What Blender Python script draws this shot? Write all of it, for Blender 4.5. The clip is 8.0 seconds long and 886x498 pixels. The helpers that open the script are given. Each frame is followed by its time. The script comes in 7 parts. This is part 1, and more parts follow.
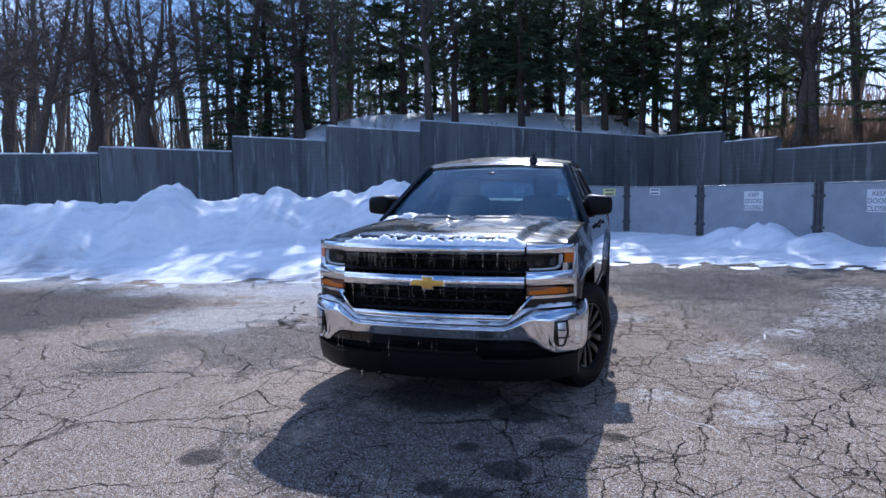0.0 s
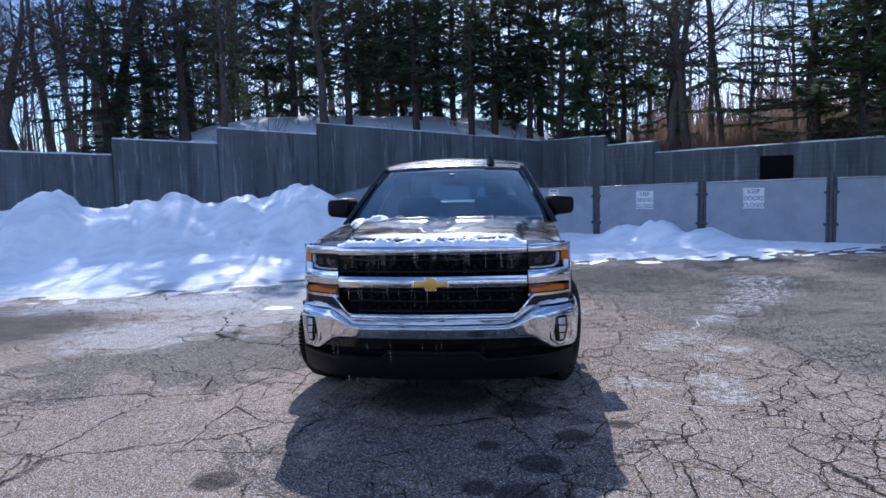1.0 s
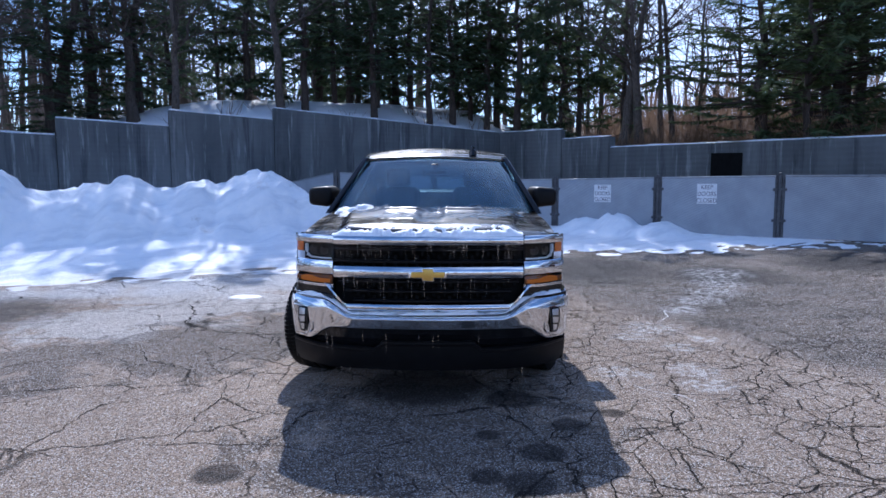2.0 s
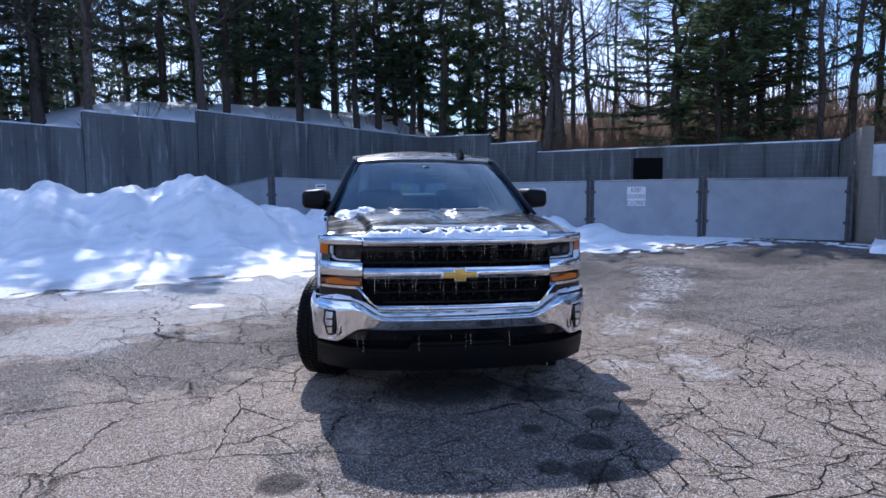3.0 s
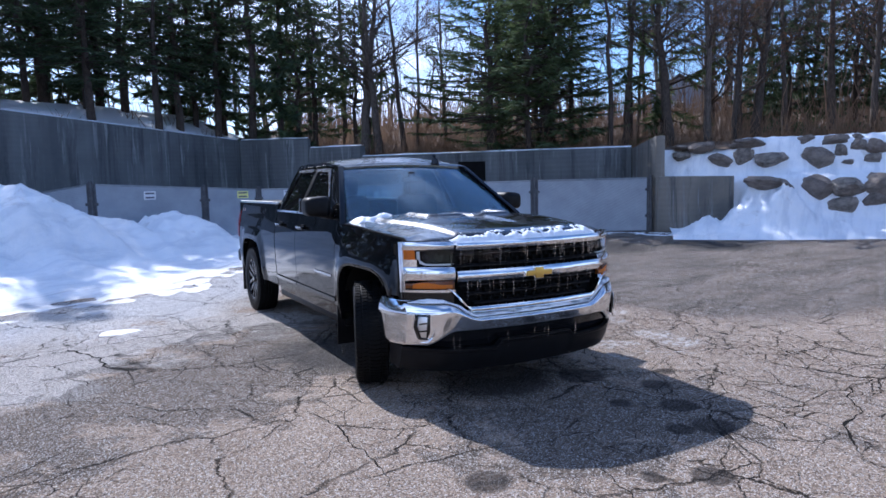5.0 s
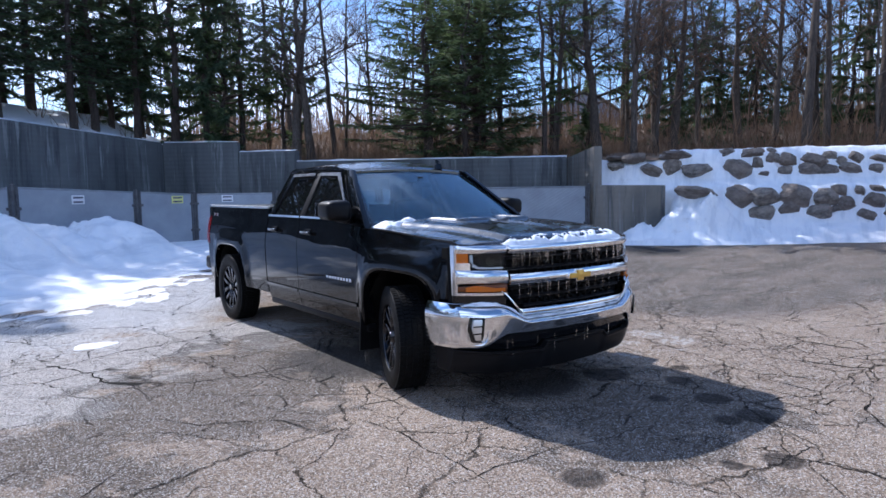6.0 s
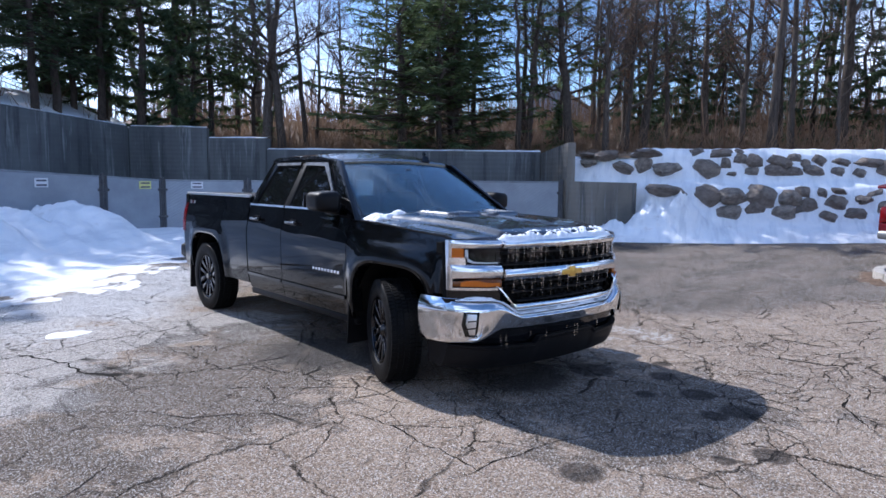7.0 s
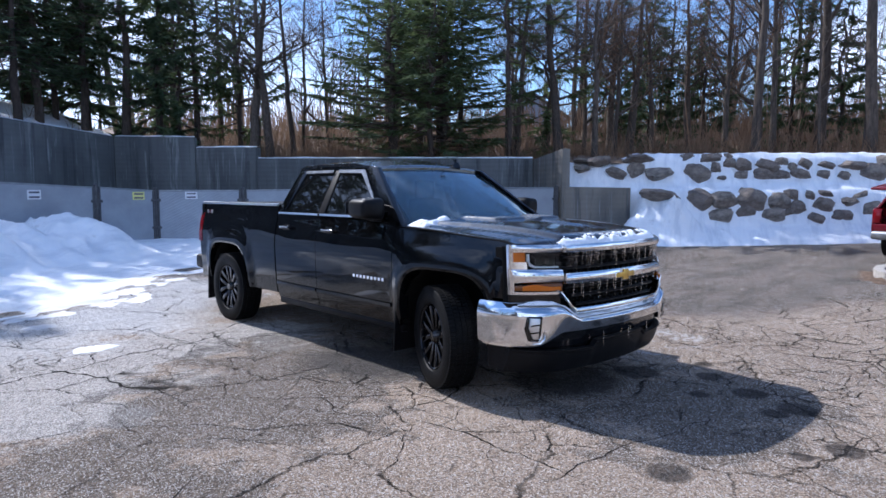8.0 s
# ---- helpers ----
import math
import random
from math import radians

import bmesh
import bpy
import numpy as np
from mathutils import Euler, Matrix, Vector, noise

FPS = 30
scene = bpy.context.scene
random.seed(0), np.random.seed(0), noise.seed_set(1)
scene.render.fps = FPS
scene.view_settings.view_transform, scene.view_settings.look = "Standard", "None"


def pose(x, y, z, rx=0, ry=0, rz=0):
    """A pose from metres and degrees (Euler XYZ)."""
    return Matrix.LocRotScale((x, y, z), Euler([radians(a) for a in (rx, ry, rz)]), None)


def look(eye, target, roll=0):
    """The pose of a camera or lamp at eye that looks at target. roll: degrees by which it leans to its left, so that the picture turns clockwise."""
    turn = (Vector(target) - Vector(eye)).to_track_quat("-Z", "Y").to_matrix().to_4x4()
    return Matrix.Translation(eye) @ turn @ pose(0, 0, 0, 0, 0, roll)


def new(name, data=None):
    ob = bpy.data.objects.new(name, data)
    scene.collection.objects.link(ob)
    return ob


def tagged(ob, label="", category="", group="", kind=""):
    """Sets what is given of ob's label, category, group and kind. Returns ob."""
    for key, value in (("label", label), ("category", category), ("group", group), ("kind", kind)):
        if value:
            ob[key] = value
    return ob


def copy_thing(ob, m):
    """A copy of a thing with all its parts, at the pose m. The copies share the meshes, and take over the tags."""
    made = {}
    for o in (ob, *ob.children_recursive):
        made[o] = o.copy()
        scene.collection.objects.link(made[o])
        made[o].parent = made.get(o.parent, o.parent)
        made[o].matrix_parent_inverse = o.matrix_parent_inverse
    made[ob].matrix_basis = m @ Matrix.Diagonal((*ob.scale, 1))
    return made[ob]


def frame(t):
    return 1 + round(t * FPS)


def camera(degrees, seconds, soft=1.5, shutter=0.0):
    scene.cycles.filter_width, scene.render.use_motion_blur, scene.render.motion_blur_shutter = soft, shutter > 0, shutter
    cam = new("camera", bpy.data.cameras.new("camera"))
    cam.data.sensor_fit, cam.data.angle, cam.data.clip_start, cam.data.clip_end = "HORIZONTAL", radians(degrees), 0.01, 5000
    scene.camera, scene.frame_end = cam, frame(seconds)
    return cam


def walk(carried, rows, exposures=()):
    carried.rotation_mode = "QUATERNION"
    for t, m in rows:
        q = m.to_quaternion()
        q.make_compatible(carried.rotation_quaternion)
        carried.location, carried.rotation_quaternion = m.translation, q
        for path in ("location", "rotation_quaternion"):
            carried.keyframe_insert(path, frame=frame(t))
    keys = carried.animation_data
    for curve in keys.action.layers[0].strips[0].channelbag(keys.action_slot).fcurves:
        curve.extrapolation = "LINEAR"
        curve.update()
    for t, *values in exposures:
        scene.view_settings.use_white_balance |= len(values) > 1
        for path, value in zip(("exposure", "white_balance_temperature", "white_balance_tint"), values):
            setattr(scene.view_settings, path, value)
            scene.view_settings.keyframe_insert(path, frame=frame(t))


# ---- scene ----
# The camera and its way round the truck
cam = camera(68.4, 8.0, soft=1.6)
PATH = [
    (0, (0.208, -0.113, 1.564), (-0.357, 1.798, 1.385), -0.8),
    (0.5, (-0.303, -0.258, 1.568), (-0.654, 1.703, 1.391), -1.2),
    (1, (-0.645, -0.267, 1.561), (-0.831, 1.716, 1.386), -1.5),
    (1.5, (-0.827, -0.273, 1.57), (-0.925, 1.714, 1.373), -0.9),
    (1.7, (-0.86, -0.269, 1.581), (-0.934, 1.718, 1.368), -0.6),
    (2.8, (-1.666, -0.332, 1.541), (-1.465, 1.649, 1.348), -0.3),
    (3, (-1.848, -0.28, 1.549), (-1.581, 1.693, 1.354), -0.5),
    (3.5, (-2.425, -0.283, 1.559), (-2.013, 1.666, 1.381), -0.6),
    (4, (-2.991, -0.177, 1.568), (-2.416, 1.731, 1.396), -1.6),
    (4.5, (-3.529, 0.032, 1.586), (-2.755, 1.869, 1.416), -1.7),
    (5, (-4.076, 0.225, 1.608), (-3.113, 1.967, 1.409), -1.4),
    (5.2, (-4.258, 0.346, 1.589), (-3.236, 2.055, 1.399), -1.1),
    (6.3, (-5.106, 0.857, 1.613), (-3.854, 2.405, 1.422), -0.6),
    (6.5, (-5.12, 0.877, 1.618), (-3.851, 2.41, 1.419), -0.2),
    (7, (-5.136, 0.93, 1.616), (-3.843, 2.442, 1.41), 0.6),
    (7.5, (-5.217, 1.056, 1.594), (-3.913, 2.559, 1.388), 0.4),
    (8, (-5.605, 1.35, 1.596), (-4.249, 2.808, 1.414), -0.1),
]
walk(cam, [(t, look(eye, target, roll)) for t, eye, target, roll in PATH],
     [(0, 0.29, 5000, 15), (4.5, 0.42, 5080, 16), (6.5, 0.50, 5290, 14), (8, 0.50, 5290, 14)])

# Daylight: a clear winter sky with some bright cloud, sun behind the wood
SUN_EL, SUN_X, SUN_Y = 42.5, -0.13, 0.99
world = bpy.data.worlds.new("sky")
scene.world = world
world.use_nodes = True
wn, wl = world.node_tree.nodes, world.node_tree.links
wn.clear()
sky = wn.new("ShaderNodeTexSky")
sky.sky_type, sky.sun_disc = "NISHITA", False
sky.sun_elevation, sky.sun_rotation = radians(SUN_EL), math.atan2(SUN_X, SUN_Y)
sky.air_density, sky.dust_density, sky.ozone_density = 1.0, 0.45, 3.2
coord = wn.new("ShaderNodeTexCoord")
stretch = wn.new("ShaderNodeMapping")
stretch.inputs["Scale"].default_value = (1.0, 1.0, 2.6)
cloud = wn.new("ShaderNodeTexNoise")
cloud.inputs["Scale"].default_value, cloud.inputs["Detail"].default_value = 2.2, 6
ramp = wn.new("ShaderNodeValToRGB")
ramp.color_ramp.elements[0].position, ramp.color_ramp.elements[1].position = 0.46, 0.62
white = wn.new("ShaderNodeMix")
white.data_type = "RGBA"
white.inputs[7].default_value = (8.8, 9.5, 10.8, 1)
back = wn.new("ShaderNodeBackground")
back.inputs["Strength"].default_value = 0.124
out = wn.new("ShaderNodeOutputWorld")
wl.new(coord.outputs["Generated"], stretch.inputs["Vector"])
wl.new(stretch.outputs["Vector"], cloud.inputs["Vector"])
bank = wn.new("ShaderNodeVectorMath")
bank.operation = "DOT_PRODUCT"
bank.inputs[1].default_value = (0.34, 0.86, 0.38)
near = wn.new("ShaderNodeMapRange")
near.inputs[1].default_value, near.inputs[2].default_value, near.inputs[3].default_value, near.inputs[4].default_value = 0.80, 0.985, -0.02, 0.085
more = wn.new("ShaderNodeMath")
wl.new(coord.outputs["Generated"], bank.inputs[0])
wl.new(bank.outputs["Value"], near.inputs[0])
wl.new(near.outputs[0], more.inputs[0])
wl.new(cloud.outputs["Fac"], more.inputs[1])
wl.new(more.outputs[0], ramp.inputs["Fac"])
parts = wn.new("ShaderNodeSeparateXYZ")
low = wn.new("ShaderNodeMapRange")
low.inputs[1].default_value, low.inputs[2].default_value, low.inputs[3].default_value, low.inputs[4].default_value = 0.5, 0.95, 1.0, 0.3
less = wn.new("ShaderNodeMath")
less.operation = "MULTIPLY"
wl.new(coord.outputs["Generated"], parts.inputs[0])
wl.new(parts.outputs["Z"], low.inputs[0])
wl.new(ramp.outputs["Color"], less.inputs[0])
wl.new(low.outputs[0], less.inputs[1])
wl.new(less.outputs[0], white.inputs[0])
wl.new(sky.outputs["Color"], white.inputs[6])
wl.new(white.outputs[2], back.inputs["Color"])
wl.new(back.outputs["Background"], out.inputs["Surface"])
sun = new("sun", bpy.data.lights.new("sun", "SUN"))
sun.data.energy, sun.data.angle, sun.data.color = 4.9, radians(0.6), (1.0, 0.885, 0.735)
sun.matrix_world = look((SUN_X * 60, SUN_Y * 60, 60 * math.tan(radians(SUN_EL))), (0, 0, 0))


# ---- materials ----
class Nodes:
    """A material with a Principled shader and short ways to add nodes to it."""

    def __init__(self, name, rough=0.6, metal=0.0):
        self.mat = bpy.data.materials.new(name)
        self.mat.use_nodes = True
        self.n, self.l = self.mat.node_tree.nodes, self.mat.node_tree.links
        self.p = self.n["Principled BSDF"]
        self.p.inputs["Roughness"].default_value = rough
        self.p.inputs["Metallic"].default_value = metal
        self.co = self.n.new("ShaderNodeTexCoord").outputs["Object"]

    def put(self, value, socket):
        if isinstance(value, (int, float)):
            socket.default_value = value
        elif isinstance(value, tuple):
            socket.default_value = (*value, 1) if len(value) == 3 and socket.type == "RGBA" else value
        else:
            self.l.new(value, socket)

    def geo(self):
        return self.n.new("ShaderNodeNewGeometry").outputs["Position"]

    def scaled(self, co, s):
        m = self.n.new("ShaderNodeMapping")
        m.inputs["Scale"].default_value = s
        self.l.new(co, m.inputs["Vector"])
        return m.outputs["Vector"]

    def noise(self, scale, detail=4, rough=0.55, co=None, warp=0.0):
        t = self.n.new("ShaderNodeTexNoise")
        t.inputs["Scale"].default_value, t.inputs["Detail"].default_value = scale, detail
        t.inputs["Roughness"].default_value, t.inputs["Distortion"].default_value = rough, warp
        self.l.new(co or self.co, t.inputs["Vector"])
        return t.outputs["Fac"]

    def cells(self, scale, feature="F1", co=None, out="Distance"):
        t = self.n.new("ShaderNodeTexVoronoi")
        t.feature = feature
        t.inputs["Scale"].default_value = scale
        self.l.new(co or self.co, t.inputs["Vector"])
        return t.outputs[out]

    def ramp(self, fac, lo, hi, a=(0, 0, 0), b=(1, 1, 1)):
        r = self.n.new("ShaderNodeValToRGB")
        e = r.color_ramp.elements
        e[0].position, e[1].position = lo, hi
        e[0].color, e[1].color = (*a, 1), (*b, 1)
        self.put(fac, r.inputs["Fac"])
        return r.outputs["Color"]

    def mix(self, fac, a, b, how="MIX"):
        m = self.n.new("ShaderNodeMix")
        m.data_type, m.blend_type = "RGBA", how
        self.put(fac, m.inputs[0]), self.put(a, m.inputs[6]), self.put(b, m.inputs[7])
        return m.outputs[2]

    def math(self, op, a, b=0.0):
        m = self.n.new("ShaderNodeMath")
        m.operation = op
        self.put(a, m.inputs[0]), self.put(b, m.inputs[1])
        return m.outputs[0]

    def bump(self, height, strength=0.3, distance=0.01):
        b = self.n.new("ShaderNodeBump")
        b.inputs["Strength"].default_value, b.inputs["Distance"].default_value = strength, distance
        self.l.new(height, b.inputs["Height"])
        self.l.new(b.outputs["Normal"], self.p.inputs["Normal"])

    def color(self, c):
        self.put(c, self.p.inputs["Base Color"])
        return self

    def rough(self, r):
        self.put(r, self.p.inputs["Roughness"])
        return self


def plain(name, c, rough=0.5, metal=0.0, vary=0.15, scale=8.0, bump=0.0, shine=0.5):
    """A surface of one colour with light mottling and, if wanted, fine relief."""
    m = Nodes(name, rough, metal)
    f = m.noise(scale, 5)
    dark, light = tuple(v * (1 - vary) for v in c), tuple(min(1, v * (1 + vary)) for v in c)
    m.color(m.ramp(f, 0.3, 0.7, dark, light))
    g = m.noise(scale * 3, 3)
    m.rough(m.math("MULTIPLY_ADD", g, 0.2 * rough))
    m.n[-1].inputs[2].default_value = rough * 0.9
    m.p.inputs["Specular IOR Level"].default_value = shine
    if bump:
        m.bump(m.noise(scale * 6, 4), bump, 0.004)
    return m.mat


def make_paint():
    m = Nodes("black_paint", 0.16)
    dirt = m.noise(3.0, 6, 0.65, m.geo())
    m.color(m.ramp(dirt, 0.45, 0.8, (0.0025, 0.0028, 0.0036), (0.006, 0.006, 0.0065)))
    m.p.inputs["Specular IOR Level"].default_value = 0.38
    m.rough(m.ramp(dirt, 0.35, 0.8, (0.01, 0.01, 0.01), (0.05, 0.05, 0.05)))
    return m.mat


def make_filmed_paint(name, lo, hi):
    """The same paint under a dried film of road salt, as on the upper faces."""
    m = Nodes(name, 0.3)
    g = m.geo()
    film = m.noise(2.2, 7, 0.68, g, 0.8)
    m.color(m.ramp(film, 0.42, 0.78, (0.004, 0.004, 0.005), (0.013, 0.012, 0.011)))
    m.rough(m.ramp(film, 0.3, 0.75, (lo, lo, lo), (hi, hi, hi)))
    m.p.inputs["Coat Weight"].default_value, m.p.inputs["Coat Roughness"].default_value = 0.8, 0.03
    return m.mat


def make_chrome():
    m = Nodes("chrome", 0.06, 1.0)
    d = m.noise(6.0, 6, 0.7, m.geo())
    m.color(m.ramp(d, 0.35, 0.75, (0.86, 0.87, 0.89), (0.66, 0.66, 0.66)))
    m.rough(m.ramp(d, 0.4, 0.8, (0.025, 0.025, 0.025), (0.12, 0.12, 0.12)))
    return m.mat


def make_glass(name, c, rough=0.03, weight=0.75, smear=0.06, ior=1.45):
    """Tinted window glass: partly see-through."""
    m = Nodes(name, rough)
    m.color(c)
    m.p.inputs["Transmission Weight"].default_value = weight
    m.p.inputs["IOR"].default_value = ior
    d = m.noise(2.5, 5, 0.6, m.geo())
    m.rough(m.ramp(d, 0.4, 0.8, (rough, rough, rough), (rough + smear,) * 3))
    return m.mat


def spots(m, g, places, reach, ragged=0.35, size=5.5):
    """A mask that is 1 near any of the places on the ground, with ragged edges."""
    best = None
    rag = m.math("MULTIPLY", m.noise(size, 7, 0.66, g, 0.4), ragged)
    for x, y, r in places:
        v = m.n.new("ShaderNodeVectorMath")
        v.operation = "DISTANCE"
        m.l.new(g, v.inputs[0])
        v.inputs[1].default_value = (x, y, 0.0)
        d = m.math("DIVIDE", v.outputs["Value"], r)
        best = d if best is None else m.math("MINIMUM", best, d)
    a = 0.55 + ragged / 2
    return m.ramp(m.math("MULTIPLY", m.math("ADD", best, rag), 0.25), a / 4, (a + reach) / 4, (1, 1, 1), (0, 0, 0))


def make_asphalt():
    m = Nodes("cracked_asphalt", 0.85)
    g = m.geo()

    def grey(socket):
        w = m.n.new("ShaderNodeRGBToBW")
        m.l.new(socket, w.inputs[0])
        return w.outputs[0]
    grain = m.noise(95, 4, 0.75, g)
    stone = grey(m.cells(105, "F1", g, "Color"))
    pebble = grey(m.cells(150, "F1", g, "Color"))
    pits = m.noise(42, 4, 0.7, g)
    blotch = m.noise(0.7, 7, 0.62, g, 0.5)
    wide = m.noise(0.2, 5, 0.55, g, 0.6)
    base = m.mix(m.ramp(blotch, 0.3, 0.7), (0.39, 0.288, 0.206), (0.585, 0.448, 0.328))
    base = m.mix(m.ramp(wide, 0.42, 0.6), base, m.mix(0.28, base, (0.14, 0.115, 0.09)))
    # a bleached apron beside the truck and damp, darker ground with ragged edges, plus painted truck shadow
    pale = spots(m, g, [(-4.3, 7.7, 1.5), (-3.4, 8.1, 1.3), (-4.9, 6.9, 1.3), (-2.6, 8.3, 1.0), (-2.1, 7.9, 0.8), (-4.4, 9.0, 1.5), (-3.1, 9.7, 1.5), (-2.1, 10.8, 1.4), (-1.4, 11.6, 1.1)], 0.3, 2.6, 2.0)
    # the last three places deepen the truck's cast shadow through the ground colour
    damp_shade = spots(m, g, [(-3.4, 6.1, 1.3), (-2.9, 6.3, 1.3), (-3.2, 5.4, 1.0), (-4.1, 5.7, 0.7), (-2.4, 6.9, 1.4), (-4.6, 5.4, 0.8), (-4.3, 4.7, 0.6), (-2.2, 5.8, 1.0), (2.9, 7.6, 1.3), (3.8, 8.4, 1.0), (-1.0, 4.0, 1.2), (-0.6, 3.3, 1.1), (-1.5, 3.3, 1.0)], 0.2, 3.0, 2.4)
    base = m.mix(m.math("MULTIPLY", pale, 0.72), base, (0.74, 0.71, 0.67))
    base = m.mix(m.math("MULTIPLY", damp_shade, 0.64), base, (0.06, 0.05, 0.042))
    slush = spots(m, g, [(-10.2, 8.9, 0.8), (-8.7, 8.7, 0.7), (-7.2, 8.5, 0.7), (-6.2, 8.9, 0.8), (-5.1, 9.3, 0.9), (-4.2, 9.8, 1.0), (-3.2, 9.9, 1.0), (-2.4, 10.6, 1.0), (-1.6, 11.6, 0.9), (-0.4, 12.1, 0.6), (1.0, 11.9, 0.5), (2.6, 11.7, 0.5), (4.2, 11.7, 0.5)], 0.7, 1.6, 1.6)
    base = m.mix(m.math("MULTIPLY", slush, 0.8), base, (0.80, 0.81, 0.83))
    # the newer surface beyond a long seam: darker, closed, hardly cracked
    def line(a, b, c):
        return m.math("ADD", m.math("ADD", m.math("MULTIPLY", at.outputs["X"], a), m.math("MULTIPLY", at.outputs["Y"], b)), c)
    at = m.n.new("ShaderNodeSeparateXYZ")
    m.l.new(g, at.inputs[0])
    rag = m.math("MULTIPLY", m.noise(0.6, 5, 0.6, g), 1.6)
    newer = m.ramp(m.math("ADD", m.math("MINIMUM", line(1.0, 0.5, -4.9), line(0.44, 1.0, -5.81)), rag), 0.4, 1.5)
    base = m.mix(m.math("MULTIPLY", newer, 0.88), base, m.mix(m.ramp(m.noise(1.1, 6, 0.65, m.scaled(g, (0.6, 1.7, 1))), 0.36, 0.62), (0.045, 0.037, 0.03), (0.22, 0.178, 0.142)))
    # aggregate: dark binder, pale chips, open pits
    base = m.mix(m.ramp(stone, 0.2, 0.8), m.mix(0.56, base, (0.03, 0.027, 0.024)), m.mix(0.14, base, (0.62, 0.55, 0.47)))
    chips = m.math("MULTIPLY", m.ramp(pebble, 0.70, 0.74), m.ramp(grain, 0.42, 0.5))
    base = m.mix(chips, base, m.mix(0.6, base, (0.92, 0.90, 0.87)))
    base = m.mix(m.math("MULTIPLY", m.ramp(pebble, 0.24, 0.28, (1, 1, 1), (0, 0, 0)), 0.7), base, (0.05, 0.045, 0.04))
    base = m.mix(m.math("MULTIPLY", m.ramp(pits, 0.32, 0.42, (1, 1, 1), (0, 0, 0)), m.math("SUBTRACT", 0.6, m.math("MULTIPLY", newer, 0.15))), base, (0.04, 0.035, 0.03))

    # crazing: a net of thin cracks, finer where the top is worn
    def warped(scale, much):
        warp = m.n.new("ShaderNodeVectorMath")
        warp.operation = "MULTIPLY_ADD"
        push = m.n.new("ShaderNodeTexNoise")
        push.inputs["Scale"].default_value, push.inputs["Detail"].default_value, push.inputs["Roughness"].default_value = scale, 9, 0.68
        m.l.new(g, push.inputs["Vector"])
        m.l.new(push.outputs["Color"], warp.inputs[0])
        warp.inputs[1].default_value = (much, much, 0.0)
        m.l.new(g, warp.inputs[2])
        return m.scaled(warp.outputs[0], (1, 1, 0))
    big = m.cells(0.9, "DISTANCE_TO_EDGE", warped(1.3, 0.5))
    mid = m.cells(2.3, "DISTANCE_TO_EDGE", warped(2.2, 0.2))
    fine = m.cells(4.6, "DISTANCE_TO_EDGE", warped(4.0, 0.11))
    keep = m.ramp(m.noise(1.3, 5, 0.6, g), 0.40, 0.52)
    xyz = m.n.new("ShaderNodeSeparateXYZ")
    m.l.new(g, xyz.inputs[0])
    east = m.n.new("ShaderNodeMapRange")
    m.put(xyz.outputs["X"], east.inputs[0])
    east.inputs[1].default_value, east.inputs[2].default_value, east.inputs[3].default_value, east.inputs[4].default_value = -2.5, 0.8, -0.005, 0.085
    some = m.ramp(m.math("ADD", m.noise(0.5, 6, 0.62, g), east.outputs[0]), 0.48, 0.56)
    few = m.ramp(m.math("ADD", m.noise(0.9, 6, 0.65, m.scaled(g, (1.1, 0.9, 1))), east.outputs[0]), 0.55, 0.62)
    c1 = m.math("MULTIPLY", m.ramp(big, 0.003, 0.008, (1, 1, 1), (0, 0, 0)), keep)
    c2 = m.math("MULTIPLY", m.ramp(mid, 0.004, 0.012, (1, 1, 1), (0, 0, 0)), some)
    c3 = m.math("MULTIPLY", m.ramp(fine, 0.007, 0.022, (1, 1, 1), (0, 0, 0)), few)
    crack = m.math("MAXIMUM", m.math("MAXIMUM", c1, c2), c3)
    crack = m.math("MULTIPLY", crack, m.math("SUBTRACT", 1.0, m.math("MULTIPLY", newer, 0.35)))
    base = m.mix(m.math("MULTIPLY", crack, 0.95), base, (0.016, 0.014, 0.012))
    # oil drips, a patched and wet corner, dried salt
    oil = spots(m, g, [(-0.46, 3.36, 0.2), (-1.18, 2.5, 0.18), (-2.26, 3.08, 0.19), (-0.23, 3.79, 0.18), (-0.58, 2.97, 0.22), (-0.80, 3.05, 0.14), (-1.47, 2.65, 0.1), (-0.76, 3.62, 0.12), (-0.55, 4.3, 0.3), (-1.2, 4.6, 0.7), (0.1, 4.0, 0.13)], 0.22)
    base = m.mix(m.math("MULTIPLY", oil, 0.72), base, (0.03, 0.028, 0.027))
    wet = spots(m, g, [(-8.4, 7.2, 2.0), (-6.9, 7.2, 1.5), (-10.9, 7.0, 2.2), (-7.2, 6.2, 1.2), (5.6, 10.6, 1.1), (1.2, 10.6, 1.6), (3.2, 9.8, 1.0), (7.6, 9.4, 1.2), (-2.0, 6.2, 0.8)], 0.5, 0.9)
    base = m.mix(m.math("MULTIPLY", wet, 0.78), base, (0.05, 0.048, 0.047))
    salt = m.math("MULTIPLY", spots(m, g, [(0.36, 4.95, 0.22), (0.55, 4.85, 0.12), (1.01, 4.97, 0.24), (0.98, 4.6, 0.22), (1.13, 6.5, 0.36), (0.83, 6.16, 0.22), (1.15, 5.7, 0.18), (1.5, 6.0, 0.16), (1.75, 7.4, 0.3), (2.2, 8.0, 0.4), (2.6, 8.5, 0.45), (2.9, 9.1, 0.5), (3.2, 9.9, 0.6), (0.1, 8.0, 0.4), (0.12, 4.57, 0.14), (-3.9, 8.6, 0.7), (-3.0, 8.9, 0.5)], 0.5, 0.9), m.ramp(m.noise(14, 7, 0.75, g), 0.47, 0.57))
    base = m.mix(m.math("MULTIPLY", salt, 0.62), base, (0.72, 0.71, 0.70))
    m.color(base)
    m.rough(m.mix(wet, (0.9, 0.9, 0.9), (0.75, 0.75, 0.75)))
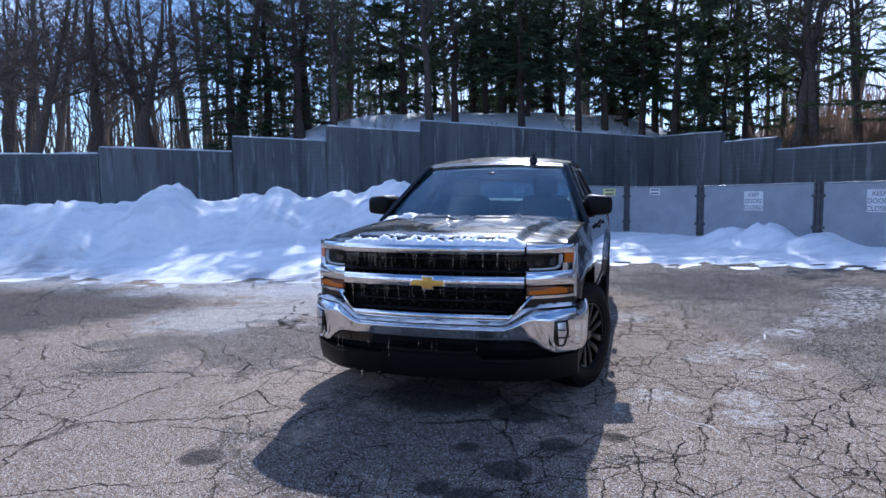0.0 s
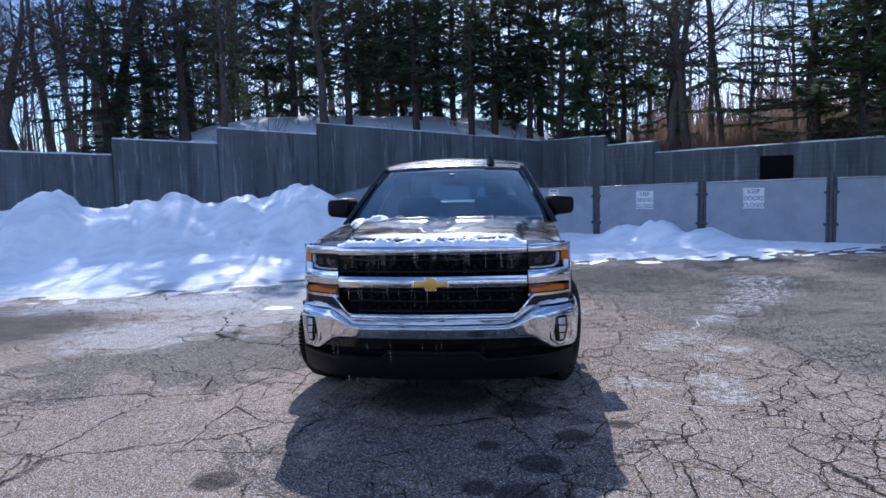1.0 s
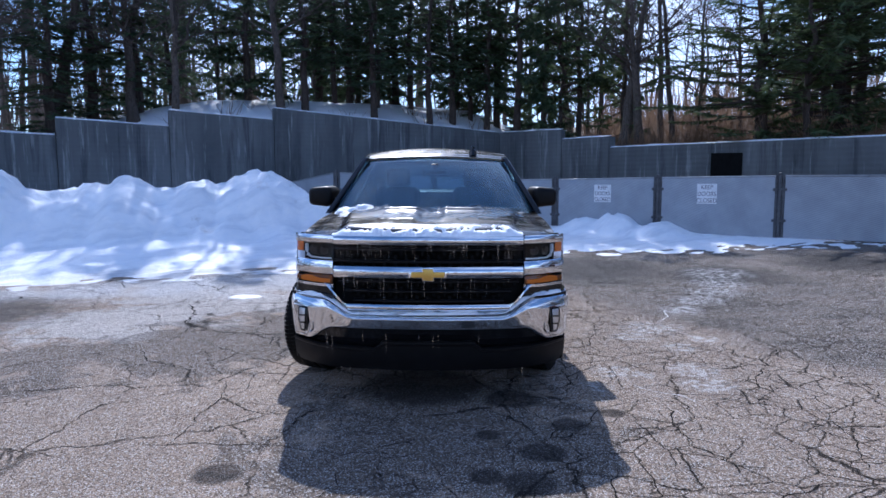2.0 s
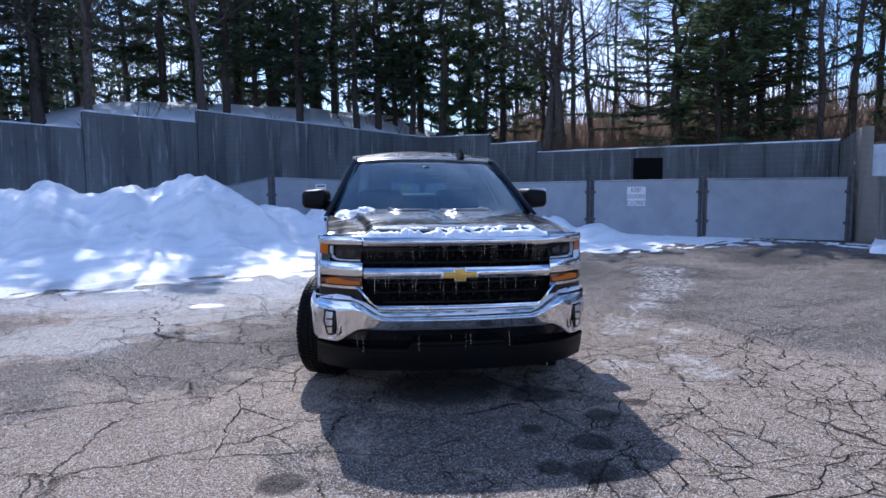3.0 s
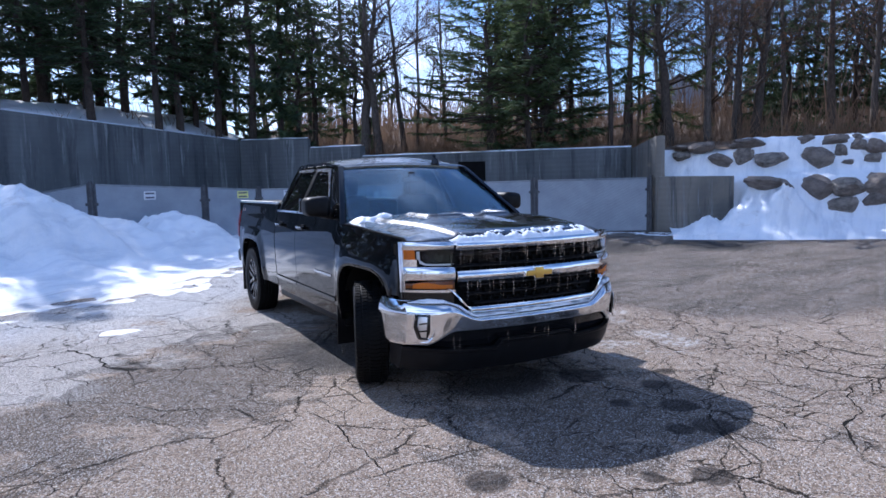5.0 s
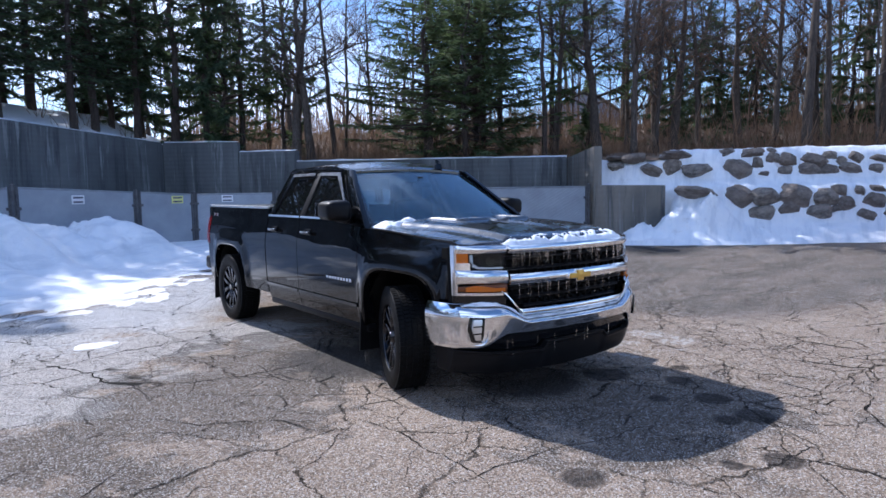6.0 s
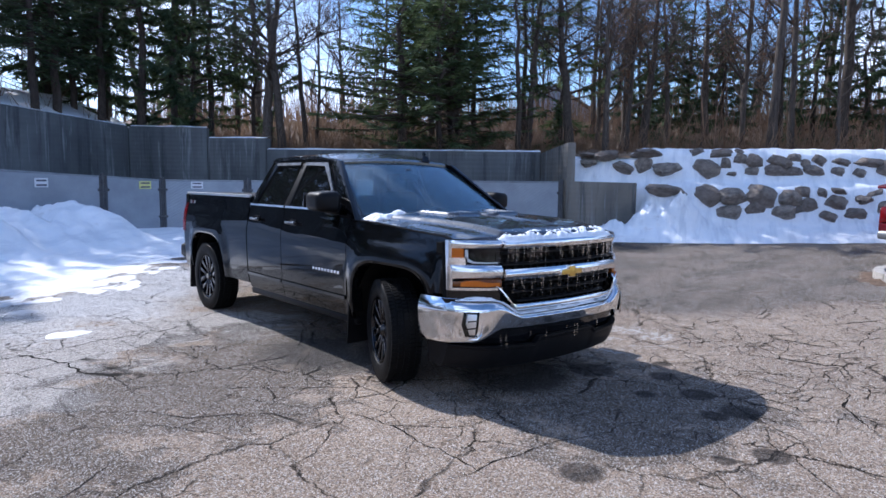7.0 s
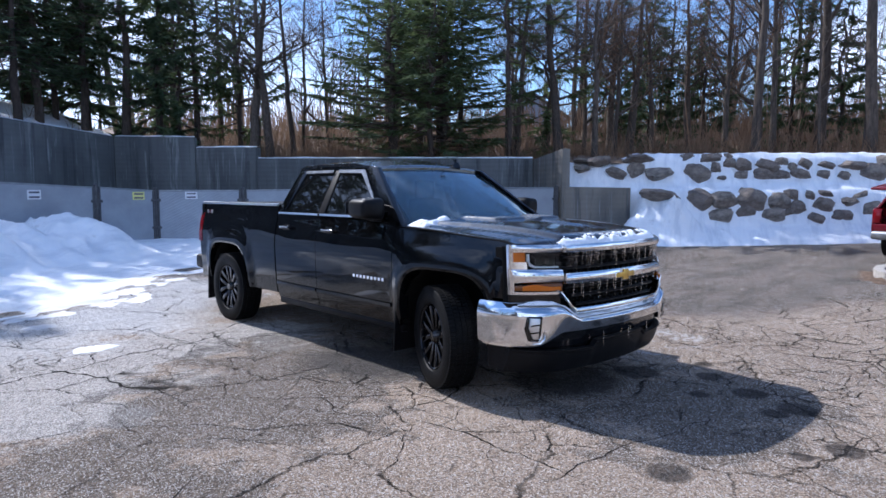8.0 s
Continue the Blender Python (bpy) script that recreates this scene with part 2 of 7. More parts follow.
    h = m.math("ADD", m.math("MULTIPLY", pits, 0.9), m.math("ADD", m.math("MULTIPLY", stone, 0.35), m.math("MULTIPLY", grain, 0.4)))
    m.bump(m.math("SUBTRACT", h, m.math("MULTIPLY", crack, 1.2)), 1.0, 0.03)
    m.p.inputs["Specular IOR Level"].default_value = 0.1
    return m.mat


def make_snow():
    m = Nodes("snow", 0.6)
    g = m.geo()
    dirt = m.math("MULTIPLY", m.ramp(m.noise(1.1, 8, 0.74, g, 0.5), 0.61, 0.72), 0.6)
    c = m.mix(m.ramp(m.noise(5, 5, 0.6, g), 0.3, 0.7), (0.85, 0.88, 0.92), (0.94, 0.95, 0.96))
    speck = m.math("MULTIPLY", m.ramp(m.noise(26, 5, 0.75, g), 0.64, 0.70), m.ramp(m.noise(0.9, 4, 0.6, g), 0.46, 0.6))
    c = m.mix(m.math("MULTIPLY", speck, 0.55), c, (0.20, 0.18, 0.16))
    # trodden, icy streaks along the wall
    turn = m.n.new("ShaderNodeMapping")
    turn.vector_type = "TEXTURE"
    turn.inputs["Rotation"].default_value = (0, 0, radians(28))
    turn.inputs["Scale"].default_value = (1.4, 0.22, 1.0)
    m.l.new(g, turn.inputs["Vector"])
    ice = m.math("MULTIPLY", m.ramp(m.noise(1.0, 6, 0.62, turn.outputs[0], 0.3), 0.50, 0.62), 0.42)
    c = m.mix(ice, c, (0.58, 0.62, 0.68))
    # thin, half-thawed slush along the lot's edge
    thaw = spots(m, g, [(-11.3, 9.4, 1.0), (-10.1, 9.2, 0.9), (-8.9, 8.9, 0.9), (-7.9, 8.9, 0.9), (-7.0, 8.8, 0.9), (-6.2, 9.3, 1.0), (-5.4, 9.5, 1.0), (-4.6, 9.8, 1.1), (-3.8, 10.2, 1.1), (-2.9, 10.4, 1.1), (-2.2, 11.0, 1.0), (-1.5, 11.8, 0.9)], 0.9, 1.8, 2.2)
    thaw = m.math("MULTIPLY", thaw, m.ramp(m.noise(1.0, 7, 0.7, turn.outputs[0], 0.4), 0.34, 0.56))
    c = m.mix(m.math("MULTIPLY", thaw, 0.72), c, (0.34, 0.33, 0.33))
    m.color(m.mix(dirt, c, (0.42, 0.39, 0.36)))
    m.p.inputs["Subsurface Weight"].default_value = 0.0
    h = m.math("ADD", m.noise(5, 6, 0.6, g), m.math("MULTIPLY", m.noise(40, 4, 0.6, g), 0.2))
    m.bump(h, 0.5, 0.06)
    return m.mat


def make_concrete(name, lo, hi):
    m = Nodes(name, 0.85)
    g = m.geo()
    form = m.noise(1.0, 4, 0.6, m.scaled(g, (0.9, 0.9, 0.06)))
    run = m.noise(1.0, 6, 0.7, m.scaled(g, (3.4, 3.4, 0.22)), 0.4)
    drip = m.noise(1.0, 5, 0.7, m.scaled(g, (7.0, 7.0, 0.45)))
    patch = m.noise(0.55, 6, 0.62, g, 0.6)
    spot = m.noise(5.0, 7, 0.7, g)
    board = m.n.new("ShaderNodeTexWave")
    board.bands_direction = "Z"
    board.inputs["Scale"].default_value, board.inputs["Distortion"].default_value = 2.4, 0.5
    m.l.new(g, board.inputs["Vector"])
    c = m.mix(m.ramp(form, 0.36, 0.66), lo, hi)
    c = m.mix(m.math("MULTIPLY", m.ramp(patch, 0.42, 0.66), 0.55), c, (0.055, 0.063, 0.066))
    c = m.mix(m.math("MULTIPLY", m.ramp(run, 0.52, 0.64), 0.75), c, (0.028, 0.033, 0.036))
    c = m.mix(m.math("MULTIPLY", m.math("MULTIPLY", m.ramp(drip, 0.56, 0.64), m.ramp(patch, 0.3, 0.55)), 0.75), c, (0.30, 0.31, 0.31))
    c = m.mix(m.math("MULTIPLY", m.ramp(spot, 0.3, 0.75), 0.35), c, (0.13, 0.132, 0.13))
    m.color(c)
    h = m.math("ADD", spot, m.math("MULTIPLY", board.outputs["Fac"], 0.35))
    m.bump(h, 0.5, 0.02)
    return m.mat


def make_bark(name, a, b):
    m = Nodes(name, 0.95)
    f = m.noise(6, 6, 0.7, m.scaled(m.co, (3, 3, 0.5)))
    t = m.n.new("ShaderNodeObjectInfo").outputs["Random"]
    c = m.mix(m.ramp(f, 0.35, 0.65), a, b)
    m.color(m.mix(m.math("MULTIPLY", t, 0.5), c, tuple(v * 0.55 for v in a)))
    m.bump(f, 0.7, 0.02)
    return m.mat


def make_needles(name, a, b):
    m = Nodes(name, 0.75)
    r = m.n.new("ShaderNodeNewGeometry").outputs["Random Per Island"]
    t = m.n.new("ShaderNodeObjectInfo").outputs["Random"]
    c = m.mix(r, a, b)
    c = m.mix(m.math("MULTIPLY", t, 0.4), c, tuple(v * 0.75 for v in a))
    m.color(c)
    thin = m.n.new("ShaderNodeBsdfTranslucent")
    m.l.new(c, thin.inputs["Color"])
    both = m.n.new("ShaderNodeMixShader")
    both.inputs[0].default_value = 0.4
    m.l.new(m.p.outputs[0], both.inputs[1])
    m.l.new(thin.outputs[0], both.inputs[2])
    m.l.new(both.outputs[0], m.n["Material Output"].inputs["Surface"])
    return m.mat


def make_hill():
    """Woodland floor: leaf litter with snow lying where it has not yet thawed."""
    m = Nodes("woodland_floor", 0.9)
    g = m.geo()
    litter = m.mix(m.ramp(m.noise(9, 6, 0.7, g), 0.3, 0.7), (0.075, 0.052, 0.034), (0.24, 0.17, 0.11))
    xyz = m.n.new("ShaderNodeSeparateXYZ")
    m.l.new(g, xyz.inputs[0])
    side = m.n.new("ShaderNodeMapRange")
    m.put(xyz.outputs["X"], side.inputs[0])
    side.inputs[1].default_value, side.inputs[2].default_value = -1.0, 5.0
    side.inputs[3].default_value, side.inputs[4].default_value = 0.45, -0.18
    f = m.math("ADD", m.noise(0.5, 6, 0.6, g, 0.6), side.outputs[0])
    snow = m.ramp(f, 0.5, 0.56)
    m.color(m.mix(snow, litter, (0.84, 0.86, 0.9)))
    m.bump(m.noise(6, 6, 0.65, g), 0.6, 0.06)
    return m.mat


def make_fence():
    m = Nodes("slatted_fence", 0.55)
    w = m.n.new("ShaderNodeTexWave")
    w.bands_direction = "DIAGONAL"
    w.inputs["Scale"].default_value, w.inputs["Distortion"].default_value = 17.0, 0.4
    m.l.new(m.geo(), w.inputs["Vector"])
    f = m.noise(2, 5, 0.6, m.geo())
    c = m.mix(m.ramp(f, 0.3, 0.7), (0.275, 0.30, 0.335), (0.37, 0.40, 0.44))
    m.color(m.mix(m.math("MULTIPLY", m.ramp(w.outputs["Fac"], 0.2, 0.8), 0.16), c, (0.19, 0.19, 0.195)))
    m.bump(w.outputs["Fac"], 0.5, 0.008)
    return m.mat


def make_rock():
    m = Nodes("field_boulder", 0.85)
    t = m.n.new("ShaderNodeObjectInfo").outputs["Random"]
    f = m.noise(4, 7, 0.7)
    c = m.mix(m.ramp(f, 0.3, 0.7), (0.08, 0.068, 0.056), (0.42, 0.36, 0.30))
    m.color(m.mix(m.math("MULTIPLY", t, 0.5), c, (0.15, 0.115, 0.095)))
    m.bump(m.noise(7, 8, 0.72), 1.0, 0.07)
    return m.mat


PAINT, CHROME, ASPHALT, SNOW = make_paint(), make_chrome(), make_asphalt(), make_snow()
FILMED, FROSTED = make_filmed_paint("salt_filmed_black_paint", 0.09, 0.46), make_filmed_paint("frost_filmed_black_paint", 0.12, 0.4)
CONCRETE = make_concrete("weathered_concrete", (0.075, 0.082, 0.085), (0.165, 0.172, 0.172))
TANWALL = make_concrete("brownish_concrete", (0.12, 0.108, 0.088), (0.27, 0.24, 0.195))
FENCE, ROCK, HILL = make_fence(), make_rock(), make_hill()
BARK = make_bark("grey_brown_bark", (0.058, 0.045, 0.036), (0.155, 0.125, 0.10))
PINEBARK = make_bark("dark_conifer_bark", (0.046, 0.035, 0.028), (0.115, 0.088, 0.07))
NEEDLES = make_needles("conifer_needles", (0.045, 0.075, 0.036), (0.12, 0.16, 0.075))
PINE = make_needles("pine_needles", (0.065, 0.10, 0.04), (0.16, 0.20, 0.085))
DRYLEAF = make_needles("dry_leaves", (0.16, 0.075, 0.035), (0.27, 0.15, 0.08))
BRUSH = make_needles("dry_brush", (0.16, 0.105, 0.068), (0.38, 0.27, 0.18))
GLASS = make_glass("windscreen_glass", (0.50, 0.76, 0.92), 0.0, 0.984, 0.004, 1.6)
REARGLASS = make_glass("rear_window_glass", (0.36, 0.42, 0.45), 0.0, 1.0, 0.01)
TINT = make_glass("dark_tinted_glass", (0.006, 0.007, 0.008), 0.01, 0.15, 0.03)
LENS = make_glass("clear_lens", (0.95, 0.96, 0.97), 0.0, 1.0, 0.004, 1.22)
AMBER = make_glass("amber_lens", (0.72, 0.19, 0.012), 0.06, 0.3)
SMOKE = make_glass("smoked_amber_lens", (0.20, 0.065, 0.014), 0.03, 0.3)
REDLENS = make_glass("red_lens", (0.26, 0.008, 0.012), 0.1, 0.3)
ICE = make_glass("ice", (0.95, 0.97, 1.0), 0.05, 1.0)
PLASTIC = plain("black_plastic", (0.006, 0.006, 0.007), 0.45, 0, 0.25, 20, 0.15, 0.16)
GLOSS = plain("gloss_black", (0.005, 0.005, 0.006), 0.09, 0, 0.2, 6)
RUBBER = plain("tyre_rubber", (0.006, 0.006, 0.0063), 0.55, 0, 0.3, 25, 0.3, 0.1)
RIM = plain("black_alloy", (0.035, 0.035, 0.039), 0.10, 0.9, 0.3, 12)
DARK = plain("dark_underbody", (0.007, 0.007, 0.007), 0.9, 0, 0.3, 10, 0, 0.1)
GOLD = plain("gold_badge", (0.66, 0.42, 0.09), 0.32, 0.6, 0.1, 12)
SEAT = plain("seat_cloth", (0.022, 0.022, 0.025), 0.9, 0, 0.25, 30, 0.2, 0.15)
POSTGREY = plain("weathered_post", (0.09, 0.09, 0.095), 0.6, 0.3, 0.3, 9)
ALU = plain("bare_aluminium", (0.72, 0.73, 0.75), 0.32, 1.0, 0.1, 9)
# pale mottled colour paints in the bright reflection along the window visors
VISORSHINE = plain("pale_visor_reflection", (0.30, 0.31, 0.33), 0.25, 0.6, 0.45, 14)
STEEL = plain("galvanised_steel", (0.30, 0.31, 0.32), 0.45, 0.8, 0.2, 9)
SIGN = plain("sign_white", (0.72, 0.73, 0.74), 0.5, 0, 0.06, 9)
YELLOW = plain("sign_yellow", (0.75, 0.72, 0.25), 0.5, 0, 0.08, 9)
INK = plain("sign_ink", (0.10, 0.10, 0.13), 0.6, 0, 0.1, 9)
KERB = plain("pale_kerb_concrete", (0.34, 0.315, 0.28), 0.85, 0, 0.2, 7, 0.4)
MULCH = plain("brown_mulch", (0.10, 0.065, 0.042), 0.95, 0, 0.5, 14, 0.8)
RED = plain("red_paint", (0.11, 0.007, 0.013), 0.22, 0, 0.12, 3)
SIDING = plain("blue_grey_siding", (0.25, 0.28, 0.33), 0.8, 0, 0.12, 3, 0.2)
ROOFING = plain("grey_shingles", (0.12, 0.115, 0.11), 0.9, 0, 0.25, 6, 0.4)
SALT = plain("dried_salt", (0.50, 0.48, 0.46), 0.95, 0, 0.5, 30, 0.3, 0.1)
CRACK = plain("crack_filth", (0.014, 0.012, 0.010), 0.95, 0, 0.5, 20, 0.5, 0.1)


# ---- building helpers ----
def soft(v, k=2.0):
    return math.log1p(math.exp(max(-40, min(40, v * k)))) / k


def smooth(a, b, v):
    v = max(0.0, min(1.0, (v - a) / (b - a)))
    return v * v * (3 - 2 * v)


def mesh_of(name, bm, material, shade=None):
    """A mesh from a bmesh; edges sharper than shade degrees stay sharp."""
    me = bpy.data.meshes.new(name)
    bm.to_mesh(me)
    bm.free()
    me.materials.append(material)
    if shade is not None:
        me.shade_smooth()
        me.set_sharp_from_angle(angle=radians(shade))
    return me


def part(name, bm, material, parent, label="", shade=35):
    ob = new(name, mesh_of(name, bm, material, shade))
    ob.parent = parent
    return tagged(ob, label)


def thing(name, at, label, category, group="", kind=""):
    ob = new(name)
    ob.empty_display_size = 0.1
    ob.matrix_basis = at if isinstance(at, Matrix) else pose(*at)
    return tagged(ob, label, category, group, kind)


def solid(name, bm, material, label, category, group="", kind="", at=None, shade=35):
    ob = new(name, mesh_of(name, bm, material, shade))
    if at is not None:
        ob.matrix_basis = at
    return tagged(ob, label, category, group, kind)


def box(bm, lo, hi, bevel=0.0, seg=2, m=None):
    """A box between two corners, its edges rounded by bevel."""
    c = [(a + b) / 2 for a, b in zip(lo, hi)]
    s = [abs(b - a) for a, b in zip(lo, hi)]
    made = bmesh.ops.create_cube(bm, size=1, matrix=Matrix.Translation(c) @ Matrix.Diagonal((*s, 1)))
    vs = made["verts"]
    if bevel:
        es = list({e for v in vs for e in v.link_edges})
        r = bmesh.ops.bevel(bm, geom=es, offset=bevel, segments=seg, affect="EDGES", profile=0.5)
        vs = list({v for f in r["faces"] for v in f.verts} | {v for v in vs if v.is_valid})
    if m is not None:
        bmesh.ops.transform(bm, matrix=m, verts=vs)
    return vs


def tube(bm, path, radii, sides=8, cap=True):
    """A round bar along a line of points."""
    rings, up = [], Vector((0, 0, 1))
    for i, p in enumerate(path):
        a, b = Vector(path[max(0, i - 1)]), Vector(path[min(len(path) - 1, i + 1)])
        d = (b - a).normalized()
        s = d.cross(up if abs(d.z) < 0.95 else Vector((0, 1, 0))).normalized()
        t = s.cross(d)
        r = radii[i] if isinstance(radii, (list, tuple)) else radii
        rings.append([bm.verts.new(Vector(p) + (s * math.cos(w) + t * math.sin(w)) * r) for w in (2 * math.pi * k / sides for k in range(sides))])
    for a, b in zip(rings, rings[1:]):
        for k in range(sides):
            bm.faces.new((a[k], a[(k + 1) % sides], b[(k + 1) % sides], b[k]))
    if cap:
        bm.faces.new(rings[0][::-1]), bm.faces.new(rings[-1])


def sheet(bm, f, us, vs, thick=None):
    """A surface f(u, v) over the values us and vs; thick: a vector or f(u, v) that gives it a back and edges."""
    g = [[bm.verts.new(f(u, v)) for v in vs] for u in us]
    n, m = len(us), len(vs)
    for i in range(n - 1):
        for j in range(m - 1):
            bm.faces.new((g[i][j], g[i + 1][j], g[i + 1][j + 1], g[i][j + 1]))
    if thick is not None:
        off = thick if callable(thick) else (lambda u, v: Vector(thick))
        k = [[bm.verts.new(g[i][j].co + off(u, v)) for j, v in enumerate(vs)] for i, u in enumerate(us)]
        for i in range(n - 1):
            for j in range(m - 1):
                bm.faces.new((k[i][j], k[i][j + 1], k[i + 1][j + 1], k[i + 1][j]))
        for i in range(n - 1):
            bm.faces.new((g[i][0], k[i][0], k[i + 1][0], g[i + 1][0]))
            bm.faces.new((g[i][-1], g[i + 1][-1], k[i + 1][-1], k[i][-1]))
        for j in range(m - 1):
            bm.faces.new((g[0][j], g[0][j + 1], k[0][j + 1], k[0][j]))
            bm.faces.new((g[-1][j], k[-1][j], k[-1][j + 1], g[-1][j + 1]))
        bmesh.ops.recalc_face_normals(bm, faces=bm.faces[:])
    return g


def slab(bm, outline, depth, bevel=0.0):
    """A flat plate: outline points in space, pushed out by the vector depth."""
    a = [bm.verts.new(p) for p in outline]
    b = [bm.verts.new(Vector(p) + Vector(depth)) for p in outline]
    n = len(a)
    fs = [bm.faces.new(a), bm.faces.new(b[::-1])]
    for i in range(n):
        fs.append(bm.faces.new((a[i], b[i], b[(i + 1) % n], a[(i + 1) % n])))
    bmesh.ops.recalc_face_normals(bm, faces=fs)
    if bevel:
        bmesh.ops.bevel(bm, geom=list({e for f in fs for e in f.edges}), offset=bevel, segments=2, affect="EDGES", profile=0.5)


def span(a, b, n):
    return [a + (b - a) * i / n for i in range(n + 1)]


# ---- ground ----
def lot(x, y):
    """Height of the lot: level round the truck, rising gently to the walls."""
    far = 0.042 * soft(y - 9) + 0.025 * soft(x - 1)
    return min(far, 1.2)


# Edge of the lying snow: north of this line the lot is snow-covered
EDGE = [(-60, 4.0), (-20, 7.8), (-11.3, 9.4), (-8.9, 8.9), (-7.0, 8.8), (-6.4, 9.3), (-4.8, 9.6), (-4.0, 10.2), (-2.9, 10.2), (-2.0, 11.4), (-1.1, 12.5),
        (0.0, 12.2), (1.85, 11.9), (3.6, 11.8), (5.3, 12.15), (7.0, 12.0), (8.1, 10.9), (9.0, 9.4), (11.2, 7.1), (12.6, 5.9), (18.0, 0.6), (30, -11)]


def edge_distance(x, y):
    """How far a place lies inside the snow (negative: on bare asphalt)."""
    best, sign = 1e9, 1
    for (ax, ay), (bx, by) in zip(EDGE, EDGE[1:]):
        dx, dy = bx - ax, by - ay
        k = max(0, min(1, ((x - ax) * dx + (y - ay) * dy) / (dx * dx + dy * dy)))
        d = math.hypot(x - ax - k * dx, y - ay - k * dy)
        if d < best:
            best, sign = d, 1 if dx * (y - ay) - dy * (x - ax) > 0 else -1
    return best * sign


# Ploughed heaps: place, height, reach along and across the wall
HEAPS = [(-16.2, 9.9, 1.15, 1.5, 1.5), (-13.5, 11.06, 1.25, 1.1, 1.4), (-12.0, 11.7, 1.36, 0.75, 1.35), (-10.15, 12.48, 1.60, 1.05, 1.4), (-8.6, 13.14, 1.36, 0.75, 1.35),
         (-7.7, 13.52, 1.46, 0.85, 1.4), (-6.55, 14.01, 1.36, 0.75, 1.45), (-5.35, 14.52, 1.54, 1.35, 1.6), (-3.7, 15.22, 0.84, 0.9, 1.2), (-2.2, 15.86, 0.84, 0.8, 1.0),
         (2.9, 14.9, 0.50, 0.5, 0.45), (2.3, 15.3, 0.38, 0.8, 0.5), (3.7, 14.5, 0.30, 0.7, 0.45)]


def snow_depth(x, y):
    d = edge_distance(x, y)
    p = Vector((x, y, 0))
    u, v = x * 0.88 + y * 0.47, y * 0.88 - x * 0.47
    d += 0.4 * noise.noise(p * 0.9) + 0.14 * noise.noise(p * 2.6) + 0.13 * noise.noise(Vector((u * 0.7, v * 3.4, 6)))
    h = 0.07 * smooth(-0.25, 1.4, d) + 0.05 * smooth(1, 5, d) - 0.035
    if d < -0.6:
        return h - 0.03
    h += 0.30 * smooth(0.4, 4.0, d) * smooth(-2.0, -6.0, x)
    bank = 0.0
    w = Vector((x + 0.35 * noise.noise(p * 1.1 + Vector((9, 0, 0))), y + 0.35 * noise.noise(p * 1.1 + Vector((0, 9, 0))), 0))
    for cx, cy, top, a, b in HEAPS:
        u, v = (w.x - cx) * 0.92 + (w.y - cy) * 0.39, -(w.x - cx) * 0.39 + (w.y - cy) * 0.92
        r = abs(u / a) ** 2.4 + abs(v / (0.8 * b)) ** 2.4
        if r < 12:
            bank = max(bank, top * math.exp(-0.62 * r))
    ridge = abs((w.y - 12.55) * 0.92 - (w.x + 10.0) * 0.39) / 1.08
    if ridge < 2.5:
        bank = max(bank, 1.27 * smooth(-4.2, -5.4, x) * math.exp(-0.62 * ridge ** 2.4))
    pile = smooth(0.1, 0.6, bank)
    clod = abs(noise.noise(p * 1.9)) * 0.16 + abs(noise.noise(p * 4.3 + Vector((3, 1, 0)))) * 0.12 + noise.noise(p * 9.0) * 0.035
    h = max(h, bank * (1 + 0.06 * noise.noise(p * 0.9))) + pile * (clod - 0.075)
    h += (0.025 * noise.noise(p * 3.1) + 0.02 * noise.noise(Vector((x * 1.2 + y * 2.2, y * 7 - x * 3.5, 4)))) * smooth(0, 1, d)
    return h


def build_ground():
    bm = bmesh.new()
    xs = [-400, -200, -100, -60, -40] + span(-30, 30, 60) + [40, 60, 100, 200, 400]
    ys = [-400, -200, -100, -60, -30] + span(-15, 30, 60) + [40, 60, 100, 200, 400]
    sheet(bm, lambda x, y: Vector((x, y, lot(x, min(y, 27)))), xs, ys)
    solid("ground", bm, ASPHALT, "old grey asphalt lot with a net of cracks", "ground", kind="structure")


def build_snow():
    bm = bmesh.new()
    xs, ys = span(-22, 10.5, 300), span(4.5, 24, 180)
    g = {}
    for i, x in enumerate(xs):
        for j, y in enumerate(ys):
            if edge_distance(x, y) > -2.2 and y - 19.75 < 0.52 * (x + 6.1) + 0.25 and y < 23.2 - 1.25 * (x - 0.6) + 1.5 and y < 19.9 - x:
                g[i, j] = bm.verts.new((x, y, lot(x, y) + snow_depth(x, y)))
    for i, j in list(g):
        q = [g.get(k) for k in ((i, j), (i + 1, j), (i + 1, j + 1), (i, j + 1))]
        if all(q):
            bm.faces.new(q)
    solid("snow_cover", bm, SNOW, "trodden snow with ploughed heaps along the wall", "snow", kind="stuff", shade=80)


# ---- retaining walls, seen from the lot ----
# Foot line of the long wall and its panels' top heights: start, end, top at each
PANELS = [((-40.0, 1.7), (-27.0, 8.6), 2.5, 2.56), ((-27.0, 8.6), (-14.6, 15.2), 2.74, 2.74), ((-14.6, 15.2), (-11.35, 16.95), 2.93, 2.79), ((-11.35, 16.95), (-8.9, 18.25), 3.24, 3.12),
          ((-8.9, 18.25), (-6.3, 19.62), 3.57, 3.41), ((-6.3, 19.62), (0.75, 22.95), 3.76, 3.23),
          ((0.75, 22.95), (2.68, 21.55), 3.23, 3.22), ((2.68, 21.55), (3.84, 19.82), 2.90, 2.88), ((3.84, 19.82), (9.18, 13.42), 2.54, 2.48)]


